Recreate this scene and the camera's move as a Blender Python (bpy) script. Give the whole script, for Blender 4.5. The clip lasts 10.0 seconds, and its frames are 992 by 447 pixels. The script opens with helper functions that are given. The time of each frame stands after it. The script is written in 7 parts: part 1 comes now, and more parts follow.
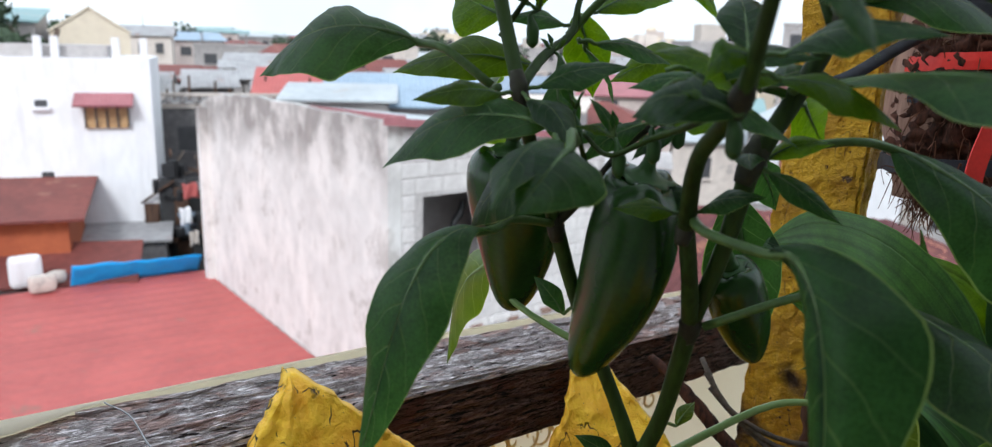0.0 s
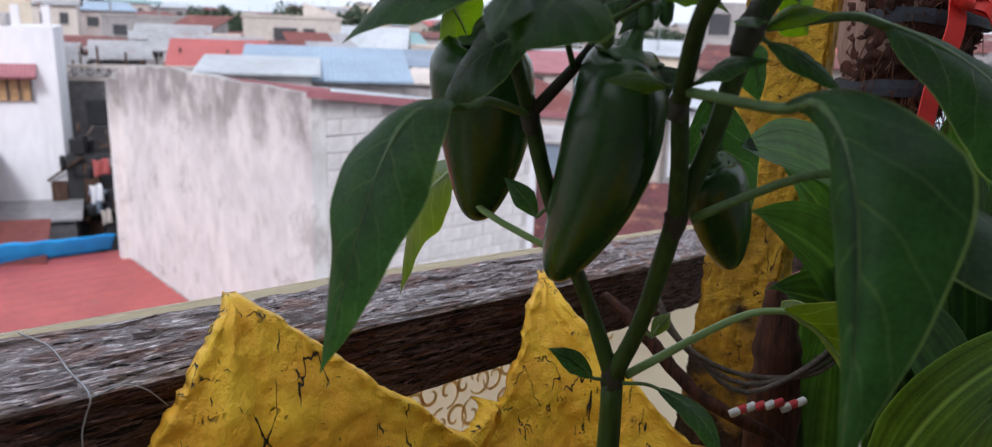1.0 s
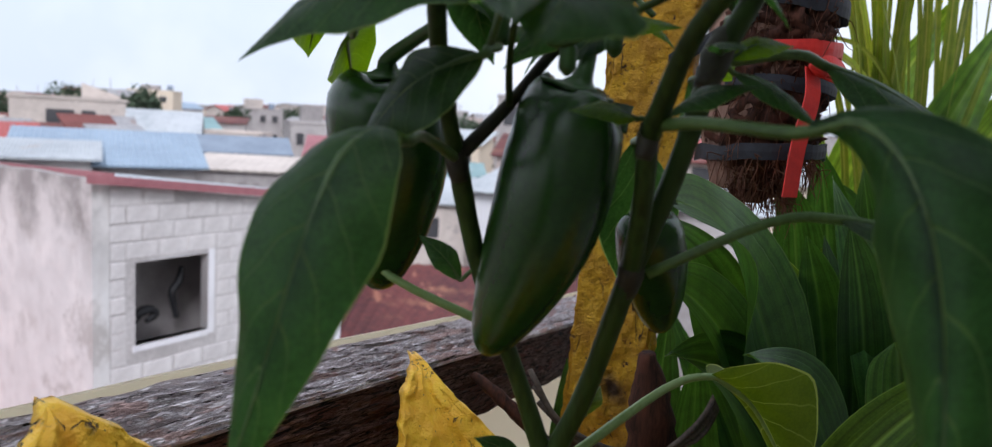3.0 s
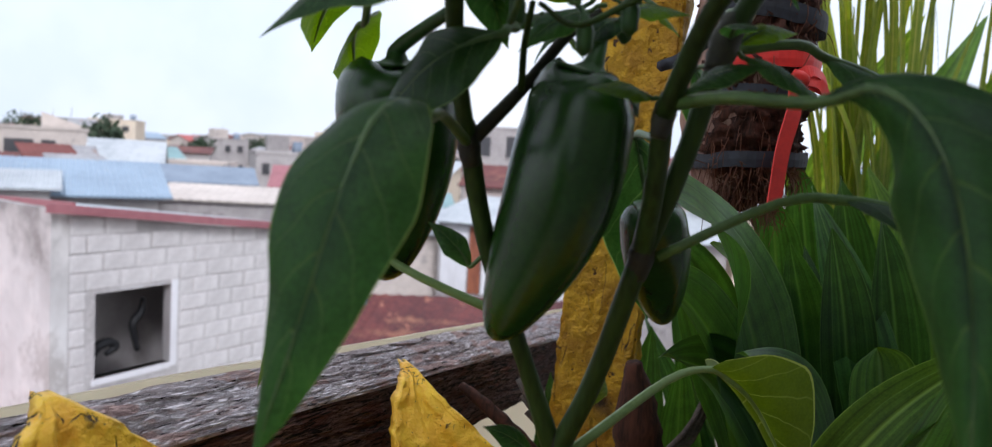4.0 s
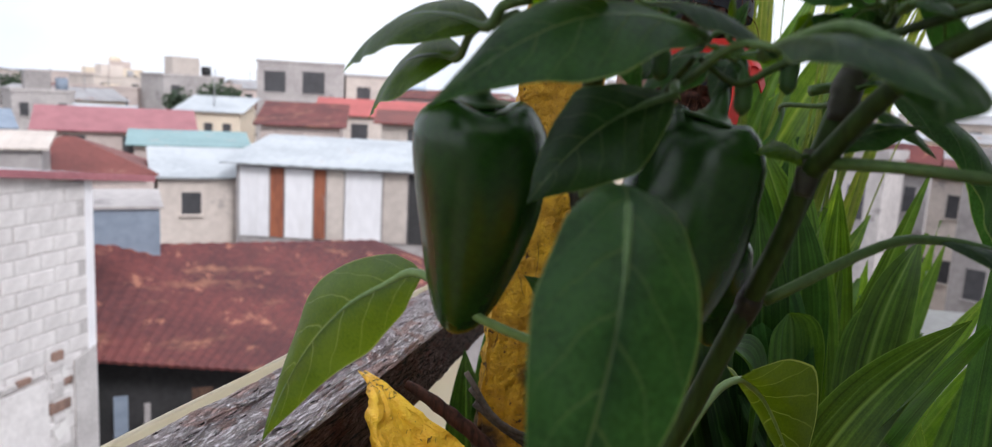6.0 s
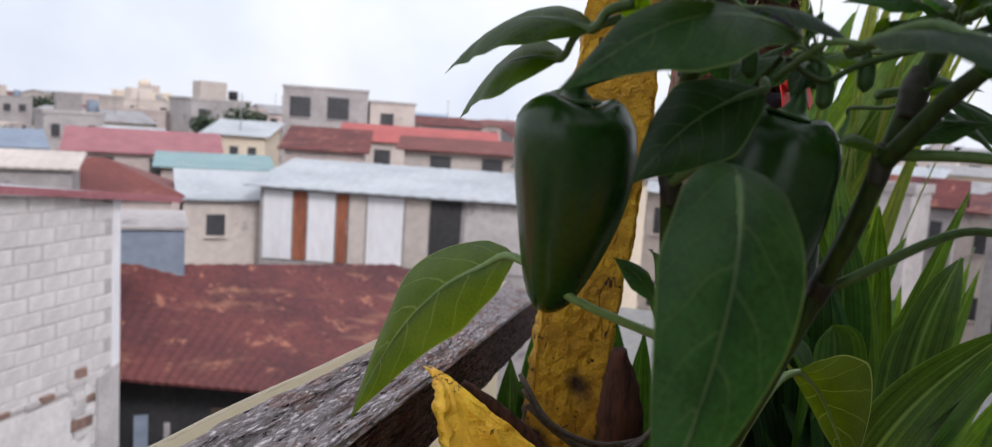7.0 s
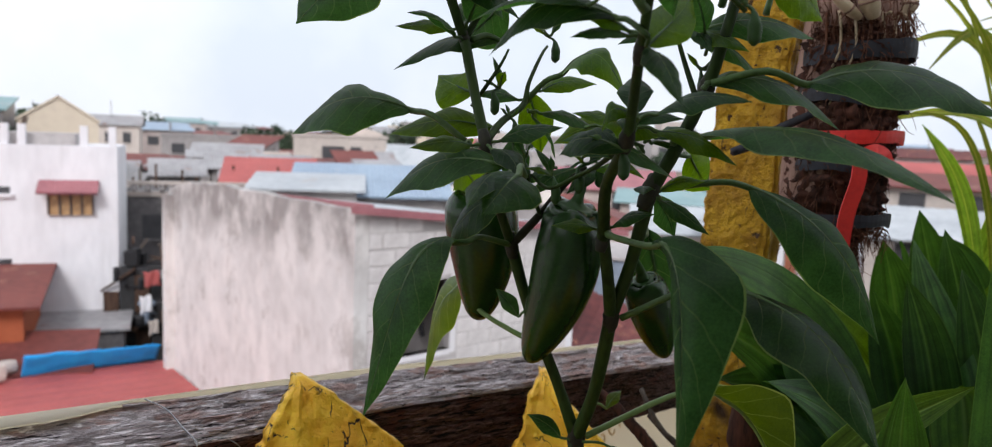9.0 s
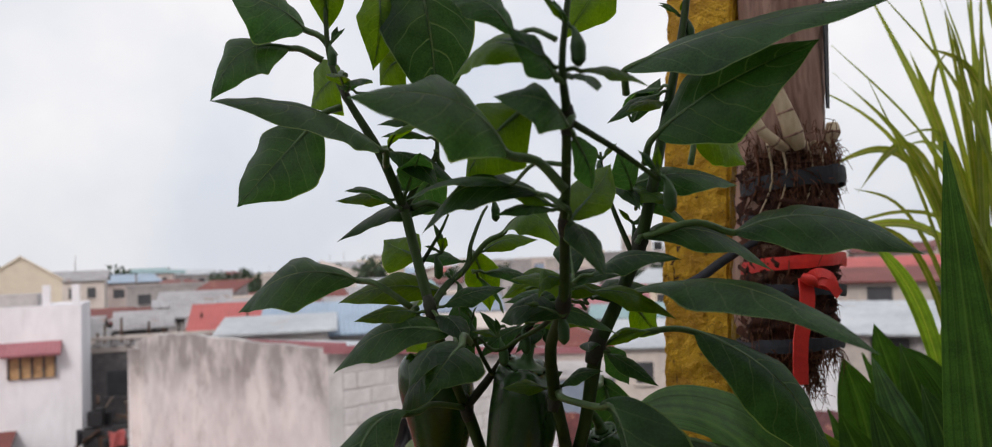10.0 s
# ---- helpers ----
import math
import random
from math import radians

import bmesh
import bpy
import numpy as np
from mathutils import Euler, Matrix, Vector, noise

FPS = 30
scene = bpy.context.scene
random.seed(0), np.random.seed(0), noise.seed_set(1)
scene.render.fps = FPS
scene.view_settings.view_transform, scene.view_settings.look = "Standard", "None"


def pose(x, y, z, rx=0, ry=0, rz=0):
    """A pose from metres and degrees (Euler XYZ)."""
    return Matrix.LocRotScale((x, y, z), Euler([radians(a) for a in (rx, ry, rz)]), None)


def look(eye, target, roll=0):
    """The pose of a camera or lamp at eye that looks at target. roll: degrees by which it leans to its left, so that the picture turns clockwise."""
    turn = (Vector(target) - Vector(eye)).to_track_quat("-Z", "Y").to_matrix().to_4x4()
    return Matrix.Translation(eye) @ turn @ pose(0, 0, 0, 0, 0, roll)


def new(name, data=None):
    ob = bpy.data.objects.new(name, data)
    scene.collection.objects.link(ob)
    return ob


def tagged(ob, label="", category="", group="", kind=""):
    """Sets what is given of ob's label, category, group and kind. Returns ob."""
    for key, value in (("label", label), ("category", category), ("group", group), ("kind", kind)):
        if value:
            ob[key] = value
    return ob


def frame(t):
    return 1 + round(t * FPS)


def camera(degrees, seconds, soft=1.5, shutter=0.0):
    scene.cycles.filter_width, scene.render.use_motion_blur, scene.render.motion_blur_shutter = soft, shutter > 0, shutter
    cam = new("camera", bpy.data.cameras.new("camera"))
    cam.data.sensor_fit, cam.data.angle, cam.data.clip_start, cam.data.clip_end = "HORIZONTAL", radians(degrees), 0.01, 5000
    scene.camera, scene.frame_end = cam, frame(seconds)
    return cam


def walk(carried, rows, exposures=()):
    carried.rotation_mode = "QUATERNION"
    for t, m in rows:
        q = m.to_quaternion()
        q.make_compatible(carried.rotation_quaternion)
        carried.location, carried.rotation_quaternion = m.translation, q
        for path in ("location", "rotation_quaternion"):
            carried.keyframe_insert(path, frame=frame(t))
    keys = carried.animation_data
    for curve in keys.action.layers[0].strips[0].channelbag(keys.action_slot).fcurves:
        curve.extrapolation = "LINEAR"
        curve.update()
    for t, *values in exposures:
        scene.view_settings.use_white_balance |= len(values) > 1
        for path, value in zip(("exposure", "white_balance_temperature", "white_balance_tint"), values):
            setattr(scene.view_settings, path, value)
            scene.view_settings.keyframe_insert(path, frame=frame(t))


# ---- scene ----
cam = camera(65.11, 10.0, soft=1.1)
cam.data.dof.use_dof, cam.data.dof.focus_distance, cam.data.dof.aperture_fstop = True, 0.40, 14.0
PATH = [
    (0.0, pose(0.0183, 0.0499, 1.2022, 76.99, -1.50, 0.00)),
    (0.5, pose(0.0128, 0.0611, 1.1816, 77.52, -1.48, -3.06)),
    (1.0, pose(0.0029, 0.0679, 1.1649, 75.48, -2.30, -5.38)),
    (1.5, pose(-0.0112, 0.0729, 1.1493, 76.55, -4.72, -7.63)),
    (2.0, pose(-0.0243, 0.0842, 1.1461, 79.22, -4.62, -11.19)),
    (2.5, pose(-0.0277, 0.1041, 1.1394, 82.51, -4.68, -16.08)),
    (2.7, pose(-0.0246, 0.1140, 1.1458, 81.40, -3.52, -18.39)),
    (3.8, pose(-0.0458, 0.1225, 1.1323, 87.44, -3.81, -22.03)),
    (4.0, pose(-0.0421, 0.1208, 1.1294, 84.88, -3.60, -22.15)),
    (4.5, pose(-0.0409, 0.1332, 1.1372, 82.78, -3.73, -27.25)),
    (5.0, pose(-0.0845, 0.1581, 1.1553, 83.80, -4.66, -31.47)),
    (5.5, pose(-0.0983, 0.1890, 1.1626, 80.71, -2.76, -36.99)),
    (7.0, pose(-0.1494, 0.1823, 1.1465, 82.92, -3.89, -35.18)),
    (7.5, pose(-0.1179, 0.1499, 1.1497, 83.33, 1.05, -24.63)),
    (7.8, pose(-0.0714, 0.1112, 1.1473, 78.48, -1.64, -15.67)),
    (8.0, pose(-0.0254, 0.0831, 1.1634, 78.77, -0.52, -12.63)),
    (8.5, pose(0.0094, 0.0064, 1.1676, 79.15, -1.96, -5.50)),
    (9.0, pose(0.0159, -0.0594, 1.1888, 83.78, -2.20, -2.42)),
    (9.5, pose(0.0204, -0.0731, 1.1945, 90.99, -0.28, -4.20)),
    (10.0, pose(0.0291, -0.0633, 1.2080, 92.97, 2.22, -4.62)),
]
walk(cam, PATH, ((0.0, 0.58, 6050, 4), (0.5, 0.36, 6030, 9), (1.0, 0.33, 6080, 12), (2.5, 0.25, 6080, 12), (4.0, 0.35, 6050, 11.5), (4.5, 0.7, 6050, 11), (5.5, 0.6, 6250, 10.5),
                 (7.0, 0.17, 6400, 13), (8.0, -0.08, 6300, 12), (8.5, 0.10, 6400, 12), (9.0, 0.24, 6430, 10.5), (9.5, 0.0, 6650, 11.5), (10.0, -0.06, 6750, 12)))

# ---- world and light ----
world = bpy.data.worlds.new("overcast_sky")
scene.world = world
world.use_nodes = True
wn, wl = world.node_tree.nodes, world.node_tree.links
wn.clear()
sky = wn.new("ShaderNodeTexSky")
sky.sky_type, sky.sun_disc = "NISHITA", False
sky.sun_elevation, sky.sun_rotation = radians(38), radians(186)
sky.air_density, sky.dust_density, sky.ozone_density = 1.0, 6.0, 1.0
cloud = wn.new("ShaderNodeTexNoise")
cloud.inputs["Scale"].default_value, cloud.inputs["Detail"].default_value = 2.2, 6.0
ramp = wn.new("ShaderNodeValToRGB")
ramp.color_ramp.elements[0].color = (7.8, 8.5, 9.6, 1)
ramp.color_ramp.elements[1].color = (10.8, 10.95, 11.3, 1)
ramp.color_ramp.elements[0].position, ramp.color_ramp.elements[1].position = 0.38, 0.62
blend = wn.new("ShaderNodeMix")
blend.data_type = "RGBA"
blend.inputs["Factor"].default_value = 0.86
back = wn.new("ShaderNodeBackground")
back.inputs["Strength"].default_value = 0.1
wout = wn.new("ShaderNodeOutputWorld")
wl.new(cloud.outputs["Fac"], ramp.inputs["Fac"])
wl.new(sky.outputs["Color"], blend.inputs["A"])
wl.new(ramp.outputs["Color"], blend.inputs["B"])
wl.new(blend.outputs["Result"], back.inputs["Color"])
wl.new(back.outputs["Background"], wout.inputs["Surface"])

sun_data = bpy.data.lights.new("sun", "SUN")
sun_data.energy, sun_data.angle, sun_data.color = 1.5, radians(14), (0.98, 0.97, 1.0)
sun = new("sun", sun_data)
sun.matrix_world = look((-0.8, -7.8, 6.2), (0, 0, 0))


# ---- materials ----
def mat(name, a, b=None, rough=0.7, grain=60.0, stain=4.0, bump=0.15, metal=0.0, spec=0.4, stretch=(1, 1, 1), vary=0.0,
        spots=None, spot_scale=9.0, spot_at=0.6):
    """Two tones mixed by noise at two scales, fine relief, and if asked spots of a third tone and a tint by object."""
    b = b or tuple(c * 0.7 for c in a)
    m = bpy.data.materials.new(name)
    m.use_nodes = True
    n, l = m.node_tree.nodes, m.node_tree.links
    bsdf = n["Principled BSDF"]
    bsdf.inputs["Roughness"].default_value, bsdf.inputs["Metallic"].default_value = rough, metal
    bsdf.inputs["Specular IOR Level"].default_value = spec
    co = n.new("ShaderNodeTexCoord")
    mp = n.new("ShaderNodeMapping")
    mp.inputs["Scale"].default_value = stretch
    l.new(co.outputs["Object"], mp.inputs["Vector"])
    big, fine = n.new("ShaderNodeTexNoise"), n.new("ShaderNodeTexNoise")
    big.inputs["Scale"].default_value, big.inputs["Detail"].default_value = stain, 5
    fine.inputs["Scale"].default_value, fine.inputs["Detail"].default_value = grain, 6
    l.new(mp.outputs["Vector"], big.inputs["Vector"])
    l.new(mp.outputs["Vector"], fine.inputs["Vector"])
    mean = n.new("ShaderNodeMath")
    mean.operation = "MULTIPLY_ADD"
    mean.inputs[1].default_value = 0.45
    l.new(fine.outputs["Fac"], mean.inputs[0])
    half = n.new("ShaderNodeMath")
    half.operation = "MULTIPLY"
    half.inputs[1].default_value = 0.55
    l.new(big.outputs["Fac"], half.inputs[0])
    l.new(half.outputs[0], mean.inputs[2])
    rp = n.new("ShaderNodeValToRGB")
    rp.color_ramp.elements[0].color, rp.color_ramp.elements[1].color = (*b, 1), (*a, 1)
    rp.color_ramp.elements[0].position, rp.color_ramp.elements[1].position = 0.38, 0.6
    l.new(mean.outputs[0], rp.inputs["Fac"])
    last = rp.outputs["Color"]
    if spots:
        sp = n.new("ShaderNodeTexNoise")
        sp.inputs["Scale"].default_value, sp.inputs["Detail"].default_value = spot_scale, 8
        sp.inputs["Roughness"].default_value = 0.7
        l.new(mp.outputs["Vector"], sp.inputs["Vector"])
        sr = n.new("ShaderNodeValToRGB")
        sr.color_ramp.elements[0].position, sr.color_ramp.elements[1].position = spot_at, spot_at + 0.06
        l.new(sp.outputs["Fac"], sr.inputs["Fac"])
        mx = n.new("ShaderNodeMix")
        mx.data_type = "RGBA"
        mx.inputs["B"].default_value = (*spots, 1)
        l.new(sr.outputs["Color"], mx.inputs["Factor"])
        l.new(last, mx.inputs["A"])
        last = mx.outputs["Result"]
    if vary:
        info = n.new("ShaderNodeObjectInfo")
        hs = n.new("ShaderNodeHueSaturation")
        rg = n.new("ShaderNodeMapRange")
        rg.inputs["To Min"].default_value, rg.inputs["To Max"].default_value = 1 - vary, 1 + vary
        l.new(info.outputs["Random"], rg.inputs["Value"])
        l.new(rg.outputs["Result"], hs.inputs["Value"])
        l.new(last, hs.inputs["Color"])
        last = hs.outputs["Color"]
    l.new(last, bsdf.inputs["Base Color"])
    if bump:
        bp = n.new("ShaderNodeBump")
        bp.inputs["Strength"].default_value = bump
        bp.inputs["Distance"].default_value = min(0.02, 0.25 / grain)
        l.new(mean.outputs[0], bp.inputs["Height"])
        l.new(bp.outputs["Normal"], bsdf.inputs["Normal"])
    return m


def leaf_mat(name, a, b, vein, laterals=7.0, thin=0.3, rough=0.42, rib=0.05, slant=1.5, lateral=0.36, shine=2.2):
    """A leaf: midrib and side veins by the blade's own coordinates, blotches, gloss and light shining through."""
    m = mat(name, a, b, rough=rough, grain=900, stain=70, bump=0.3, spec=0.36, vary=0.3)
    n, l = m.node_tree.nodes, m.node_tree.links
    bsdf = n["Principled BSDF"]
    was = bsdf.inputs["Base Color"].links[0].from_socket
    uv = n.new("ShaderNodeUVMap")
    sp = n.new("ShaderNodeSeparateXYZ")
    l.new(uv.outputs["UV"], sp.inputs["Vector"])

    def calc(op, x, y=None, z=None):
        k = n.new("ShaderNodeMath")
        k.operation = op
        for i, v in enumerate((x, y, z)):
            if v is None:
                continue
            if isinstance(v, (int, float)):
                k.inputs[i].default_value = v
            else:
                l.new(v, k.inputs[i])
        return k.outputs[0]

    side = calc("MULTIPLY", calc("ABSOLUTE", calc("SUBTRACT", sp.outputs["X"], 0.5)), 2.0)
    mid = calc("SUBTRACT", 1.0, calc("MINIMUM", calc("DIVIDE", side, rib), 1.0))
    sway = n.new("ShaderNodeTexNoise")
    sway.inputs["Scale"].default_value, sway.inputs["Detail"].default_value = 5.0, 2
    l.new(uv.outputs["UV"], sway.inputs["Vector"])
    half_off = calc("MULTIPLY", calc("GREATER_THAN", sp.outputs["X"], 0.5), 0.37)
    run = calc("SUBTRACT", calc("ADD", calc("MULTIPLY", calc("POWER", sp.outputs["Y"], 0.85), laterals), half_off), calc("MULTIPLY", calc("POWER", side, 1.35), slant))
    run = calc("ADD", run, calc("MULTIPLY", calc("SUBTRACT", sway.outputs["Fac"], 0.5), 0.4))
    off = calc("ABSOLUTE", calc("SUBTRACT", calc("FRACT", run), 0.5))
    lat = calc("MULTIPLY", calc("SUBTRACT", 1.0, calc("MINIMUM", calc("DIVIDE", off, 0.045), 1.0)),
               calc("SUBTRACT", 0.85, calc("MULTIPLY", side, 0.60)))
    # pale margin, with light along the blade's edge painted into its colour
    rim = calc("GREATER_THAN", side, 0.975)
    swell = calc("MULTIPLY", calc("SUBTRACT", 0.5, off), -0.5)
    both = calc("MAXIMUM", mid, lat)
    mx = n.new("ShaderNodeMix")
    mx.data_type = "RGBA"
    mx.inputs["B"].default_value = (*vein, 1)
    l.new(calc("MAXIMUM", calc("MAXIMUM", calc("MULTIPLY", mid, 0.8), calc("MULTIPLY", lat, lateral)), calc("MULTIPLY", rim, 0.6)), mx.inputs["Factor"])
    if laterals == 0.0:
        mp, nz, rg, hs, info = n.new("ShaderNodeMapping"), n.new("ShaderNodeTexNoise"), n.new("ShaderNodeMapRange"), n.new("ShaderNodeHueSaturation"), n.new("ShaderNodeObjectInfo")
        mp.inputs["Scale"].default_value = (16, 0.9, 1)
        nz.inputs["Scale"].default_value, nz.inputs["Detail"].default_value = 1.0, 3
        nz.noise_dimensions = "4D"
        rg.inputs["From Min"].default_value, rg.inputs["From Max"].default_value = 0.32, 0.68
        rg.inputs["To Min"].default_value, rg.inputs["To Max"].default_value = 0.5, 1.35
        l.new(uv.outputs["UV"], mp.inputs["Vector"])
        l.new(mp.outputs["Vector"], nz.inputs["Vector"])
        l.new(calc("MULTIPLY", info.outputs["Random"], 60.0), nz.inputs["W"])
        l.new(nz.outputs["Fac"], rg.inputs["Value"])
        l.new(rg.outputs["Result"], hs.inputs["Value"])
        l.new(was, hs.inputs["Color"])
        was = hs.outputs["Color"]
    l.new(was, mx.inputs["A"])
    l.new(mx.outputs["Result"], bsdf.inputs["Base Color"])
    bp = n.new("ShaderNodeBump")
    bp.inputs["Strength"].default_value, bp.inputs["Distance"].default_value = 0.5, 0.0008
    bp.invert = True
    l.new(calc("SUBTRACT", both, calc("MULTIPLY", swell, -1.4)) if laterals else both, bp.inputs["Height"])
    l.new(bsdf.inputs["Normal"].links[0].from_socket, bp.inputs["Normal"])
    l.new(bp.outputs["Normal"], bsdf.inputs["Normal"])
    tr = n.new("ShaderNodeBsdfTranslucent")
    br = n.new("ShaderNodeHueSaturation")
    br.inputs["Value"].default_value = shine
    br.inputs["Saturation"].default_value = 1.25
    br.inputs["Hue"].default_value = 0.455
    l.new(mx.outputs["Result"], br.inputs["Color"])
    l.new(br.outputs["Color"], tr.inputs["Color"])
    ms = n.new("ShaderNodeMixShader")
    ms.inputs["Fac"].default_value = thin
    l.new(bsdf.outputs["BSDF"], ms.inputs[1])
    l.new(tr.outputs["BSDF"], ms.inputs[2])
    l.new(ms.outputs["Shader"], n["Material Output"].inputs["Surface"])
    return m


LEAF = leaf_mat("pepper_leaf", (0.0195, 0.063, 0.0200), (0.0098, 0.034, 0.0110), (0.125, 0.20, 0.075), rough=0.40, thin=0.56, rib=0.032, shine=3.3)
PALE_LEAF = leaf_mat("pale_leaf", (0.088, 0.160, 0.028), (0.060, 0.118, 0.021), (0.29, 0.38, 0.14), laterals=6.0, thin=0.42, rib=0.04, lateral=0.62)
YOUNG_LEAF = leaf_mat("young_pepper_leaf", (0.045, 0.125, 0.012), (0.025, 0.080, 0.008), (0.13, 0.24, 0.06), rough=0.38, thin=0.58, rib=0.035, shine=2.7)
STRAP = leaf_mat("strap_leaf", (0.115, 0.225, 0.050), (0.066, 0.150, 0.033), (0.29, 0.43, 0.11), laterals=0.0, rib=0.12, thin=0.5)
# Darker copies of the strap leaf: shade among the leaves put into colour.
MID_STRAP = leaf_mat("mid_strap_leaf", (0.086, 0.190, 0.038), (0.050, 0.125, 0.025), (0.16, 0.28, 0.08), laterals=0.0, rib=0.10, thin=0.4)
SHADED_STRAP = leaf_mat("shaded_strap_leaf", (0.037, 0.108, 0.027), (0.020, 0.065, 0.017), (0.08, 0.18, 0.05), laterals=0.0, rib=0.08)
GRASS = leaf_mat("grass_blade", (0.20, 0.27, 0.06), (0.11, 0.19, 0.04), (0.30, 0.30, 0.10), laterals=0.0, rib=0.2, thin=0.35)
STEM = mat("green_stem", (0.034, 0.066, 0.012), (0.014, 0.026, 0.006), rough=0.5, grain=400, stain=40, spec=0.2, stretch=(1, 1, 0.2))
PALE_RIB = mat("pale_midrib", (0.20, 0.30, 0.10), (0.15, 0.24, 0.07), rough=0.45, grain=400, stain=50)
PETIOLE = mat("pale_green_petiole", (0.075, 0.14, 0.035), (0.045, 0.09, 0.022), rough=0.45, grain=400, stain=50)
NODE = mat("purple_brown_node", (0.030, 0.030, 0.014), (0.016, 0.013, 0.009), rough=0.6, grain=500, stain=60)
FRUIT = mat("green_pepper_skin", (0.0145, 0.054, 0.0060), (0.0092, 0.036, 0.0042), rough=0.27, grain=420, stain=60, bump=0.12, spec=0.42)
CALYX = mat("pepper_calyx", (0.030, 0.085, 0.016), (0.017, 0.055, 0.010), rough=0.45, grain=300, stain=50)
def timber(name, pale, brown, dark, flake, gaps):
    """Weathered wood with its grain along x: grey fibres, brown bands, split dark lines and patches of flaked reddish skin."""
    m = bpy.data.materials.new(name)
    m.use_nodes = True
    n, l = m.node_tree.nodes, m.node_tree.links
    bsdf = n["Principled BSDF"]
    bsdf.inputs["Roughness"].default_value, bsdf.inputs["Specular IOR Level"].default_value = 0.85, 0.25
    co = n.new("ShaderNodeTexCoord")

    def streaks(stretch, scale, lo, hi, rough=0.6):
        mp, nz, rg = n.new("ShaderNodeMapping"), n.new("ShaderNodeTexNoise"), n.new("ShaderNodeMapRange")
        mp.inputs["Scale"].default_value = stretch
        nz.inputs["Scale"].default_value, nz.inputs["Detail"].default_value, nz.inputs["Roughness"].default_value = scale, 8, rough
        nz.inputs["Distortion"].default_value = 0.5
        rg.inputs["From Min"].default_value, rg.inputs["From Max"].default_value = lo, hi
        l.new(co.outputs["Object"], mp.inputs["Vector"])
        l.new(mp.outputs["Vector"], nz.inputs["Vector"])
        l.new(nz.outputs["Fac"], rg.inputs["Value"])
        return rg.outputs["Result"]

    def over(a, b, f):
        mx = n.new("ShaderNodeMix")
        mx.data_type = "RGBA"
        for socket, v in ((mx.inputs["A"], a), (mx.inputs["B"], b)):
            if isinstance(v, tuple):
                socket.default_value = (*v, 1)
            else:
                l.new(v, socket)
        l.new(f, mx.inputs["Factor"])
        return mx.outputs["Result"]

    fibres = streaks((0.15, 1, 1), 700, 0.43, 0.55, 0.75)
    bands = streaks((0.12, 1, 1), 110, 0.52, 0.72)
    patch = streaks((0.35, 1, 1), 75, 0.54, 0.60)
    splits = streaks((0.12, 1, 1), 430, gaps, gaps + 0.022, 0.7)
    colour = over(over(over(brown, pale, fibres), brown, bands), flake, patch)
    colour = over(colour, dark, splits)
    l.new(colour, bsdf.inputs["Base Color"])
    high = n.new("ShaderNodeMath")
    high.operation = "SUBTRACT"
    l.new(fibres, high.inputs[0])
    l.new(splits, high.inputs[1])
    bp = n.new("ShaderNodeBump")
    bp.inputs["Strength"].default_value, bp.inputs["Distance"].default_value = 1.0, 0.002
    l.new(high.outputs[0], bp.inputs["Height"])
    l.new(bp.outputs["Normal"], bsdf.inputs["Normal"])
    return m


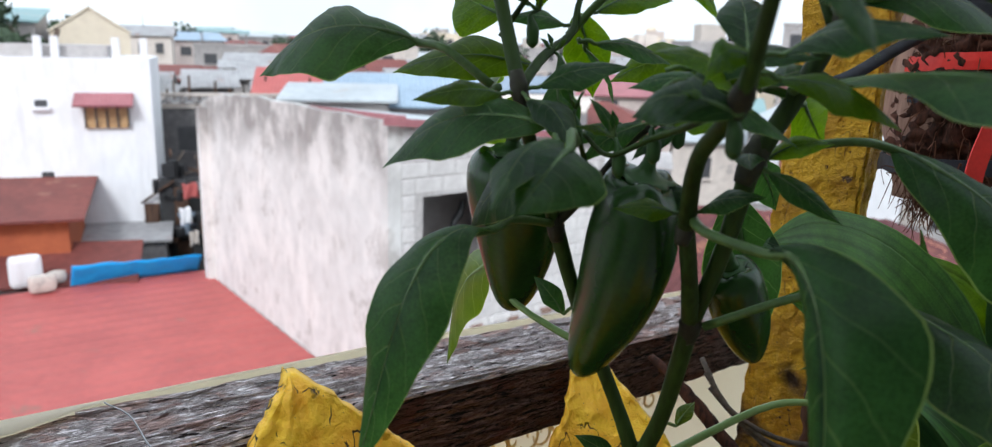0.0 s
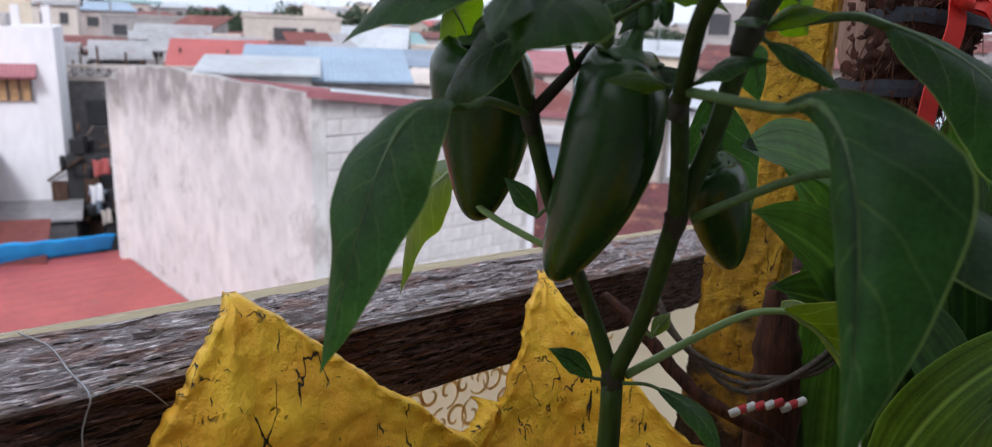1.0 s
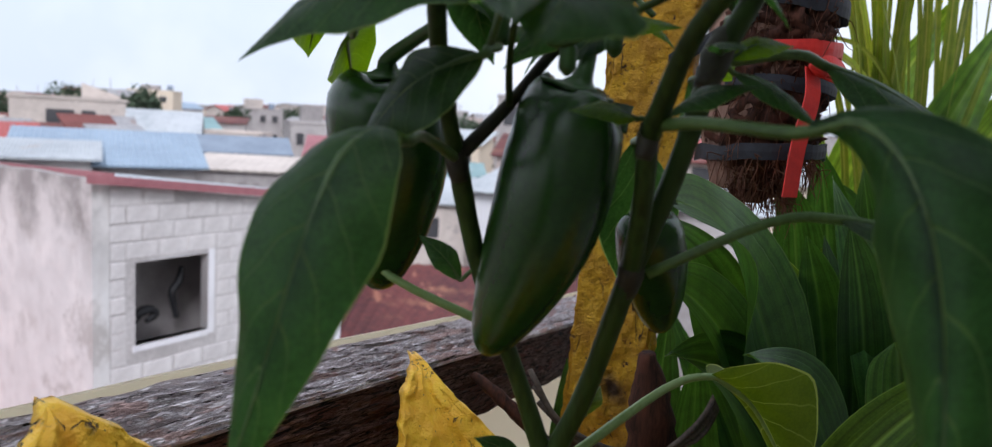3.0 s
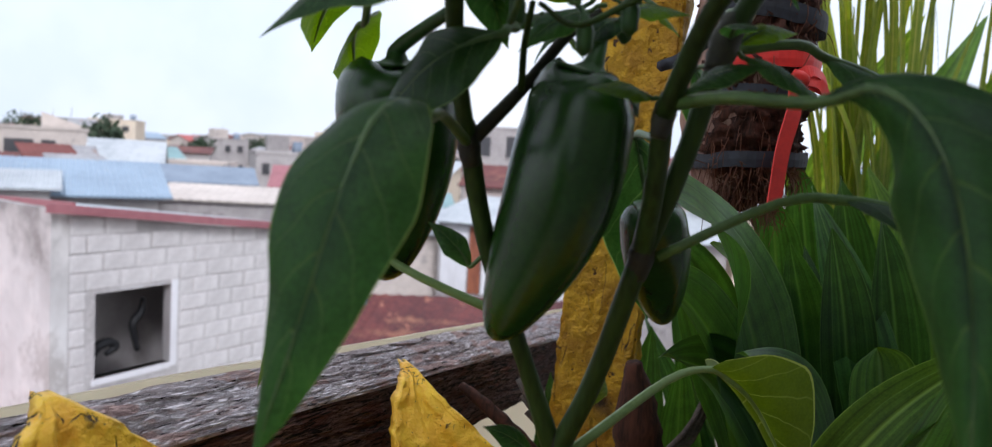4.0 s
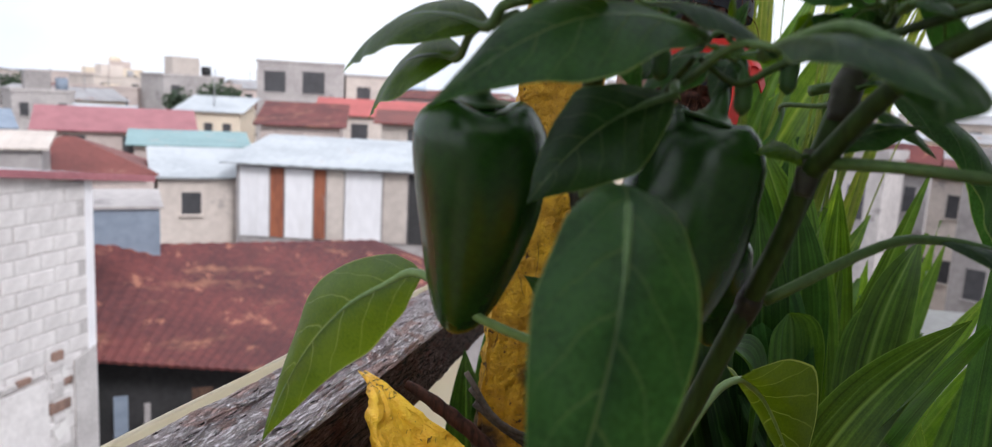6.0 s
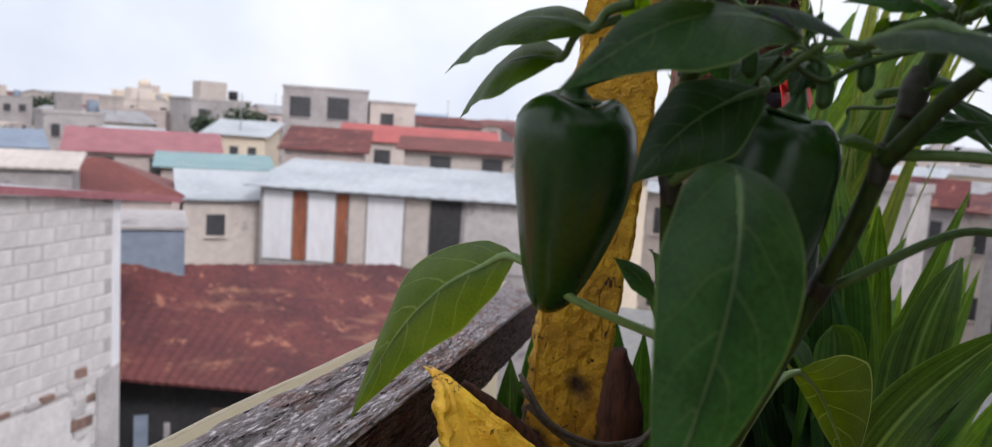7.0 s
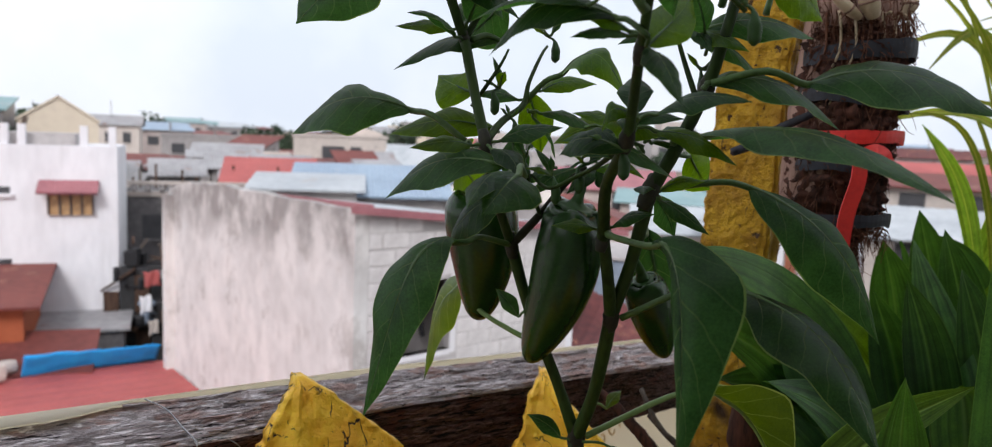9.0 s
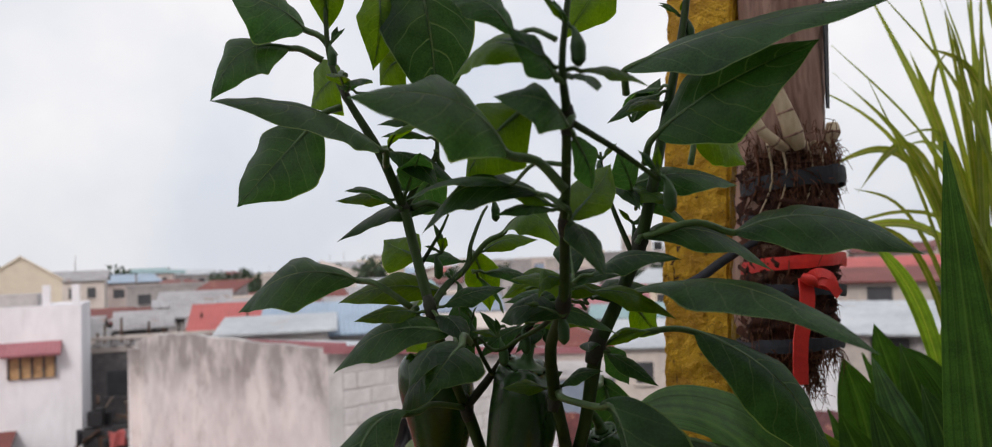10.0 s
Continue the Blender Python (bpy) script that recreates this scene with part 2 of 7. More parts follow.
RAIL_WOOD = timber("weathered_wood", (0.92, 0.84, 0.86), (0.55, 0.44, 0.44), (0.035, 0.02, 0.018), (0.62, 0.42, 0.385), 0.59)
# Browner than the bleached top, with the side faces' shade in its tones.
RAIL_SHADED_SIDE = timber("brown_wood_shaded_side", (0.25, 0.145, 0.125), (0.095, 0.046, 0.040), (0.016, 0.009, 0.008), (0.16, 0.062, 0.05), 0.54)
def paint(name, fresh, worn, bare, chips, specks, relief):
    """Thick lumpy paint: two yellows in clouds, fine dark specks, chips down to the bare ground, an uneven skin."""
    m = bpy.data.materials.new(name)
    m.use_nodes = True
    n, l = m.node_tree.nodes, m.node_tree.links
    bsdf = n["Principled BSDF"]
    bsdf.inputs["Roughness"].default_value, bsdf.inputs["Specular IOR Level"].default_value = 0.5, 0.35
    co = n.new("ShaderNodeTexCoord")

    def cloud(scale, lo, hi, detail=5, rough=0.6):
        nz, rg = n.new("ShaderNodeTexNoise"), n.new("ShaderNodeMapRange")
        nz.inputs["Scale"].default_value, nz.inputs["Detail"].default_value, nz.inputs["Roughness"].default_value = scale, detail, rough
        rg.inputs["From Min"].default_value, rg.inputs["From Max"].default_value = lo, hi
        l.new(co.outputs["Object"], nz.inputs["Vector"])
        l.new(nz.outputs["Fac"], rg.inputs["Value"])
        return rg.outputs["Result"]

    def over(a, b, f):
        mx = n.new("ShaderNodeMix")
        mx.data_type = "RGBA"
        for socket, v in ((mx.inputs["A"], a), (mx.inputs["B"], b)):
            if isinstance(v, tuple):
                socket.default_value = (*v, 1)
            else:
                l.new(v, socket)
        l.new(f, mx.inputs["Factor"])
        return mx.outputs["Result"]

    chip = cloud(75, chips, chips + 0.02, 7, 0.65)
    speck = cloud(520, specks, specks + 0.05, 2, 0.5)
    lump = cloud(95, 0.3, 0.7, 4)
    fine = cloud(620, 0.3, 0.7, 3)
    colour = over(over(over(worn, fresh, cloud(38, 0.38, 0.6)), worn, cloud(210, 0.52, 0.75)), bare, speck)
    l.new(over(colour, bare, chip), bsdf.inputs["Base Color"])
    total = n.new("ShaderNodeMath")
    total.operation = "MULTIPLY_ADD"
    total.inputs[1].default_value = 0.35
    l.new(fine, total.inputs[0])
    l.new(lump, total.inputs[2])
    drop = n.new("ShaderNodeMath")
    drop.operation = "SUBTRACT"
    l.new(total.outputs[0], drop.inputs[0])
    l.new(chip, drop.inputs[1])
    bp = n.new("ShaderNodeBump")
    bp.inputs["Strength"].default_value, bp.inputs["Distance"].default_value = 1.0, relief
    l.new(drop.outputs[0], bp.inputs["Height"])
    l.new(bp.outputs["Normal"], bsdf.inputs["Normal"])
    return m


YELLOW = paint("yellow_paint", (0.97, 0.60, 0.035), (0.90, 0.46, 0.03), (0.16, 0.085, 0.04), 0.70, 0.70, 0.0011)


def split_lines(m, scale, stretch, colour, keep=0.55, thin=0.012):
    """Thin wandering cracks running along the stretched way, in patches."""
    n, l = m.node_tree.nodes, m.node_tree.links
    co, mp, nz, msk = n.new("ShaderNodeTexCoord"), n.new("ShaderNodeMapping"), n.new("ShaderNodeTexNoise"), n.new("ShaderNodeTexNoise")
    mp.inputs["Scale"].default_value = stretch
    nz.inputs["Scale"].default_value, nz.inputs["Detail"].default_value, nz.inputs["Roughness"].default_value = scale, 3, 0.45
    msk.inputs["Scale"].default_value, msk.inputs["Detail"].default_value = scale * 0.5, 2
    l.new(co.outputs["Object"], mp.inputs["Vector"])
    l.new(mp.outputs["Vector"], nz.inputs["Vector"])
    l.new(co.outputs["Object"], msk.inputs["Vector"])

    def calc(op, a, b):
        k = n.new("ShaderNodeMath")
        k.operation = op
        for socket, v in zip(k.inputs, (a, b)):
            if isinstance(v, float):
                socket.default_value = v
            else:
                l.new(v, socket)
        return k.outputs[0]

    off = calc("ABSOLUTE", calc("SUBTRACT", nz.outputs["Fac"], 0.5), 0.0)
    line = calc("SUBTRACT", 1.0, calc("MINIMUM", calc("DIVIDE", off, thin), 1.0))
    some = n.new("ShaderNodeMapRange")
    some.inputs["From Min"].default_value, some.inputs["From Max"].default_value = keep, keep + 0.05
    l.new(msk.outputs["Fac"], some.inputs["Value"])
    k = calc("MULTIPLY", calc("MINIMUM", calc("MULTIPLY", line, 2.0), 1.0), some.outputs["Result"])
    mx = n.new("ShaderNodeMix")
    mx.data_type = "RGBA"
    mx.inputs["B"].default_value = (*colour, 1)
    bsdf = n["Principled BSDF"]
    l.new(k, mx.inputs["Factor"])
    l.new(bsdf.inputs["Base Color"].links[0].from_socket, mx.inputs["A"])
    l.new(mx.outputs["Result"], bsdf.inputs["Base Color"])
    bp = n.new("ShaderNodeBump")
    bp.invert = True
    bp.inputs["Strength"].default_value, bp.inputs["Distance"].default_value = 0.9, 0.002
    l.new(k, bp.inputs["Height"])
    l.new(bsdf.inputs["Normal"].links[0].from_socket, bp.inputs["Normal"])
    l.new(bp.outputs["Normal"], bsdf.inputs["Normal"])


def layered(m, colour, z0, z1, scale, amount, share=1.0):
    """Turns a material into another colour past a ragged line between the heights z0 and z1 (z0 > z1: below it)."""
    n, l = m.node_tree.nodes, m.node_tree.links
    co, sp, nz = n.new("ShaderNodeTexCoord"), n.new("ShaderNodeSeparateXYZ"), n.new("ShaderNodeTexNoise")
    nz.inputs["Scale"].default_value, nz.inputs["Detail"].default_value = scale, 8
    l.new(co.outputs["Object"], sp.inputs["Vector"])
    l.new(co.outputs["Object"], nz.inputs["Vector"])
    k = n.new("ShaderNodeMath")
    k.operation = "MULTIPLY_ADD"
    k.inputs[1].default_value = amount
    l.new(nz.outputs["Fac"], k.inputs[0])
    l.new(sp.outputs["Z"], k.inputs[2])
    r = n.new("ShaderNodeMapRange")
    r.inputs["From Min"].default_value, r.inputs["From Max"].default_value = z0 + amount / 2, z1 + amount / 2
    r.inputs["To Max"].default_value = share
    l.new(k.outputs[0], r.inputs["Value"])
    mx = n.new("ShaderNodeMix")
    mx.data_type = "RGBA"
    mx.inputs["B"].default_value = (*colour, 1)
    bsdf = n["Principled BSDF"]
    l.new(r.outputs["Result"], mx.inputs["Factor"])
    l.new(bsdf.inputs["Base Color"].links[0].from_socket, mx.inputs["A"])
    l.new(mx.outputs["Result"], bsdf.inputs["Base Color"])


split_lines(YELLOW, 60, (1, 1, 0.06), (0.035, 0.02, 0.012), 0.53, 0.012)
split_lines(YELLOW, 170, (1, 1, 0.12), (0.10, 0.055, 0.025), 0.60, 0.025)
POST_YELLOW = paint("worn_yellow_post", (0.66, 0.385, 0.022), (0.44, 0.23, 0.018), (0.10, 0.052, 0.022), 0.635, 0.665, 0.0026)
layered(POST_YELLOW, (0.055, 0.03, 0.02), 0.925, 0.86, 20, 0.46)
split_lines(POST_YELLOW, 40, (1, 1, 0.2), (0.07, 0.04, 0.02), 0.58, 0.006)
ROT = mat("bare_rotten_wood", (0.10, 0.055, 0.035), (0.035, 0.02, 0.015), rough=0.9, grain=90, stain=16, bump=0.8, stretch=(1, 1, 0.2))
PLANK = mat("brown_log_wood", (0.36, 0.225, 0.175), (0.15, 0.080, 0.060), rough=0.85, grain=260, stain=45, bump=1.0, stretch=(1, 1, 0.10),
            spots=(0.06, 0.032, 0.025), spot_scale=120, spot_at=0.62)
HUSK = mat("coconut_husk", (0.095, 0.034, 0.020), (0.018, 0.008, 0.006), rough=0.95, grain=520, stain=120, bump=1.0, stretch=(1, 1, 0.14))
FIBRE = mat("husk_fibre", (0.15, 0.060, 0.032), (0.06, 0.025, 0.015), rough=0.9, grain=300, stain=50)
RUBBER = mat("black_rubber", (0.022, 0.025, 0.036), (0.008, 0.008, 0.010), rough=0.6, grain=200, stain=40)
RIBBON = mat("red_ribbon", (0.72, 0.035, 0.025), (0.60, 0.025, 0.02), rough=0.45, grain=300, stain=60, bump=0.1)
CANE = mat("orchid_cane", (0.56, 0.46, 0.32), (0.38, 0.29, 0.18), rough=0.7, grain=200, stain=60, stretch=(1, 1, 0.3))
WIRE = mat("grey_wire", (0.42, 0.42, 0.44), (0.30, 0.30, 0.31), rough=0.45, grain=400, stain=60, metal=0.5)
CORD = mat("grey_cord", (0.14, 0.11, 0.095), (0.06, 0.05, 0.04), rough=0.9, grain=400, stain=70)
SOIL = mat("potting_soil", (0.045, 0.03, 0.022), (0.015, 0.01, 0.008), rough=0.95, grain=120, stain=20, bump=1.0)
SHEET = mat("cream_lace_sheet", (0.94, 0.90, 0.81), (0.90, 0.85, 0.74), rough=0.5, grain=120, stain=14, bump=0.15)
LACE = mat("gold_lace_print", (0.84, 0.74, 0.54), (0.78, 0.67, 0.46), rough=0.5, grain=200, stain=30)
for sheer in (SHEET, LACE):
    nodes, links = sheer.node_tree.nodes, sheer.node_tree.links
    glow = nodes.new("ShaderNodeBsdfTranslucent")
    glow.inputs["Color"].default_value = (0.95, 0.89, 0.74, 1) if sheer is SHEET else (0.82, 0.68, 0.42, 1)
    both = nodes.new("ShaderNodeMixShader")
    both.inputs["Fac"].default_value = 0.72
    links.new(nodes["Principled BSDF"].outputs["BSDF"], both.inputs[1])
    links.new(glow.outputs["BSDF"], both.inputs[2])
    links.new(both.outputs["Shader"], nodes["Material Output"].inputs["Surface"])
STRIPE_W = mat("white_cloth", (0.75, 0.73, 0.72), rough=0.8, grain=400, stain=60)
STRIPE_R = mat("red_cloth", (0.55, 0.05, 0.06), rough=0.8, grain=400, stain=60)

BEIGE_NEAR = mat("shade_wall_paint", (0.25, 0.235, 0.215), (0.20, 0.185, 0.17), rough=0.9, grain=25, stain=2)
CONCRETE = mat("terrace_concrete", (0.34, 0.33, 0.31), (0.24, 0.23, 0.22), rough=0.9, grain=20, stain=1.5)
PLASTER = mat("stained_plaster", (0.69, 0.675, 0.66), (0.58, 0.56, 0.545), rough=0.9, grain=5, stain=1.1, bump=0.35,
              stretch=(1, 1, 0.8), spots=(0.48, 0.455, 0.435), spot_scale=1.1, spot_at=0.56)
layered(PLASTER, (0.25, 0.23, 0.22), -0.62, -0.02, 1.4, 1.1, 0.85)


def streaked(m, colour, scale, stretch, lo, hi, share):
    """Weather streaks of another tone, run long by the stretch."""
    n, l = m.node_tree.nodes, m.node_tree.links
    co, mp, nz, r, mx = n.new("ShaderNodeTexCoord"), n.new("ShaderNodeMapping"), n.new("ShaderNodeTexNoise"), n.new("ShaderNodeMapRange"), n.new("ShaderNodeMix")
    mp.inputs["Scale"].default_value = stretch
    nz.inputs["Scale"].default_value, nz.inputs["Detail"].default_value, nz.inputs["Roughness"].default_value = scale, 7, 0.6
    r.inputs["From Min"].default_value, r.inputs["From Max"].default_value, r.inputs["To Max"].default_value = lo, hi, share
    mx.data_type = "RGBA"
    mx.inputs["B"].default_value = (*colour, 1)
    bsdf = n["Principled BSDF"]
    l.new(co.outputs["Object"], mp.inputs["Vector"])
    l.new(mp.outputs["Vector"], nz.inputs["Vector"])
    l.new(nz.outputs["Fac"], r.inputs["Value"])
    l.new(r.outputs["Result"], mx.inputs["Factor"])
    l.new(bsdf.inputs["Base Color"].links[0].from_socket, mx.inputs["A"])
    l.new(mx.outputs["Result"], bsdf.inputs["Base Color"])


streaked(PLASTER, (0.80, 0.77, 0.745), 1.7, (1, 1, 0.75), 0.46, 0.62, 0.65)
streaked(PLASTER, (0.36, 0.325, 0.305), 2.1, (1, 1, 0.55), 0.57, 0.74, 0.42)
streaked(PLASTER, (0.42, 0.385, 0.36), 5.0, (1, 1, 0.6), 0.56, 0.72, 0.45)
# Grey wall with the shade between crowded houses put into its colour.
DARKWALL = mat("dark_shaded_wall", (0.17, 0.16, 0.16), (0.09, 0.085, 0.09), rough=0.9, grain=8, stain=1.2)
BLOCK = mat("white_block", (0.72, 0.69, 0.675), (0.58, 0.55, 0.54), rough=0.92, grain=14, stain=2.2, bump=0.6, vary=0.06)
EXPOSED = mat("exposed_brown_block", (0.30, 0.19, 0.15), (0.17, 0.11, 0.09), rough=0.95, grain=20, stain=3, bump=0.8)
MORTAR = mat("mortar", (0.57, 0.54, 0.53), (0.40, 0.375, 0.365), rough=0.95, grain=30, stain=2)
# Near-black: shade of the room, the eave and the gap put into colour.
SHADE_DARK = mat("near_black_shade", (0.05, 0.048, 0.05), (0.03, 0.03, 0.03), rough=0.95, grain=10, stain=1)
BLACK = mat("black_plastic", (0.015, 0.015, 0.017), rough=0.6)
PINK = mat("pink_painted_metal", (0.38, 0.15, 0.165), (0.28, 0.105, 0.12), rough=0.55, grain=14, stain=1.4)
WHITEWALL = mat("white_painted_wall", (0.80, 0.79, 0.81), (0.70, 0.69, 0.71), rough=0.85, grain=6, stain=0.7, stretch=(1, 1, 0.4))
REDROOF = mat("red_painted_roof", (0.46, 0.11, 0.10), (0.36, 0.085, 0.08), rough=0.6, grain=9, stain=0.9, spots=(0.30, 0.12, 0.10), spot_scale=1.6, spot_at=0.62)
BROWNROOF = mat("brown_red_roof", (0.20, 0.055, 0.045), (0.13, 0.035, 0.03), rough=0.65, grain=8, stain=0.8, spots=(0.26, 0.12, 0.09), spot_scale=0.9, spot_at=0.6)
streaked(WHITEWALL, (0.60, 0.58, 0.575), 2.2, (1, 1, 0.12), 0.56, 0.70, 0.6)
ORANGE = mat("orange_wall", (0.42, 0.11, 0.045), (0.33, 0.08, 0.035), rough=0.85, grain=8, stain=0.8)
RUST = mat("rusty_roof", (0.17, 0.050, 0.046), (0.085, 0.030, 0.032), rough=0.8, grain=9, stain=0.7, spots=(0.36, 0.15, 0.10), spot_scale=2.0, spot_at=0.575)
streaked(RUST, (0.35, 0.16, 0.10), 1.1, (0.6, 1.8, 1), 0.56, 0.70, 0.75)
streaked(RUST, (0.085, 0.032, 0.032), 1.5, (0.9, 0.5, 1), 0.54, 0.70, 0.6)
RUST_SHEET = mat("rust_streaked_sheet", (0.36, 0.125, 0.065), (0.20, 0.07, 0.045), rough=0.85, grain=9, stain=1.6, stretch=(1, 1, 0.3), spots=(0.52, 0.42, 0.38), spot_scale=2.2, spot_at=0.57)
BLUEROOF = mat("blue_grey_roof", (0.30, 0.39, 0.49), (0.24, 0.31, 0.40), rough=0.5, grain=6, stain=0.7, spots=(0.38, 0.40, 0.43), spot_scale=1.3, spot_at=0.62)
PALEROOF = mat("pale_metal_roof", (0.50, 0.525, 0.545), (0.36, 0.385, 0.41), rough=0.5, grain=6, stain=0.6, spots=(0.42, 0.36, 0.33), spot_scale=1.1, spot_at=0.62)
TEALROOF = mat("teal_roof", (0.25, 0.38, 0.39), (0.19, 0.30, 0.31), rough=0.55, grain=6, stain=0.7, spots=(0.34, 0.36, 0.35), spot_scale=1.2, spot_at=0.58)
GREYROOF = mat("grey_roof", (0.38, 0.37, 0.38), (0.25, 0.245, 0.25), rough=0.6, grain=6, stain=0.7, spots=(0.26, 0.16, 0.13), spot_scale=0.8, spot_at=0.58)
TARP = mat("blue_tarp", (0.025, 0.45, 0.97), (0.02, 0.36, 0.90), rough=0.45, grain=20, stain=3, bump=0.4)
BEIGE = mat("beige_wall", (0.60, 0.53, 0.48), (0.48, 0.42, 0.38), rough=0.9, grain=5, stain=0.6, vary=0.14, spots=(0.36, 0.32, 0.30), spot_scale=0.7, spot_at=0.60)
GREYWALL = mat("grey_wall", (0.43, 0.40, 0.39), (0.31, 0.285, 0.28), rough=0.9, grain=5, stain=0.6, vary=0.16, spots=(0.22, 0.20, 0.20), spot_scale=0.7, spot_at=0.60)
PINKWALL = mat("pinkish_wall", (0.57, 0.485, 0.45), (0.45, 0.375, 0.35), rough=0.9, grain=5, stain=0.6, vary=0.14, spots=(0.36, 0.29, 0.27), spot_scale=0.7, spot_at=0.60)
CREAM = mat("cream_wall", (0.72, 0.62, 0.49), (0.64, 0.54, 0.43), rough=0.9, grain=5, stain=0.6)
BLUEWALL = mat("blue_grey_wall", (0.25, 0.30, 0.37), (0.19, 0.23, 0.29), rough=0.8, grain=6, stain=0.8, vary=0.1)
GLASS_DARK = mat("dark_window", (0.07, 0.07, 0.075), (0.045, 0.045, 0.05), rough=0.4, grain=5, stain=1)
AMBER = mat("amber_louvre", (0.62, 0.40, 0.20), (0.34, 0.20, 0.10), rough=0.4, grain=10, stain=3)
GROUND = mat("town_ground", (0.22, 0.19, 0.17), (0.13, 0.115, 0.105), rough=0.95, grain=0.5, stain=0.05)
FAR_LEAF = mat("far_foliage", (0.055, 0.085, 0.045), (0.03, 0.05, 0.03), rough=0.8, grain=3, stain=0.5)
BARK = mat("bark", (0.14, 0.10, 0.08), rough=0.9)


# ---- mesh helpers ----
def mesh(name, verts, faces, material, uvs=None, smooth=False, seconds=None, other=None):
    me = bpy.data.meshes.new(name)
    me.from_pydata([tuple(v) for v in verts], [], faces)
    me.materials.append(material)
    if other:
        me.materials.append(other)
        for i in seconds:
            me.polygons[i].material_index = 1
    if uvs is not None:
        layer = me.uv_layers.new(name="UVMap")
        for lp in me.loops:
            layer.data[lp.index].uv = uvs[lp.vertex_index]
    if smooth:
        me.polygons.foreach_set("use_smooth", [True] * len(me.polygons))
    me.update()
    return me


def part(name, me, parent=None, label=""):
    ob = new(name, me)
    if parent:
        ob.parent = parent
    return tagged(ob, label) if label else ob


def thing(name, label, category, at=(0, 0, 0), group="", kind=""):
    ob = new(name)
    ob.empty_display_size = 0.05
    ob.location = at
    return tagged(ob, label, category, group, kind)


def under(ob, parent):
    """Makes ob, built in world coordinates, a part of a thing that stands elsewhere."""
    ob.parent = parent
    ob.matrix_parent_inverse = Matrix.Translation(-parent.location)
    return ob


def spline(points, n):
    """A smooth curve through points (Catmull-Rom), n samples a stretch."""
    p = [Vector(q) for q in points]
    p = [2 * p[0] - p[1]] + p + [2 * p[-1] - p[-2]]
    out = []
    for i in range(1, len(p) - 2):
        for k in range(n):
            t = k / n
            out.append(0.5 * (2 * p[i] + (p[i + 1] - p[i - 1]) * t + (2 * p[i - 1] - 5 * p[i] + 4 * p[i + 1] - p[i + 2]) * t * t
                              + (3 * p[i] - p[i - 1] - 3 * p[i + 1] + p[i + 2]) * t ** 3))
    return out + [p[-2]]


def tube_data(points, radii, sides=8, n=4, rough=0.0, seed=0):
    """Verts and faces of a closed tube along a smooth curve; radii at the given points."""
    pts = spline(points, n) if n > 1 else [Vector(q) for q in points]
    rs = np.interp(np.linspace(0, len(radii) - 1, len(pts)), range(len(radii)), radii).tolist()
    verts, faces = [], []
    side = None
    for i, p in enumerate(pts):
        d = (pts[min(i + 1, len(pts) - 1)] - pts[max(i - 1, 0)]).normalized()
        side = (side - side.dot(d) * d).normalized() if side else d.orthogonal().normalized()
        up = d.cross(side)
        for k in range(sides):
            a = 2 * math.pi * k / sides
            r = rs[i] * (1 + rough * noise.noise(Vector((k * 1.7 + seed, i * 0.6, seed * 3.1))))
            verts.append(p + r * (math.cos(a) * side + math.sin(a) * up))
        if i:
            o = (i - 1) * sides
            faces += [(o + k, o + (k + 1) % sides, o + sides + (k + 1) % sides, o + sides + k) for k in range(sides)]
    faces.append(tuple(range(sides))[::-1])
    faces.append(tuple(range(len(verts) - sides, len(verts))))
    return verts, faces


def tube(name, points, radii, material, sides=8, n=4, rough=0.0, seed=0):
    v, f = tube_data(points, radii, sides, n, rough, seed)
    return mesh(name, v, f, material, smooth=True)


BOX_FACES = [(0, 3, 2, 1), (4, 5, 6, 7), (0, 1, 5, 4), (1, 2, 6, 5), (2, 3, 7, 6), (3, 0, 4, 7)]


def box(name, lo, hi, material, u=(1, 0, 0), at=(0, 0, 0), bevel=0.0):
    """A box from lo to hi in a frame whose x runs along u (level) and whose origin is at."""
    u = Vector((u[0], u[1], 0)).normalized()
    v = Vector((-u.y, u.x, 0))
    c = [(x, y, z) for z in (lo[2], hi[2]) for x, y in ((lo[0], lo[1]), (hi[0], lo[1]), (hi[0], hi[1]), (lo[0], hi[1]))]
    verts = [Vector(at) + x * u + y * v + Vector((0, 0, z)) for x, y, z in c]
    me = mesh(name, verts, BOX_FACES, material)
    if bevel:
        bm = bmesh.new()
        bm.from_mesh(me)
        bmesh.ops.bevel(bm, geom=bm.edges[:], offset=bevel, segments=2, affect="EDGES", profile=0.6)
        bm.to_mesh(me)
        bm.free()
    return me


def slab(name, corners, thick, material, ribs=0, rib_height=0.018):
    """A sheet through four corners (a, b along one side, c, d along the other), with its thickness below and, if asked,
    corrugated by ribs that run from side ab to side dc."""
    a, b, c, d = [Vector(q) for q in corners]
    down = (b - a).cross(d - a).normalized()
    down = -down if down.z > 0 else down
    n = max(1, ribs * 4)
    verts, faces = [], []
    for i in range(n + 1):
        t = i / n
        lift = -down * (rib_height * (0.5 - 0.5 * math.cos(2 * math.pi * t * ribs)) if ribs else 0)
        for p in (a.lerp(b, t), d.lerp(c, t)):
            verts += [p + lift, p + lift + down * thick]
    for i in range(n):
        o = 4 * i
        faces += [(o, o + 4, o + 6, o + 2), (o + 1, o + 3, o + 7, o + 5), (o, o + 1, o + 5, o + 4), (o + 2, o + 6, o + 7, o + 3)]
    faces += [(0, 2, 3, 1), (4 * n, 4 * n + 1, 4 * n + 3, 4 * n + 2)]
    return mesh(name, verts, faces, material)


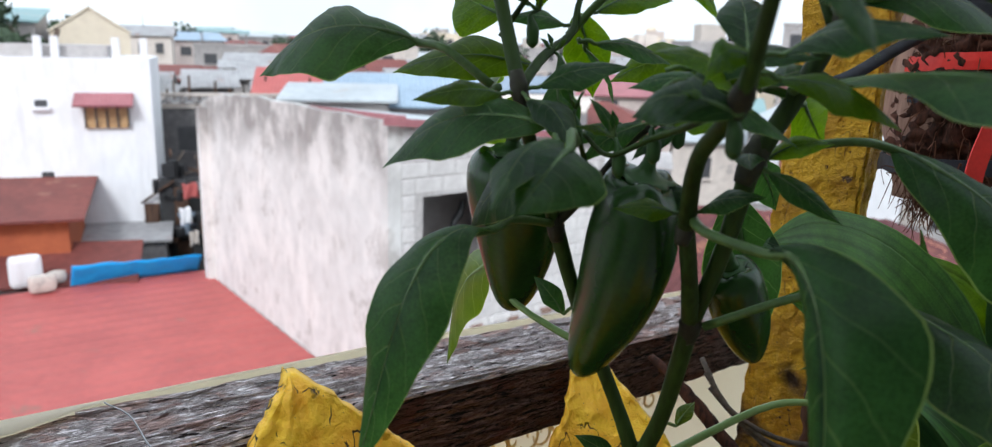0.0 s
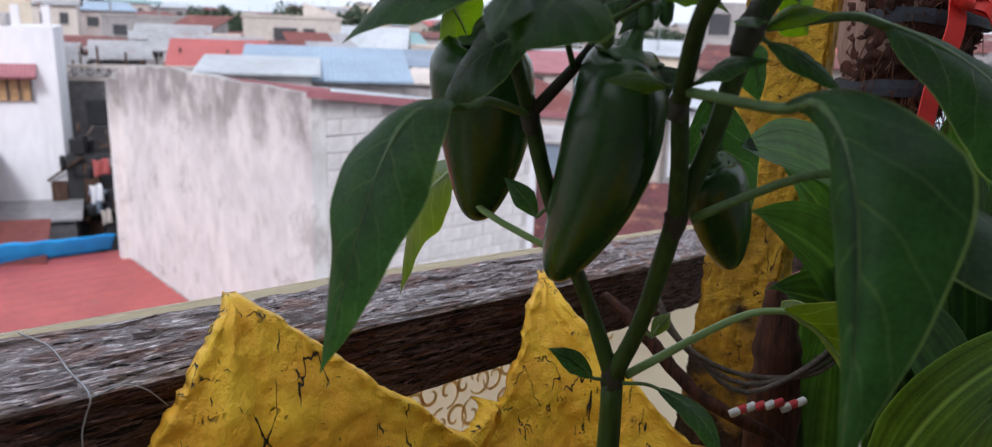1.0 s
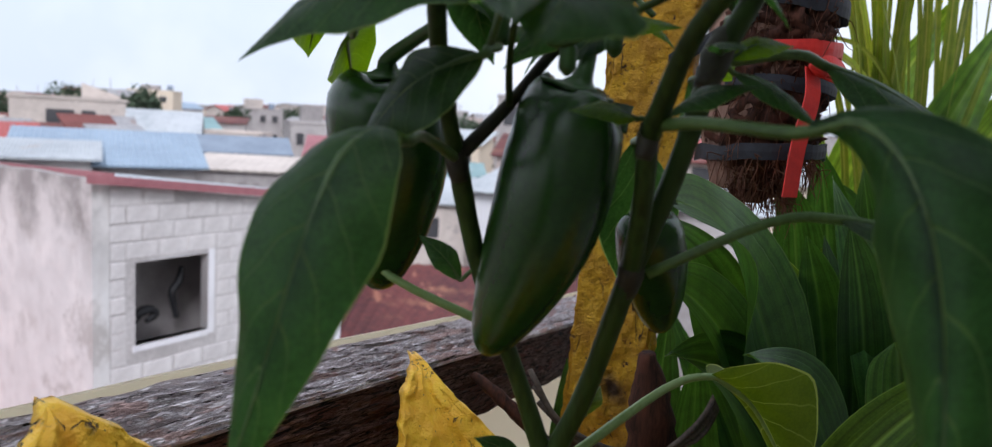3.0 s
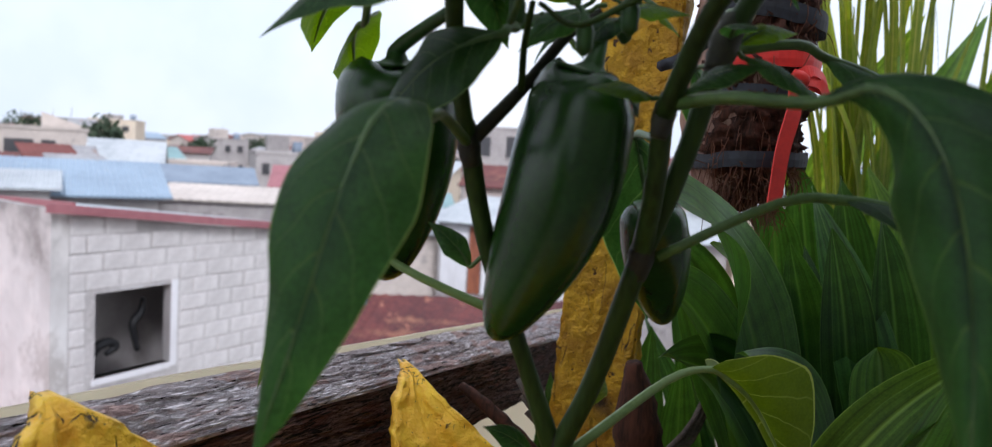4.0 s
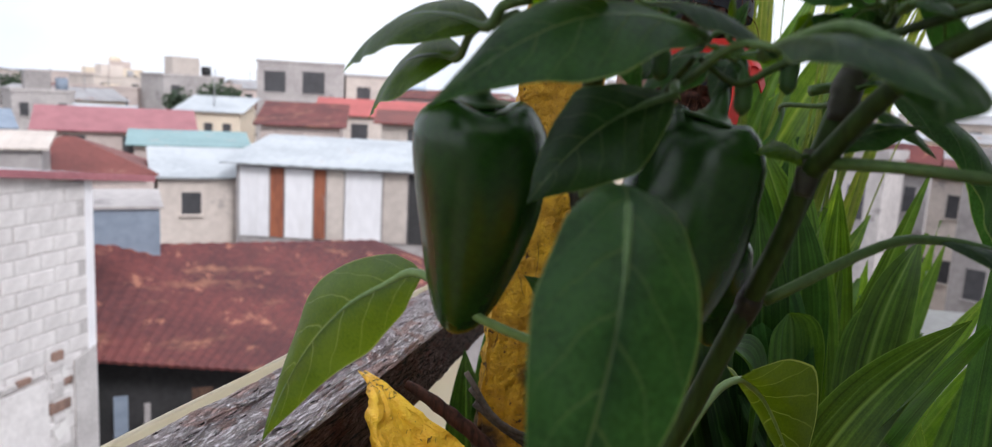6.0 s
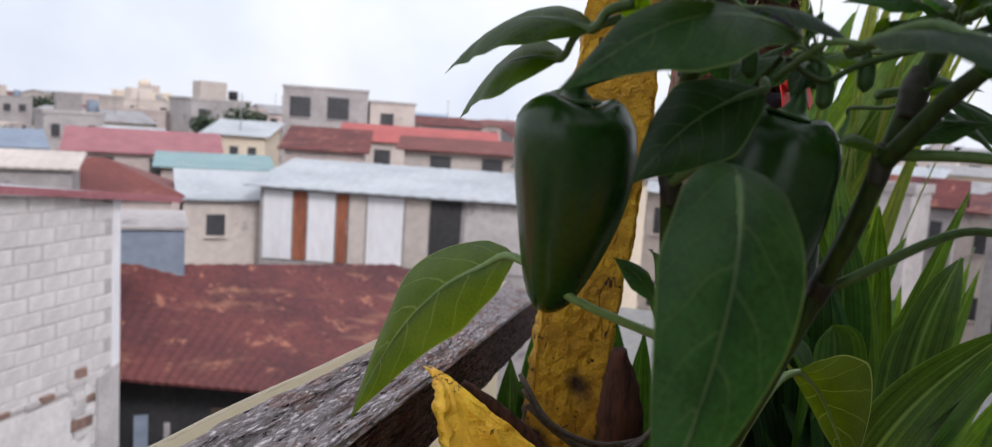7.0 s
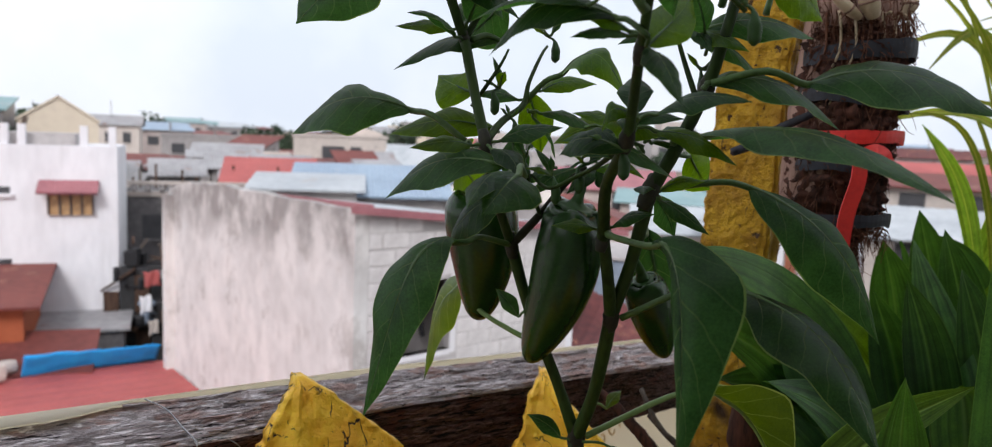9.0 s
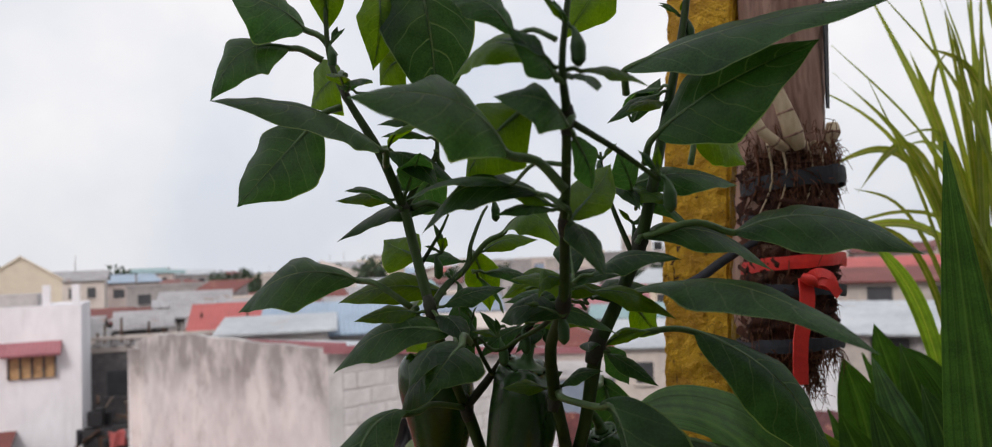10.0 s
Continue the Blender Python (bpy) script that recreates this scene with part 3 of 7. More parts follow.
# ---- ground ----
ground_me = mesh("ground", [(-4000, -4000, -6.5), (4000, -4000, -6.5), (4000, 4000, -6.5), (-4000, 4000, -6.5)], [(0, 1, 2, 3)], GROUND)
tagged(part("ground", ground_me), "grey-brown town ground between crowded houses", "ground", kind="structure")

# ---- terrace ----
RU = Vector((0.72, 0.69, -0.08)).normalized()      # along the rail
RN = Vector((-0.69, 0.72, 0.0)).normalized()       # outwards, away from the terrace
RF = Vector((-0.017, 0.483, 0.999))                # on the rail's upper inner edge
terrace_me = box("terrace_slab", (-4, -5, 0.05), (4, 0.02, 0.2), CONCRETE, u=RU, at=(RF.x, RF.y, 0))
tagged(part("terrace_floor", terrace_me), "grey concrete roof terrace floor under the planter", "floor", kind="structure")
own_me = box("own_house_wall", (-4, -5, -6.5), (4, -0.05, 0.05), CONCRETE, u=RU, at=(RF.x, RF.y, 0))
tagged(part("wall_below_terrace", own_me), "grey concrete wall below the terrace", "wall", kind="structure")

# Unseen wall, added to keep sun and low sky off the planter.
shade_wall_me = box("shade_wall", (-3.6, -1.9, 0.2), (4.4, -1.75, 3.1), BEIGE_NEAR, u=(0.97, 0.24), at=(0.1, 0.35, 0))
tagged(part("added_shade_wall", shade_wall_me), "plain unseen wall added behind the planter to shade it", "wall", kind="structure")


CRACKS = ((-0.178, -0.075, 0.92, 0.38, 0.011), (-0.15, 0.0, 0.25, 0.3, 0.005), (-0.05, 0.12, 0.6, 0.7, 0.006), (0.02, 0.2, 0.35, 0.4, 0.005), (0.1, 0.35, 0.8, 0.75, 0.006),
          (-0.12, 0.1, 3.3, 3.4, 0.005), (0.0, 0.3, 3.6, 3.5, 0.005), (-0.18, -0.02, 3.75, 3.7, 0.004))


def rail_mesh():
    """A squared beam, weathered: its long edges wander, its faces are ridged along the grain."""
    steps, m = np.concatenate((np.linspace(-1.3, -0.26, 60), np.linspace(-0.25, 0.75, 760))).tolist(), 32
    sect = []
    for side, (a, b) in enumerate((((0, 0), (0.05, 0.009)), ((0.05, 0.009), (0.052, -0.048)), ((0.052, -0.048), (0.003, -0.055)), ((0.003, -0.055), (0, 0)))):
        sect += [(a[0] + (b[0] - a[0]) * k / m, a[1] + (b[1] - a[1]) * k / m) for k in range(m)]
    verts, faces = [], []
    k = len(sect)
    for i, s in enumerate(steps):
        for j, (w, h) in enumerate(sect):
            g = noise.noise(Vector((s * 3.5, j * 1.3, 4.0))) * 0.0016 + noise.noise(Vector((s * 16, j * 2.9, 9.0))) * 0.0011
            g += noise.noise(Vector((s * 60, j * 0.7, 2.0))) * 0.0008 + noise.noise(Vector((s * 25, j * 5.1, 3.0))) * 0.0010 + noise.noise(Vector((s * 45, j * 3.3, 6.0))) * 0.0007
            crack = 0.0
            for start, stop, l0, l1, deep in CRACKS:
                if start < s < stop:
                    at = l0 + (l1 - l0) * (s - start) / (stop - start)
                    near = max(0.0, 1 - abs(j - at * m - 2.5 * noise.noise(Vector((s * 14, l0 * 9, 0)))) * 0.75)
                    crack += near * deep * math.sin((s - start) / (stop - start) * math.pi) ** 0.5
            if j % m == 0:
                g -= 0.0018 + 0.0016 * noise.noise(Vector((s * 28, j, 1)))
            cw, ch = (w - 0.026), (h + 0.020)
            r = math.hypot(cw, ch)
            verts.append(RF + RU * s + RN * (w + cw / r * (g - crack)) + Vector((0, 0, h + ch / r * (g - crack) - 0.0225 * max(0.0, s))))
        if i:
            o = (i - 1) * k
            faces += [(o + j, o + (j + 1) % k, o + k + (j + 1) % k, o + k + j) for j in range(k)]
    faces += [tuple(range(k))[::-1], tuple(range(len(verts) - k, len(verts)))]
    # side and under faces take the browner wood with shade painted in
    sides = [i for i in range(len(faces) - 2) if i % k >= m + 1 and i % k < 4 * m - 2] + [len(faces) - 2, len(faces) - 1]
    return mesh("rail", verts, faces, RAIL_WOOD, seconds=sides, other=RAIL_SHADED_SIDE)


def in_frame(me, origin, u, n):
    """Moves a mesh built in world coordinates into a local frame so that its material runs along it; returns the matrix."""
    u = u.normalized()
    w = u.cross(n).normalized()
    m = Matrix((u, n, w)).transposed().to_4x4()
    m.translation = origin
    me.transform(m.inverted())
    return m


rail_me = rail_mesh()
RAIL_FRAME = in_frame(rail_me, RF, RU, (RN - RN.dot(RU) * RU).normalized())
rail = thing("wooden_rail", "grey-brown weathered timber rail, cracked along its grain", "railing", tuple(RF))
beam = part("beam", rail_me)
beam.matrix_world = RAIL_FRAME
under(beam, rail)
rnd = random.Random(31)
for i in range(34):
    s0, w0, long = (-0.18, 0.047, 0.075) if i == 0 else (rnd.uniform(-0.2, 0.35), rnd.uniform(0.004, 0.046), rnd.uniform(0.02, 0.07))
    wide = 0.006 if i == 0 else rnd.uniform(0.0012, 0.003)
    v, f = [], []
    for k in range(13):
        t = k / 12
        c = RF + RU * (s0 + long * t) + RN * (w0 + 0.002 * math.sin(t * 5 + i)) + Vector((0, 0, 0.009 * w0 / 0.05 + 0.0008 - 0.0225 * max(0.0, s0 + long * t) + (0.0014 if i else 0.002) * (1 - math.sin(t * math.pi))))
        hw = wide * 0.5 * (math.sin(min(1, t * 1.05 + 0.04) * math.pi) ** 0.5) * (0.8 + 0.4 * noise.noise(Vector((t * 6, i, 0))))
        v += [c - RN * hw, c + RN * hw, c + RN * hw * 0.8 - Vector((0, 0, 0.0016)), c - RN * hw * 0.8 - Vector((0, 0, 0.0016))]
        if k:
            o = 4 * (k - 1)
            f += [(o + q, o + (q + 1) % 4, o + 4 + (q + 1) % 4, o + 4 + q) for q in range(4)]
    f += [(3, 2, 1, 0), (48, 49, 50, 51)]
    me = mesh("splinter", v, f, RAIL_WOOD)
    me.transform(RAIL_FRAME.inverted())
    chip = part("splinter", me)
    chip.matrix_world = RAIL_FRAME
    under(chip, rail)


def hung_sheet():
    """A thin sheet over the outer edge of the rail, hanging down in shallow folds."""
    n, m = 130, 16
    verts, faces = [], []
    for i in range(n + 1):
        s = -1.3 + 2.06 * i / n
        lip = 0.0520 - 0.016 * min(1.0, max(0.0, -0.165 - s) / 0.05) + 0.0010 * noise.noise(Vector((s * 9, 3, 0)))
        for j in range(-1, m + 1):
            h = (0.0105 if j < 0 else 0.0098) if j < 1 else 0.0088 - 0.68 * j / m
            fold = 0.007 * math.sin(s * 30 + 1.5 * math.sin(s * 9)) * (max(j, 0) / m) ** 1.1 + 0.001 * noise.noise(Vector((s * 12, j, 0)))
            verts.append(RF + RU * s + RN * (lip if j < 0 else 0.0545 + fold + (0.0015 if j else 0)) + Vector((0, 0, h - 0.0225 * max(0.0, s))))
        if i:
            o = (i - 1) * (m + 2)
            faces += [(o + j, o + j + 1, o + m + 3 + j, o + m + 2 + j) for j in range(m + 1)]
    me = mesh("sheet", verts, faces, SHEET, smooth=True)
    bm = bmesh.new()
    bm.from_mesh(me)
    bmesh.ops.solidify(bm, geom=bm.faces[:], thickness=0.0015)
    bm.to_mesh(me)
    bm.free()
    return me


sheet = thing("plastic_sheet", "cream plastic sheet with gold lace print, hung over the rail", "sheet", tuple(RF))
under(part("cloth", hung_sheet()), sheet)


def sheet_out(s, h):
    """How far the sheet stands off the rail's inner edge at height h."""
    j = (0.0088 - h) / 0.68
    return 0.0560 + 0.007 * math.sin(s * 30 + 1.5 * math.sin(s * 9)) * j ** 1.1


def lace_curl(s, h, size, turn, width):
    """One printed scroll: a flat spiral band on the inner face of the sheet."""
    verts, faces = [], []
    for k in range(22):
        a = turn + k * 0.30
        r = size * (1 - k / 26)
        w = width * 0.5 * (0.35 + 0.65 * math.sin((k + 1) / 23 * math.pi))
        for rr, lift in ((r - w, 0.0026), (r + w, 0.0026), (r + w, 0.0021), (r - w, 0.0021)):
            x, z = s + rr * math.cos(a), h + rr * math.sin(a)
            verts.append(RF + RU * x + RN * (sheet_out(x, z) - lift) + Vector((0, 0, z - 0.0225 * max(0.0, x))))
        if k:
            o = 4 * (k - 1)
            faces += [(o + q, o + (q + 1) % 4, o + 4 + (q + 1) % 4, o + 4 + q) for q in range(4)]
    faces += [(3, 2, 1, 0), (84, 85, 86, 87)]
    return mesh("scroll", verts, faces, LACE)


rnd = random.Random(4)
for i in range(90):
    col, row = i % 30, i // 30
    under(part("scroll", lace_curl(-0.22 + col * 0.019 + 0.009 * (row % 2) + rnd.uniform(-0.003, 0.003), -0.064 - row * 0.026 + rnd.uniform(-0.004, 0.004),
                                   rnd.uniform(0.010, 0.014), rnd.uniform(0, 6), 0.0030)), sheet)

wire_v, wire_f = tube_data([RF + RU * -0.166 + RN * 0.050 + Vector((0, 0, 0.012)), RF + RU * -0.159 + RN * 0.036 + Vector((0, 0, 0.0085)), RF + RU * -0.160 + RN * 0.012 + Vector((0, 0, 0.0045)),
                            (-0.1287, 0.3704, 1.0112), (-0.1305, 0.3686, 1.0022), (-0.1321, 0.3671, 0.9916), (-0.130, 0.367, 0.965)], [0.0004] * 7, 6, 5)
more_v, more_f = tube_data([(-0.1288, 0.3703, 1.0098), (-0.1199, 0.3789, 1.0112), (-0.1124, 0.386, 1.0061), (-0.1058, 0.3923, 0.9952)], [0.0003] * 4, 6, 5)
wire = mesh("wire", wire_v + more_v, wire_f + [tuple(k + len(wire_v) for k in g) for g in more_f], WIRE, smooth=True)
tagged(part("thin_wire", wire), "thin grey wire hooked over the timber rail", "wire")

# ---- post, log and orchid ----
PX, PN = Vector((0.80, -0.60, 0)).normalized(), Vector((-0.60, -0.80, 0)).normalized()


def post_mesh():
    verts, faces = [], []
    m, n = 20, 560
    sect = [(k / m, 0) for k in range(m)] + [(1, k / m) for k in range(m)] + [(1 - k / m, 1) for k in range(m)] + [(0, 1 - k / m) for k in range(m)]
    k = len(sect)
    for i in range(n + 1):
        z = 0.2 + 1.45 * i / n
        foot = Vector((0.233, 0.645, 0)) + Vector((0.025, -0.085, 0)) * (z - 1.0)
        for j, (a, b) in enumerate(sect):
            g = 0.004 * noise.noise(Vector((a * 2.2, b * 2.2 + 5, z * 6))) + 0.0018 * noise.noise(Vector((a * 9, b * 9, z * 34)))
            g += 0.006 * max(0, 1.02 - z) * noise.noise(Vector((a * 5, b * 5, z * 18)))
            spot = Vector((a * 0.060, b * 0.046, z))
            g += 0.0024 * noise.noise(spot * 75) + 0.0014 * noise.noise(spot * 190)
            cut = 0.004 if j % m == 0 else 0
            off = Vector((a - 0.5, b - 0.5, 0)).normalized() if (a, b) != (0.5, 0.5) else Vector((0, 0, 0))
            p = foot + PX * (a * 0.060 + off.x * (g - cut)) - PN * (b * 0.046 + off.y * (g - cut))
            verts.append(p + Vector((0, 0, z)))
        if i:
            o = (i - 1) * k
            faces += [(o + j, o + (j + 1) % k, o + k + (j + 1) % k, o + k + j) for j in range(k)]
    faces += [tuple(range(k))[::-1], tuple(range(len(verts) - k, len(verts)))]
    return mesh("post", verts, faces, POST_YELLOW)


post = thing("wooden_post", "yellow-painted wooden post, paint worn and foot rotten", "post", (0.25, 0.65, 0.2))
under(part("shaft", post_mesh()), post)

LOG0, LOGD = Vector((0.307, 0.554, 1.105)), Vector((0.085, 0.05, 1.0)).normalized()


def log_at(h, a=0.0, r=0.0):
    """A point of the log h above its lower end, at radius r towards angle a (0: along x; -90 degrees: towards the terrace)."""
    return LOG0 + LOGD * h + Vector((r * math.cos(a), r * math.sin(a), 0))


log = thing("orchid_log", "brown log wrapped in coconut husk, tied to the yellow post", "log", tuple(LOG0))
plank_me = tube("trunk", [log_at(h) for h in np.linspace(0.004, 0.55, 12).tolist()], [0.022 if i == 0 else 0.035 + 0.0015 * math.sin(i) for i in range(12)], PLANK, sides=36, n=6, rough=0.10, seed=5)
under(part("trunk", plank_me, None, "split brown log with lengthwise cracks"), log)
husk_me = tube("husk", [log_at(h) + Vector((0.002, -0.006, 0)) for h in (-0.004, 0.012, 0.04, 0.08, 0.12, 0.155, 0.175, 0.185)], [0.006, 0.022, 0.0345, 0.0365, 0.036, 0.0365, 0.034, 0.024], HUSK, sides=60, n=14, rough=0.30, seed=2)
under(part("husk", husk_me, None, "dark reddish coconut husk"), log)
verts, faces = [], []
rnd = random.Random(8)
for i in range(1100):
    a, h = rnd.uniform(-3.0, 0.5), rnd.choice((rnd.uniform(0.0, 0.19), rnd.uniform(0.15, 0.2), rnd.uniform(-0.004, 0.03)))
    p = log_at(h, a, 0.036 if h > 0.02 else 0.022) + Vector((0.002, -0.006, 0))
    out = Vector((math.cos(a), math.sin(a), 0)) * rnd.uniform(0.0, 0.004 if i % 6 else 0.010)
    q = p + out + Vector((rnd.uniform(-0.005, 0.005), 0, rnd.uniform(-0.022, 0.016) if h > 0.03 else rnd.uniform(-0.012, 0.008)))
    r = q + Vector((rnd.uniform(-0.006, 0.006), rnd.uniform(-0.004, 0.002), rnd.uniform(-0.016, 0.002)))
    v, f = tube_data([p, q, r], [0.0004, 0.00035, 0.0002], 3, 3)
    o = len(verts)
    verts += v
    faces += [tuple(j + o for j in g) for g in f]
under(tagged(part("fibre_tuft", mesh("fibre_tuft", verts, faces, FIBRE)), "loose brown husk fibres", kind="stuff"), log)


def band(h, width, tilt, material, r=0.0405, thick=0.0010, seed=0):
    """A strap round the log."""
    n = 48
    verts, faces = [], []
    for i in range(n):
        a = 2 * math.pi * i / n
        lift = tilt * math.cos(a + seed) + 0.002 * noise.noise(Vector((math.cos(a) * 2, math.sin(a) * 2, seed)))
        w = width * (1 + 0.25 * noise.noise(Vector((math.cos(a) * 3, math.sin(a) * 3, seed + 5))))
        for rr, dz in ((r, -w / 2), (r + thick, -w / 2), (r + thick * 1.4, 0), (r + thick, w / 2), (r, w / 2)):
            verts.append(log_at(h + lift + dz, a, rr * (1 + 0.03 * math.sin(3 * a + seed))) + Vector((0.006, -0.005, 0)))
    for i in range(n):
        o, q = 5 * i, 5 * ((i + 1) % n)
        faces += [(o + j, q + j, q + (j + 1) % 5, o + (j + 1) % 5) for j in range(5)]
    return mesh("band", verts, faces, material)


for h, w, t, sd in ((0.030, 0.010, 0.003, 1), (0.072, 0.009, 0.002, 2), (0.125, 0.012, 0.004, 3), (0.160, 0.014, -0.004, 4)):
    under(part("rubber_strap", band(h, w, t, RUBBER, seed=sd), None, "black rubber strap"), log)
tail = tube("strap_end", [(0.215, 0.508, 1.186), (0.232, 0.515, 1.192), (0.255, 0.522, 1.205), log_at(0.115, -2.4, 0.039)], [0.0035, 0.004, 0.004, 0.003], RUBBER, sides=6)
under(part("strap_end", tail, None, "loose end of black rubber strap"), log)
drop_strap = slab("hanging_strap", [log_at(0.31, -0.9, 0.037), log_at(0.31, -0.72, 0.038), log_at(0.22, -0.70, 0.039), log_at(0.22, -0.85, 0.039)], 0.0015, RUBBER)
under(part("hanging_strap", drop_strap, None, "black rubber strip hanging down the log"), log)

ribbon = thing("red_ribbon", "bright red ribbon tied in a bow round the husk", "ribbon", tuple(log_at(0.085)))
under(part("loop", band(0.094, 0.010, 0.003, RIBBON, r=0.0420, thick=0.0008, seed=1)), ribbon)
KN = Vector((0.308, 0.502, 1.187))


def strip(points, width, material, face=(0, -1, 0), name="tail"):
    """A flat ribbon along a curve."""
    pts = spline(points, 6)
    verts, faces = [], []
    for i, p in enumerate(pts):
        d = (pts[min(i + 1, len(pts) - 1)] - pts[max(i - 1, 0)]).normalized()
        w = d.cross(Vector(face)).normalized() * width / 2
        t = Vector(face).normalized() * 0.0005
        verts += [p - w - t, p + w - t, p + w + t, p - w + t]
        if i:
            o = 4 * (i - 1)
            faces += [(o + j, o + (j + 1) % 4, o + 4 + (j + 1) % 4, o + 4 + j) for j in range(4)]
    faces += [(3, 2, 1, 0), (len(verts) - 4, len(verts) - 3, len(verts) - 2, len(verts) - 1)]
    return mesh(name, verts, faces, material, smooth=False)


under(part("tail", strip([KN, KN + Vector((-0.003, -0.006, -0.018)), KN + Vector((-0.010, -0.007, -0.045)), Vector((0.297, 0.497, 1.110))], 0.0125, RIBBON, (0.15, -1, 0.1))), ribbon)
under(part("knot", tube("knot", [KN + Vector((-0.005, -0.004, 0.003)), KN + Vector((0, -0.006, 0)), KN + Vector((0.005, -0.004, -0.003))], [0.0030, 0.0044, 0.0030], RIBBON, sides=8, rough=0.3, seed=3)), ribbon)
under(part("bow", strip([KN, KN + Vector((0.008, -0.005, 0.005)), KN + Vector((0.016, -0.006, 0.002)), KN + Vector((0.018, -0.006, -0.005)), KN + Vector((0.011, -0.005, -0.004)), KN], 0.008, RIBBON, (0.2, -0.9, 0.5), "bow")), ribbon)
under(part("end", strip([KN, KN + Vector((0.012, -0.008, -0.002)), KN + Vector((0.022, -0.007, -0.012))], 0.008, RIBBON, (0, -1, 0.3), "end")), ribbon)

orchid = thing("orchid", "leafless tan orchid canes rooted in the husk", "orchid", tuple(log_at(0.19)))
for pts, rr in ((((0.307, 0.52, 1.289), (0.297, 0.516, 1.294), (0.285, 0.514, 1.304), (0.276, 0.514, 1.324), (0.273, 0.516, 1.341), (0.271, 0.52, 1.367)), [0.0030, 0.0046, 0.0044, 0.0034, 0.0028, 0.002]),
                (((0.318, 0.52, 1.29), (0.312, 0.516, 1.3), (0.306, 0.515, 1.317), (0.3, 0.516, 1.334), (0.296, 0.518, 1.349), (0.295, 0.524, 1.374)), [0.0050, 0.0078, 0.0066, 0.0056, 0.0044, 0.003]),
                ([log_at(0.19, -0.6, 0.034), log_at(0.20, -0.6, 0.040), log_at(0.208, -0.6, 0.040)], [0.004, 0.0065, 0.0045])):
    cane = under(part("cane", tube("cane", pts, rr, CANE, sides=12, n=8, rough=0.05, seed=len(pts))), orchid)
    for k in range(1, len(pts) - 1):
        a, b = Vector(pts[k]), Vector(pts[k + 1])
        d = (b - a).normalized() * 0.0011
        ring = part("joint_ring", tube("joint_ring", [a - d, a, a + d], [rr[k] * 0.98, rr[k] * 1.06, rr[k] * 0.98], PLANK, sides=12, n=2), cane)
for i in range(9):
    a = -2.6 + i * 0.25
    under(part("root", tube("root", [log_at(0.186, a, 0.03), log_at(0.19, a + 0.1, 0.04), log_at(0.16, a + 0.2, 0.042), log_at(0.14 - 0.01 * (i % 3), a - 0.1, 0.041)], [0.0012, 0.0012, 0.001, 0.0006], CANE if i % 3 else FIBRE, sides=5)), orchid)

# ---- tyre planter ----
TC, TR = Vector((0.15, 0.34, 0)), 0.235
planter = thing("tyre_planter", "old tyre cut into pointed petals and painted yellow", "planter", (0.15, 0.34, 0.2))


def planter_bowl():
    """The turned tyre: a foot, a waist and a wide bowl, open at the top."""
    prof = [(0.20, 0.2), (0.21, 0.24), (0.15, 0.36), (0.12, 0.48), (0.15, 0.60), (0.21, 0.72), (0.225, 0.80), (0.228, 0.85), (0.230, 0.87),
            (0.218, 0.87), (0.214, 0.84), (0.20, 0.74), (0.13, 0.62)]
    n = 72
    verts, faces = [], []
    for i, (r, z) in enumerate(prof):
        for k in range(n):
            a = 2 * math.pi * k / n
            g = 1 + 0.012 * noise.noise(Vector((math.cos(a) * 3, math.sin(a) * 3, z * 6)))
            verts.append((TC.x + r * g * math.cos(a), TC.y + r * g * math.sin(a), z))
        if i:
            o = (i - 1) * n
            faces += [(o + k, o + (k + 1) % n, o + n + (k + 1) % n, o + n + k) for k in range(n)]
    faces.append(tuple(range(n))[::-1])
    faces.append(tuple(range((len(prof) - 1) * n, len(prof) * n)))
    return mesh("bowl", verts, faces, YELLOW, smooth=True)


under(part("bowl", planter_bowl()), planter)


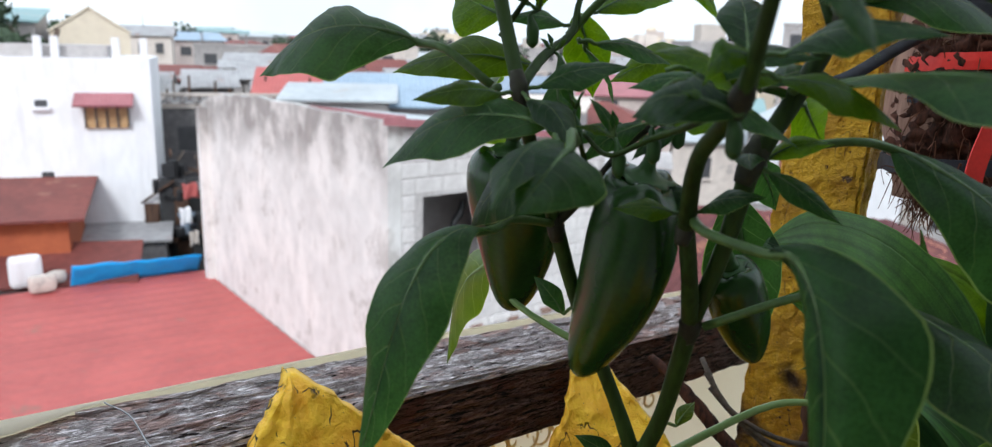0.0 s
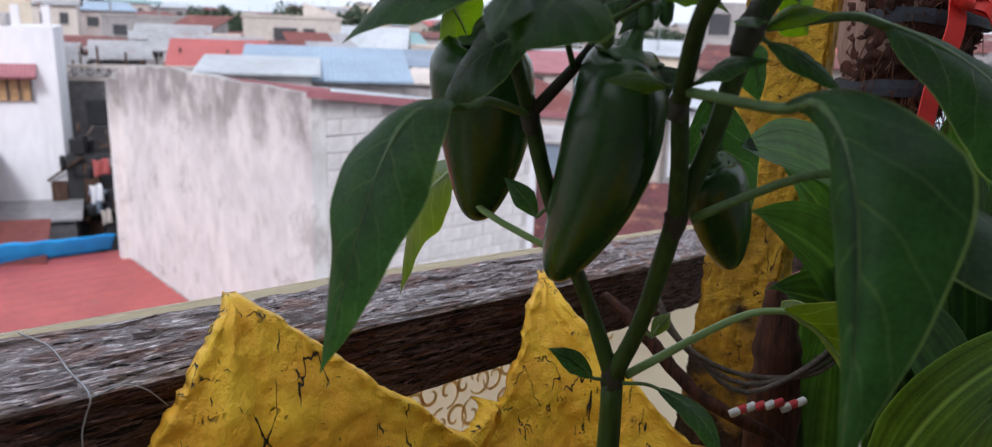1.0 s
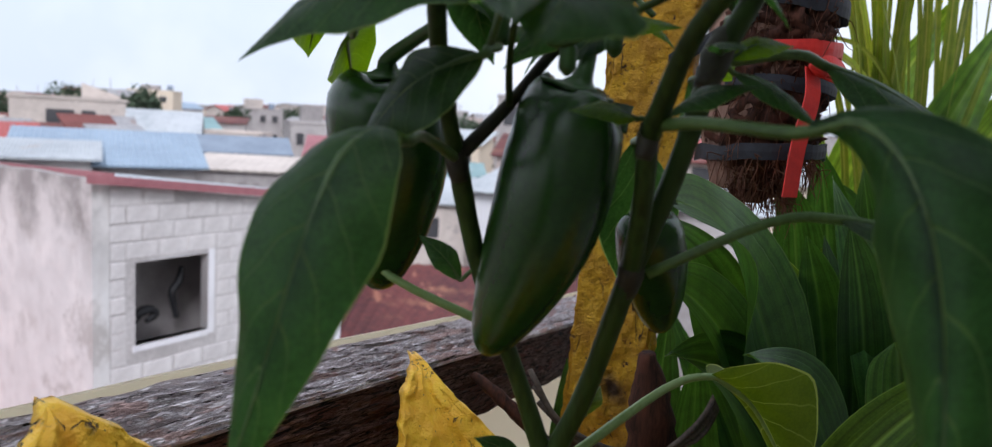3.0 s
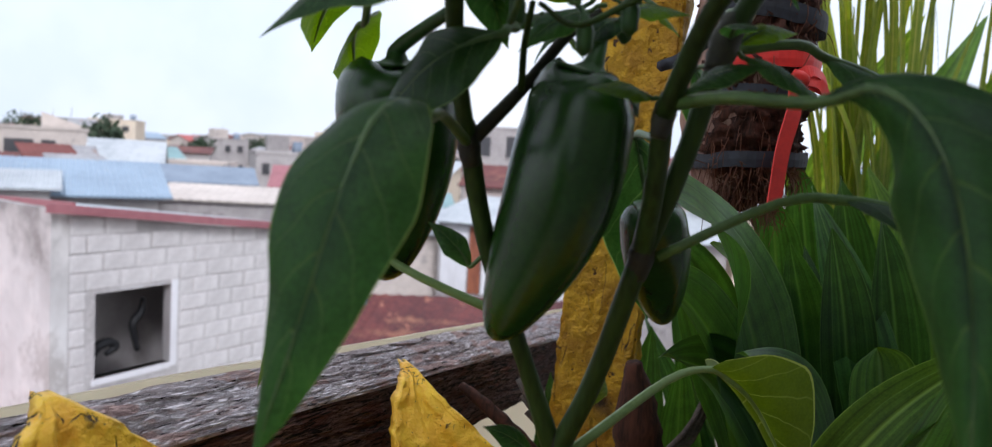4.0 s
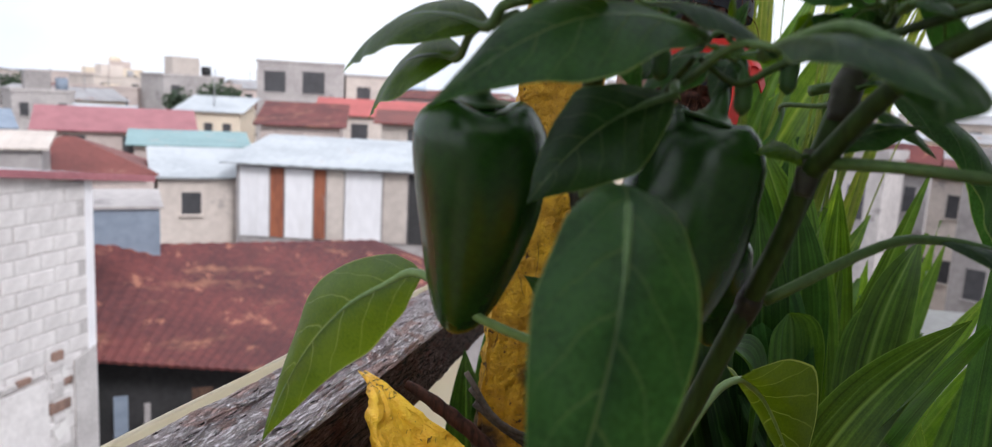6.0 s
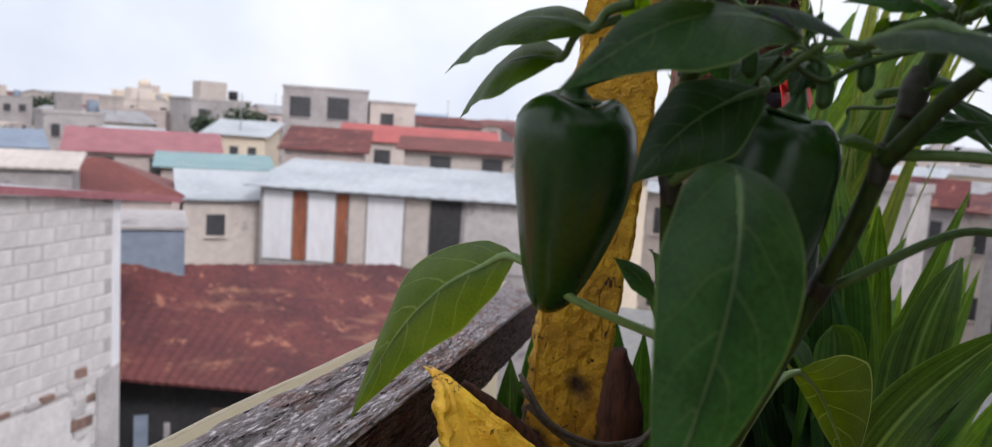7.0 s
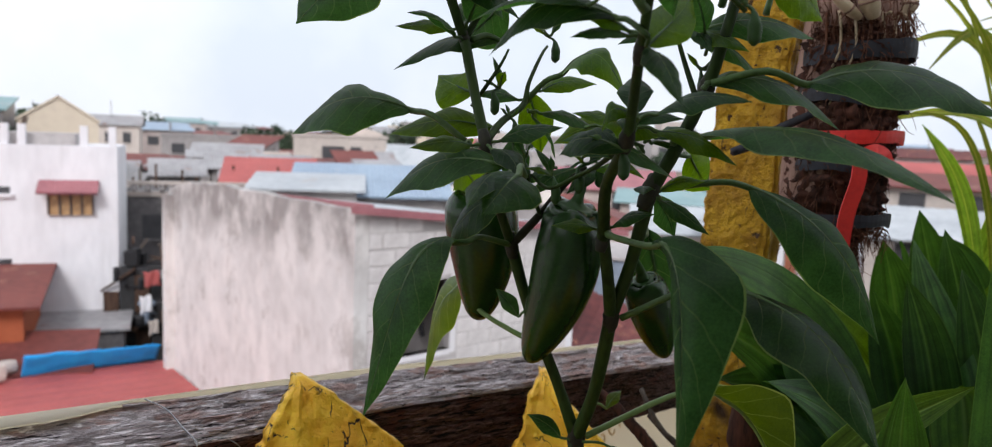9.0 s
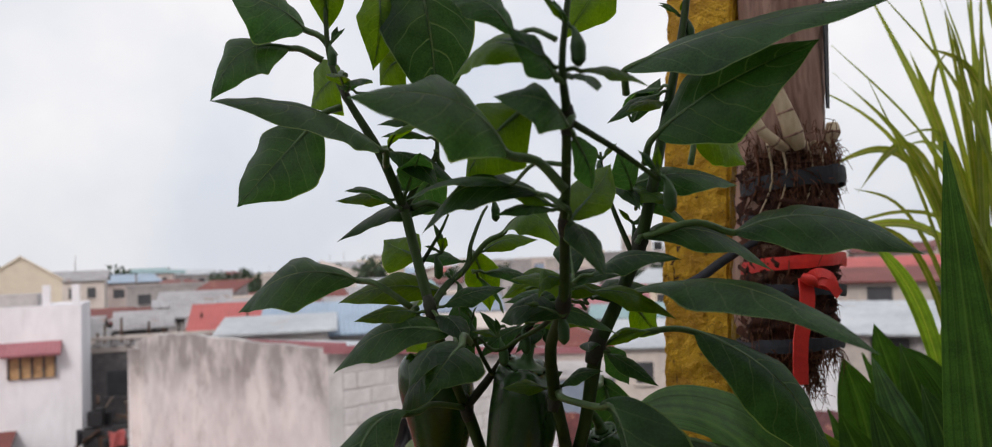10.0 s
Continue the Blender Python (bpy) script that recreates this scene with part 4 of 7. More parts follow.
def petal(left, right, tip, bulge=0.015, seed=0, crease=0.0, fine=1.0, fold=0.4):
    """One cut point of the tyre: a thick triangle standing on the rim between left and right, creased down from its tip, with a
    lumpy bead of paint along its cut edges."""
    left, right, tip = Vector(left), Vector(right), Vector(tip)
    along = (right - left)
    span = along.length
    side = along.normalized()
    out = Vector((along.y, -along.x, 0)).normalized()
    n, m = int(84 * fine), int(64 * fine)
    layers = []
    for face in (0, 1):
        for i in range(n + 1):
            t = -0.5 + 1.5 * i / n
            k = max(0.0, t)
            for j in range(m + 1):
                u = j / m
                base = left.lerp(right, u) + out * bulge * math.sin(u * math.pi)
                head = tip + side * ((u - 0.5) * 0.011 * (1 - 0.6 * max(0.0, (k - 0.85) / 0.15)))
                q = base.lerp(head, k ** 0.95) + Vector((0, 0, min(0.0, t) * 0.16))
                wide = span * (1 - k) + 0.011 * k
                edge = min(u, 1 - u) * wide
                near = math.exp(-(edge / 0.006) ** 2)
                wob = 0.004 * noise.noise(q * 40) + 0.0022 * noise.noise(q * 130) + 0.0012 * noise.noise(q * 300)
                q += side * wob * (1 if near > 0.5 or t > 0.9 else 0.6)
                q += out * (bulge * math.sin(k * math.pi) * 0.8 + crease * abs(u - 0.42) * (1 - k))
                valley = math.exp(-((u - fold) / 0.07) ** 2)
                q += out * (-0.0045 * valley * min(1, 2.5 * (1 - k)) + 0.003 * math.exp(-((u - fold + 0.17) / 0.08) ** 2))
                q += out * (0.0040 * noise.noise(q * 34) + 0.0020 * noise.noise(q * 95) + 0.0009 * noise.noise(q * 230))
                lump = 0.6 + 0.8 * noise.noise(q * 120) + 0.6 * noise.noise(q * 260)
                thick = 0.0075 * (1 - 0.3 * k) + near * 0.0075 * max(0.1, lump)
                if k > 0.90:
                    q -= out * 0.010 * ((k - 0.90) / 0.10) ** 2
                layers.append(q + out * (thick if face else -thick) * 0.5)
    k = m + 1
    o2 = (n + 1) * k
    faces = []
    for i in range(n):
        for j in range(m):
            c = i * k + j
            faces.append((c, c + k, c + k + 1, c + 1))
            faces.append((o2 + c, o2 + c + 1, o2 + c + k + 1, o2 + c + k))
        c, d = i * k, i * k + m
        faces += [(c, o2 + c, o2 + c + k, c + k), (d, d + k, o2 + d + k, o2 + d)]
    for j in range(m):
        c = n * k + j
        faces += [(c, o2 + c, o2 + c + 1, c + 1), (j, j + 1, o2 + j + 1, o2 + j)]
    return mesh("petal", layers, faces, YELLOW, smooth=True)


P1 = under(part("petal", petal((-0.135, 0.365, 0.945), (0.036, 0.452, 0.940), (-0.076, 0.410, 1.038), seed=1)), planter)
P2 = under(part("petal", petal((0.040, 0.515, 0.915), (0.185, 0.520, 0.905), (0.086, 0.560, 1.000), seed=2, crease=0.10, fold=0.55)), planter)
under(part("petal", petal((0.022, 0.447, 0.935), (0.072, 0.520, 0.920), (0.050, 0.487, 0.945), 0.002, seed=6, fine=0.5)), planter)
under(part("petal", petal((-0.02, 0.13, 0.90), (-0.13, 0.27, 0.90), (-0.10, 0.18, 0.97), seed=3, fine=0.5)), planter)
under(part("petal", petal((0.22, 0.09, 0.90), (0.03, 0.10, 0.90), (0.13, 0.06, 0.96), seed=4, fine=0.5)), planter)

soil_v = [(TC.x, TC.y, 0.85)] + [(TC.x + 0.212 * math.cos(a), TC.y + 0.212 * math.sin(a), 0.838 + 0.006 * math.sin(5 * a)) for a in np.linspace(0, 2 * math.pi, 40, endpoint=False).tolist()]
soil_f = [(0, 1 + i, 1 + (i + 1) % 40) for i in range(40)]
soil_v += [(x, y, 0.76) for x, y, _ in soil_v[1:]]
soil_f += [(1 + i, 41 + i, 41 + (i + 1) % 40, 1 + (i + 1) % 40) for i in range(40)]
tagged(part("soil", mesh("soil", soil_v, soil_f, SOIL)), "dark potting soil filling the yellow planter", "soil", kind="stuff")

tie = thing("twine_tie", "red and white striped twine tied round grey cords", "twine", (0.24, 0.56, 0.93))
for i in range(9):
    p = Vector((0.226 + 0.0062 * i, 0.55 + 0.002 * math.sin(i), 0.902 + 0.0016 * i - 0.006 * (i > 5)))
    under(part("stripe", tube("stripe", [p, p + Vector((0.003, 0.0, 0.0012)), p + Vector((0.0064, 0.001, 0.0022))], [0.0029, 0.0030, 0.0029], STRIPE_R if i % 2 else STRIPE_W, sides=8, rough=0.08, seed=i)), tie)
for i in range(3):
    pts = [Vector((0.18 + 0.004 * i, 0.60, 0.975 - 0.012 * i)), Vector((0.20 + 0.006 * i, 0.585, 0.940 - 0.006 * i)), Vector((0.245, 0.575 - 0.004 * i, 0.920 - 0.005 * i)),
           Vector((0.30, 0.57, 0.925 + 0.006 * i)), Vector((0.33, 0.58, 0.955 + 0.010 * i))]
    tagged(part("cord", tube("cord", pts, [0.002, 0.0022, 0.002, 0.0022, 0.002], CORD, sides=6, rough=0.05, seed=i)), "rough grey-brown cord slung beside the post", "cord", group="slung cords")

stake = tube("stake", [(0.292, 0.605, 0.2), (0.288, 0.602, 0.60), (0.283, 0.598, 0.86), (0.276, 0.594, 0.94), (0.268, 0.592, 0.985)], [0.022, 0.021, 0.020, 0.017, 0.006], HUSK, sides=14, n=8, rough=0.22, seed=8)
tagged(part("stake", stake), "rotten dark wooden stake standing beside the yellow post", "stake")
branch = tube("branch", [(0.146, 0.622, 0.966), (0.166, 0.606, 0.950), (0.184, 0.592, 0.932), (0.212, 0.570, 0.905), (0.262, 0.560, 0.880), (0.284, 0.582, 0.860)], [0.003, 0.005, 0.0055, 0.005, 0.005, 0.004], HUSK, sides=10, n=8, rough=0.25, seed=4)
tagged(part("dead_branch", branch), "twisted dark dead branch wedged between rail and stake", "branch")

# ---- the pepper plant ----
plant = thing("pepper_plant", "green pepper plant with glossy peppers growing in the planter", "pepper plant", (0.10, 0.36, 0.89))


def stem(points, radii, name="stem", material=None, sides=12, rough=0.06):
    radii = [r * 0.74 for r in radii]
    return under(part(name, tube(name, points, radii, material or STEM, sides=sides, n=6, rough=rough, seed=len(points))), plant)


def knot_at(p, r, tall=2.0, lean=(0, 0, 1)):
    r *= 0.66
    d = Vector(lean).normalized() * r * tall
    p = Vector(p)
    under(part("stem_node", tube("node", [p - d, p - d * 0.45, p, p + d * 0.45, p + d], [r * 0.72, r * 0.95, r * 1.05, r * 0.95, r * 0.70], NODE, sides=12, n=3, rough=0.18, seed=int(r * 9e3))), plant)


NLO, NM, NL = (0.085, 0.360, 1.023), (0.095, 0.330, 1.100), (0.044, 0.356, 1.132)
NM2, NU, NC, NT = (0.085, 0.309, 1.143), (0.107, 0.313, 1.166), (0.027, 0.330, 1.187), (0.015, 0.349, 1.239)
stem([(0.10, 0.365, 0.84), (0.088, 0.362, 0.95), NLO], [0.0078, 0.0066, 0.0062])
stem([NLO, (0.073, 0.362, 1.055), (0.056, 0.362, 1.095), NL], [0.0050, 0.0042, 0.0042, 0.0046])
stem([NLO, (0.092, 0.348, 1.055), NM], [0.0052, 0.0048, 0.0050])
stem([NM, (0.090, 0.318, 1.122), NM2], [0.0046, 0.0042, 0.0040])
stem([NM, (0.102, 0.322, 1.130), NU], [0.0046, 0.0044, 0.0048])
stem([NM2, (0.080, 0.282, 1.170), (0.081, 0.250, 1.190), (0.078, 0.220, 1.222), (0.075, 0.190, 1.255), (0.073, 0.183, 1.272), (0.077, 0.185, 1.300), (0.080, 0.188, 1.330)],
     [0.0042, 0.0036, 0.0031, 0.0025, 0.0022, 0.0016, 0.0013, 0.0010])
stem([NU, (0.117, 0.310, 1.186), (0.129, 0.305, 1.216), (0.136, 0.300, 1.246), (0.149, 0.310, 1.288), (0.160, 0.315, 1.328), (0.167, 0.320, 1.366)],
     [0.0050, 0.0044, 0.0042, 0.0036, 0.0032, 0.0026, 0.0020])
stem([NL, (0.034, 0.345, 1.160), NC], [0.0036, 0.0036, 0.0040])
stem([NC, (0.021, 0.340, 1.212), NT], [0.0038, 0.0036, 0.0038])
stem([NT, (0.003, 0.345, 1.269), (-0.014, 0.350, 1.300), (-0.023, 0.355, 1.326), (-0.025, 0.360, 1.376)], [0.0036, 0.0034, 0.0026, 0.0020, 0.0012])
stem([NL, (0.060, 0.350, 1.152), (0.071, 0.345, 1.168), (0.080, 0.340, 1.176)], [0.0034, 0.0028, 0.0024, 0.0018], material=NODE)
stem([NC, (0.036, 0.345, 1.198), (0.047, 0.355, 1.207), (0.050, 0.360, 1.219), (0.057, 0.370, 1.235), (0.061, 0.380, 1.241)], [0.0028, 0.0026, 0.0022, 0.0016, 0.0012, 0.0010])
stem([NT, (0.022, 0.352, 1.252), (0.033, 0.355, 1.269), (0.032, 0.360, 1.288)], [0.0026, 0.0022, 0.0018, 0.0010])
stem([(0.075, 0.190, 1.255), (0.096, 0.205, 1.246), (0.112, 0.212, 1.236)], [0.0018, 0.0014, 0.0012])
stem([(0.125, 0.305, 1.210), (0.119, 0.310, 1.229), (0.115, 0.315, 1.246), (0.115, 0.320, 1.262)], [0.0020, 0.0016, 0.0012, 0.0008])
stem([(0.081, 0.252, 1.190), (0.078, 0.285, 1.180), (0.070, 0.310, 1.172), (0.058, 0.315, 1.166), (0.050, 0.322, 1.172)], [0.0020, 0.0016, 0.0014, 0.0013, 0.0010])
stem([(0.058, 0.349, 1.150), (0.052, 0.335, 1.162), (0.048, 0.322, 1.172)], [0.0016, 0.0014, 0.0012])
stem([(0.020, 0.350, 1.205), (0.033, 0.345, 1.225), (0.038, 0.350, 1.235)], [0.0016, 0.0012, 0.0008])
for p, r, lean in ((NLO, 0.0072, (0, 0, 1)), (NM, 0.0062, (0, -0.3, 1)), (NL, 0.0056, (-0.2, 0, 1)), (NM2, 0.0050, (0.2, 0, 1)), (NU, 0.0068, (0.35, 0, 1)), (NC, 0.0050, (-0.2, 0.2, 1)),
                   (NT, 0.0046, (-0.3, 0, 1)), ((0.075, 0.190, 1.255), 0.0038, (0, -0.5, 1)), ((0.129, 0.305, 1.216), 0.0058, (0.3, 0, 1)), ((0.078, 0.220, 1.222), 0.0040, (0, -0.7, 1)),
                   ((-0.014, 0.350, 1.300), 0.0034, (-0.4, 0, 1)), ((0.081, 0.250, 1.190), 0.0050, (0, -1, 1))):
    knot_at(p, r, lean=lean)


def leaf_mesh(s, b, t, w, up, arch, seed, fold, material, name="leaf", early=0.5, taper=0.62, bend=None):
    """Blade from b to t (midrib bowed by arch along up), w wide, with drooping sides, a waved margin and puckers between
    the veins; a petiole from s to b."""
    b, t, up = Vector(b), Vector(t), Vector(up).normalized()
    axis = (t - b)
    length = axis.length
    rn = random.Random(seed * 7 + 1)
    n, m = 26, 12
    verts, uvs, faces = [], [], []
    phase, wave, sway = rn.uniform(0, 6), rn.uniform(0.6, 1.1), rn.uniform(-0.10, 0.10)
    prev = None
    side0 = axis.cross(up).normalized()
    nrm0 = side0.cross(axis).normalized()
    rise = Vector(bend).normalized() if bend else nrm0
    mids = []
    for i in range(n + 1):
        v = i / n
        mids.append(b + axis * v + rise * arch * math.sin(math.pi * v ** (math.log(0.5) / math.log(early))) + side0 * sway * length * math.sin(v * math.pi) * 0.6)
    for i, p in enumerate(mids):
        v = i / n
        d = (mids[min(i + 1, n)] - mids[max(i - 1, 0)]).normalized()
        side = (side0 - side0.dot(d) * d).normalized()
        nrm = side.cross(d).normalized()
        x = max(0.0, (v - 0.40) / 0.60)
        full = ((v / 0.40) ** taper if v < 0.40 else max(0.0, 1 - x) ** 1.2 * (1 + 0.95 * x)) * 0.95 + 0.05 * (1 - v)
        full = min(full, 0.10 + 4.0 * v + 0.02)
        half = 0.5 * w * max(full, 0.012)
        for j in range(m + 1):
            u = -1 + 2 * j / m
            au = abs(u)
            ruffle = 0.05 * w * wave * au ** 2 * math.sin(v * 10 + phase + (1.7 if u > 0 else 0)) + 0.012 * w * au * math.sin(v * 27 + phase * 2 + 3 * u)
            pucker = 0.012 * w * math.sin((v * 7 - au * 1.5) * 2 * math.pi) * au * (1 - au)
            drop = -fold * half * (au ** 1.6) + 0.18 * fold * half * math.sin(au * math.pi)
            rag = 1 + 0.014 * noise.noise(Vector((v * 9, u, seed * 1.3)))
            verts.append(p + side * (u * half * rag * (1 - 0.06 * fold)) + nrm * (drop + (ruffle + pucker) * min(1, full * 1.2)))
            uvs.append((0.5 + 0.5 * u, v))
        if i:
            o = (i - 1) * (m + 1)
            faces += [(o + j, o + j + 1, o + m + 2 + j, o + m + 1 + j) for j in range(m)]
    blade = len(faces)
    # midrib, proud of the underside, and petiole
    s = Vector(s)
    bend = s.lerp(b, 0.55) + nrm0 * (b - s).length * 0.16
    rad = max(0.0008, min(0.0017, w * 0.045))
    tv, tf = tube_data([s, bend, b, mids[4] - nrm0 * rad * 0.4, mids[10] - nrm0 * rad * 0.5, mids[18] - nrm0 * rad * 0.4, mids[24]],
                       [rad * 1.15, rad, rad, rad * 0.85, rad * 0.6, rad * 0.4, rad * 0.15], 6, 4)
    o = len(verts)
    verts += tv
    uvs += [(0.5, 0.0)] * len(tv)
    faces += [tuple(k + o for k in f) for f in tf]
    return mesh(name, verts, faces, material, uvs=uvs, smooth=True, seconds=range(blade, len(faces)), other=PALE_RIB if material == PALE_LEAF else PETIOLE)


YOUNG = (13, 16, 26, 27, 28, 32, 33, 34, 35, 36, 37, 41, 48, 49, 54, 57, 58, 59)


def leaf(s, b, t, w, up, arch, seed, fold, material=None, label="", early=0.45, taper=0.62, bend=None):
    tone = YOUNG_LEAF if seed in YOUNG or seed > 99 and seed % 3 == 0 else LEAF
    return under(part("leaf", leaf_mesh(s, b, t, w, up, arch, seed, fold, material or tone, early=early, taper=taper, bend=bend), None, label), plant)


leaf((0.044, 0.356, 1.132), (0.019, 0.318, 1.138), (-0.026, 0.290, 1.059), 0.0345, (-0.60, -0.70, 0.35), 0.027, 1, 0.22, early=0.30, taper=0.36)
leaf((0.045, 0.318, 1.176), (0.037, 0.311, 1.176), (-0.023, 0.337, 1.156), 0.034, (-0.15, -0.55, 0.8), 0.012, 2, 0.25)
leaf((0.045, 0.300, 1.172), (0.040, 0.268, 1.174), (0.024, 0.249, 1.158), 0.034, (-0.35, -0.75, 0.6), 0.004, 3, 0.25)
leaf((0.045, 0.325, 1.165), (0.039, 0.320, 1.162), (0.010, 0.340, 1.133), 0.030, (-0.5, -0.6, 0.6), 0.006, 4, 0.25)
leaf((0.066, 0.363, 1.073), (0.020, 0.405, 1.100), (-0.006, 0.481, 1.016), 0.035, (-0.60, -0.62, 0.5), 0.010, 5, 0.34, PALE_LEAF, "pale yellow-green leaf seen from below", taper=0.45, bend=(-0.45, -0.25, 0.85))
leaf((0.087, 0.312, 1.146), (0.096, 0.264, 1.146), (0.100, 0.218, 1.066), 0.038, (-0.95, -0.25, 0.30), 0.021, 6, 0.85, early=0.36, taper=1.2, bend=(0.1, -0.5, 0.86))
leaf((0.121, 0.333, 1.167), (0.162, 0.329, 1.169), (0.225, 0.308, 1.095), 0.048, (0.2, -0.65, 0.65), 0.018, 7, 0.45)
leaf((0.100, 0.328, 1.100), (0.145, 0.298, 1.122), (0.186, 0.230, 1.068), 0.050, (0.2, -0.35, 0.9), 0.014, 8, 0.4)
leaf((0.090, 0.358, 1.025), (0.164, 0.378, 1.046), (0.211, 0.372, 0.988), 0.038, (0.75, 0.35, 0.55), 0.012, 9, -0.95, PALE_LEAF, "pale green curled leaf")
leaf((0.088, 0.355, 1.023), (0.102, 0.352, 1.022), (0.128, 0.335, 0.994), 0.014, (0.3, -0.6, 0.7), 0.006, 10, 0.25)
leaf((0.083, 0.358, 1.022), (0.076, 0.358, 1.024), (0.057, 0.361, 1.036), 0.011, (-0.1, -0.7, 0.7), 0.002, 11, 0.25)
leaf((0.017, 0.345, 1.187), (-0.012, 0.358, 1.202), (-0.077, 0.370, 1.187), 0.050, (-0.1, -0.55, 0.85), 0.016, 12, 0.25)
leaf((0.030, 0.350, 1.186), (0.035, 0.370, 1.193), (-0.026, 0.392, 1.189), 0.024, (0, -0.75, 0.6), 0.01, 13, 0.25)
leaf((0.066, 0.280, 1.183), (0.061, 0.275, 1.184), (0.113, 0.290, 1.173), 0.018, (0.1, -0.55, 0.85), 0.008, 14, 0.25)
leaf((0.084, 0.250, 1.190), (0.081, 0.250, 1.186), (0.057, 0.270, 1.183), 0.019, (0, -0.7, 0.6), 0.01, 15, 0.25)
leaf((0.084, 0.250, 1.194), (0.084, 0.245, 1.199), (0.071, 0.250, 1.193), 0.011, (0, -0.7, 0.6), 0.01, 16, 0.25)
leaf((0.046, 0.350, 1.191), (0.042, 0.350, 1.190), (0.049, 0.340, 1.161), 0.017, (-0.2, -0.8, 0.4), 0.004, 17, 0.25)
leaf((0.112, 0.352, 1.140), (0.124, 0.385, 1.140), (0.148, 0.402, 1.062), 0.040, (-0.1, -0.9, 0.3), 0.006, 18, 0.25)
leaf((0.091, 0.340, 1.150), (0.083, 0.340, 1.152), (0.087, 0.325, 1.143), 0.021, (0, -0.8, 0.5), 0.004, 19, 0.25)
leaf((0.007, 0.335, 1.260), (0.005, 0.310, 1.265), (-0.057, 0.250, 1.277), 0.056, (0, -0.55, 0.8), 0.008, 20, 0.25)
leaf((-0.027, 0.360, 1.322), (-0.045, 0.360, 1.329), (-0.084, 0.350, 1.299), 0.044, (0, -0.7, 0.7), 0.012, 21, 0.25)
leaf((-0.016, 0.345, 1.293), (-0.029, 0.345, 1.286), (-0.069, 0.340, 1.242), 0.056, (-0.3, -0.85, 0.4), -0.002, 22, 0.25)
leaf((-0.020, 0.360, 1.324), (-0.036, 0.360, 1.339), (-0.074, 0.350, 1.357), 0.056, (0, -0.7, 0.7), 0.006, 23, 0.25)
leaf((0.076, 0.205, 1.233), (0.056, 0.205, 1.246), (0.003, 0.190, 1.264), 0.054, (0, -0.6, 0.75), 0.012, 24, 0.25)
leaf((0.040, 0.360, 1.376), (0.023, 0.360, 1.380), (0.034, 0.350, 1.286), 0.056, (0, -0.95, 0.2), 0.006, 25, 0.25)
leaf((0.002, 0.360, 1.373), (0.004, 0.360, 1.366), (-0.000, 0.360, 1.316), 0.028, (0, -0.95, 0.2), 0.004, 26, 0.25)
leaf((-0.016, 0.370, 1.316), (-0.019, 0.380, 1.320), (-0.040, 0.400, 1.304), 0.042, (-0.2, -0.9, 0.3), 0.002, 27, 0.25)
leaf((-0.027, 0.360, 1.371), (-0.026, 0.360, 1.369), (-0.024, 0.360, 1.338), 0.020, (0, -0.95, 0.2), 0.004, 28, 0.25)
leaf((0.019, 0.349, 1.239), (0.034, 0.360, 1.240), (-0.022, 0.360, 1.223), 0.035, (0, -0.3, 0.95), 0.008, 29, 0.25)
leaf((0.077, 0.200, 1.241), (0.059, 0.220, 1.237), (0.018, 0.250, 1.234), 0.018, (0, -0.3, 0.95), 0.006, 30, 0.25)
leaf((0.078, 0.210, 1.226), (0.069, 0.220, 1.233), (0.025, 0.250, 1.221), 0.024, (0, -0.7, 0.7), 0.012, 31, 0.25)
leaf((0.047, 0.360, 1.207), (0.067, 0.355, 1.224), (0.099, 0.340, 1.212), 0.033, (0.2, -0.6, 0.75), 0.018, 32, 0.25)
leaf((0.022, 0.360, 1.208), (0.021, 0.390, 1.214), (0.000, 0.410, 1.225), 0.032, (0, -0.9, 0.4), 0.002, 33, 0.25)
leaf((0.047, 0.370, 1.207), (0.052, 0.390, 1.216), (0.062, 0.400, 1.180), 0.023, (0, -0.95, 0.2), 0.003, 34, 0.25)
leaf((0.113, 0.360, 1.184), (0.109, 0.390, 1.195), (0.069, 0.400, 1.187), 0.023, (0, -0.8, 0.5), 0.01, 35, 0.25)
leaf((0.072, 0.185, 1.267), (0.069, 0.200, 1.278), (0.038, 0.220, 1.275), 0.026, (0, -0.7, 0.7), 0.01, 36, 0.25)
leaf((0.077, 0.190, 1.256), (0.067, 0.220, 1.266), (0.043, 0.240, 1.242), 0.034, (-0.1, -0.9, 0.35), 0.006, 37, 0.25)
leaf((0.077, 0.190, 1.256), (0.074, 0.185, 1.252), (0.050, 0.180, 1.261), 0.027, (0, -0.7, 0.7), 0.006, 38, 0.25)
leaf((0.074, 0.185, 1.264), (0.070, 0.182, 1.268), (0.054, 0.170, 1.281), 0.016, (-0.1, -0.85, 0.5), 0.002, 39, 0.25)
leaf((0.071, 0.180, 1.279), (0.058, 0.190, 1.284), (0.036, 0.200, 1.301), 0.019, (0, -0.7, 0.7), 0.006, 40, 0.25)
leaf((0.139, 0.350, 1.371), (0.132, 0.350, 1.364), (0.105, 0.350, 1.329), 0.032, (-0.1, -0.9, 0.4), 0.004, 41, 0.25)
leaf((0.132, 0.300, 1.253), (0.135, 0.290, 1.265), (0.196, 0.250, 1.298), 0.056, (-0.1, -0.75, 0.6), 0.008, 42, 0.25)
leaf((0.127, 0.310, 1.289), (0.125, 0.300, 1.299), (0.221, 0.230, 1.310), 0.056, (0, -0.6, 0.75), 0.006, 43, 0.25)
leaf((0.130, 0.300, 1.218), (0.168, 0.285, 1.218), (0.243, 0.260, 1.205), 0.054, (0, -0.5, 0.85), 0.012, 44, 0.25)
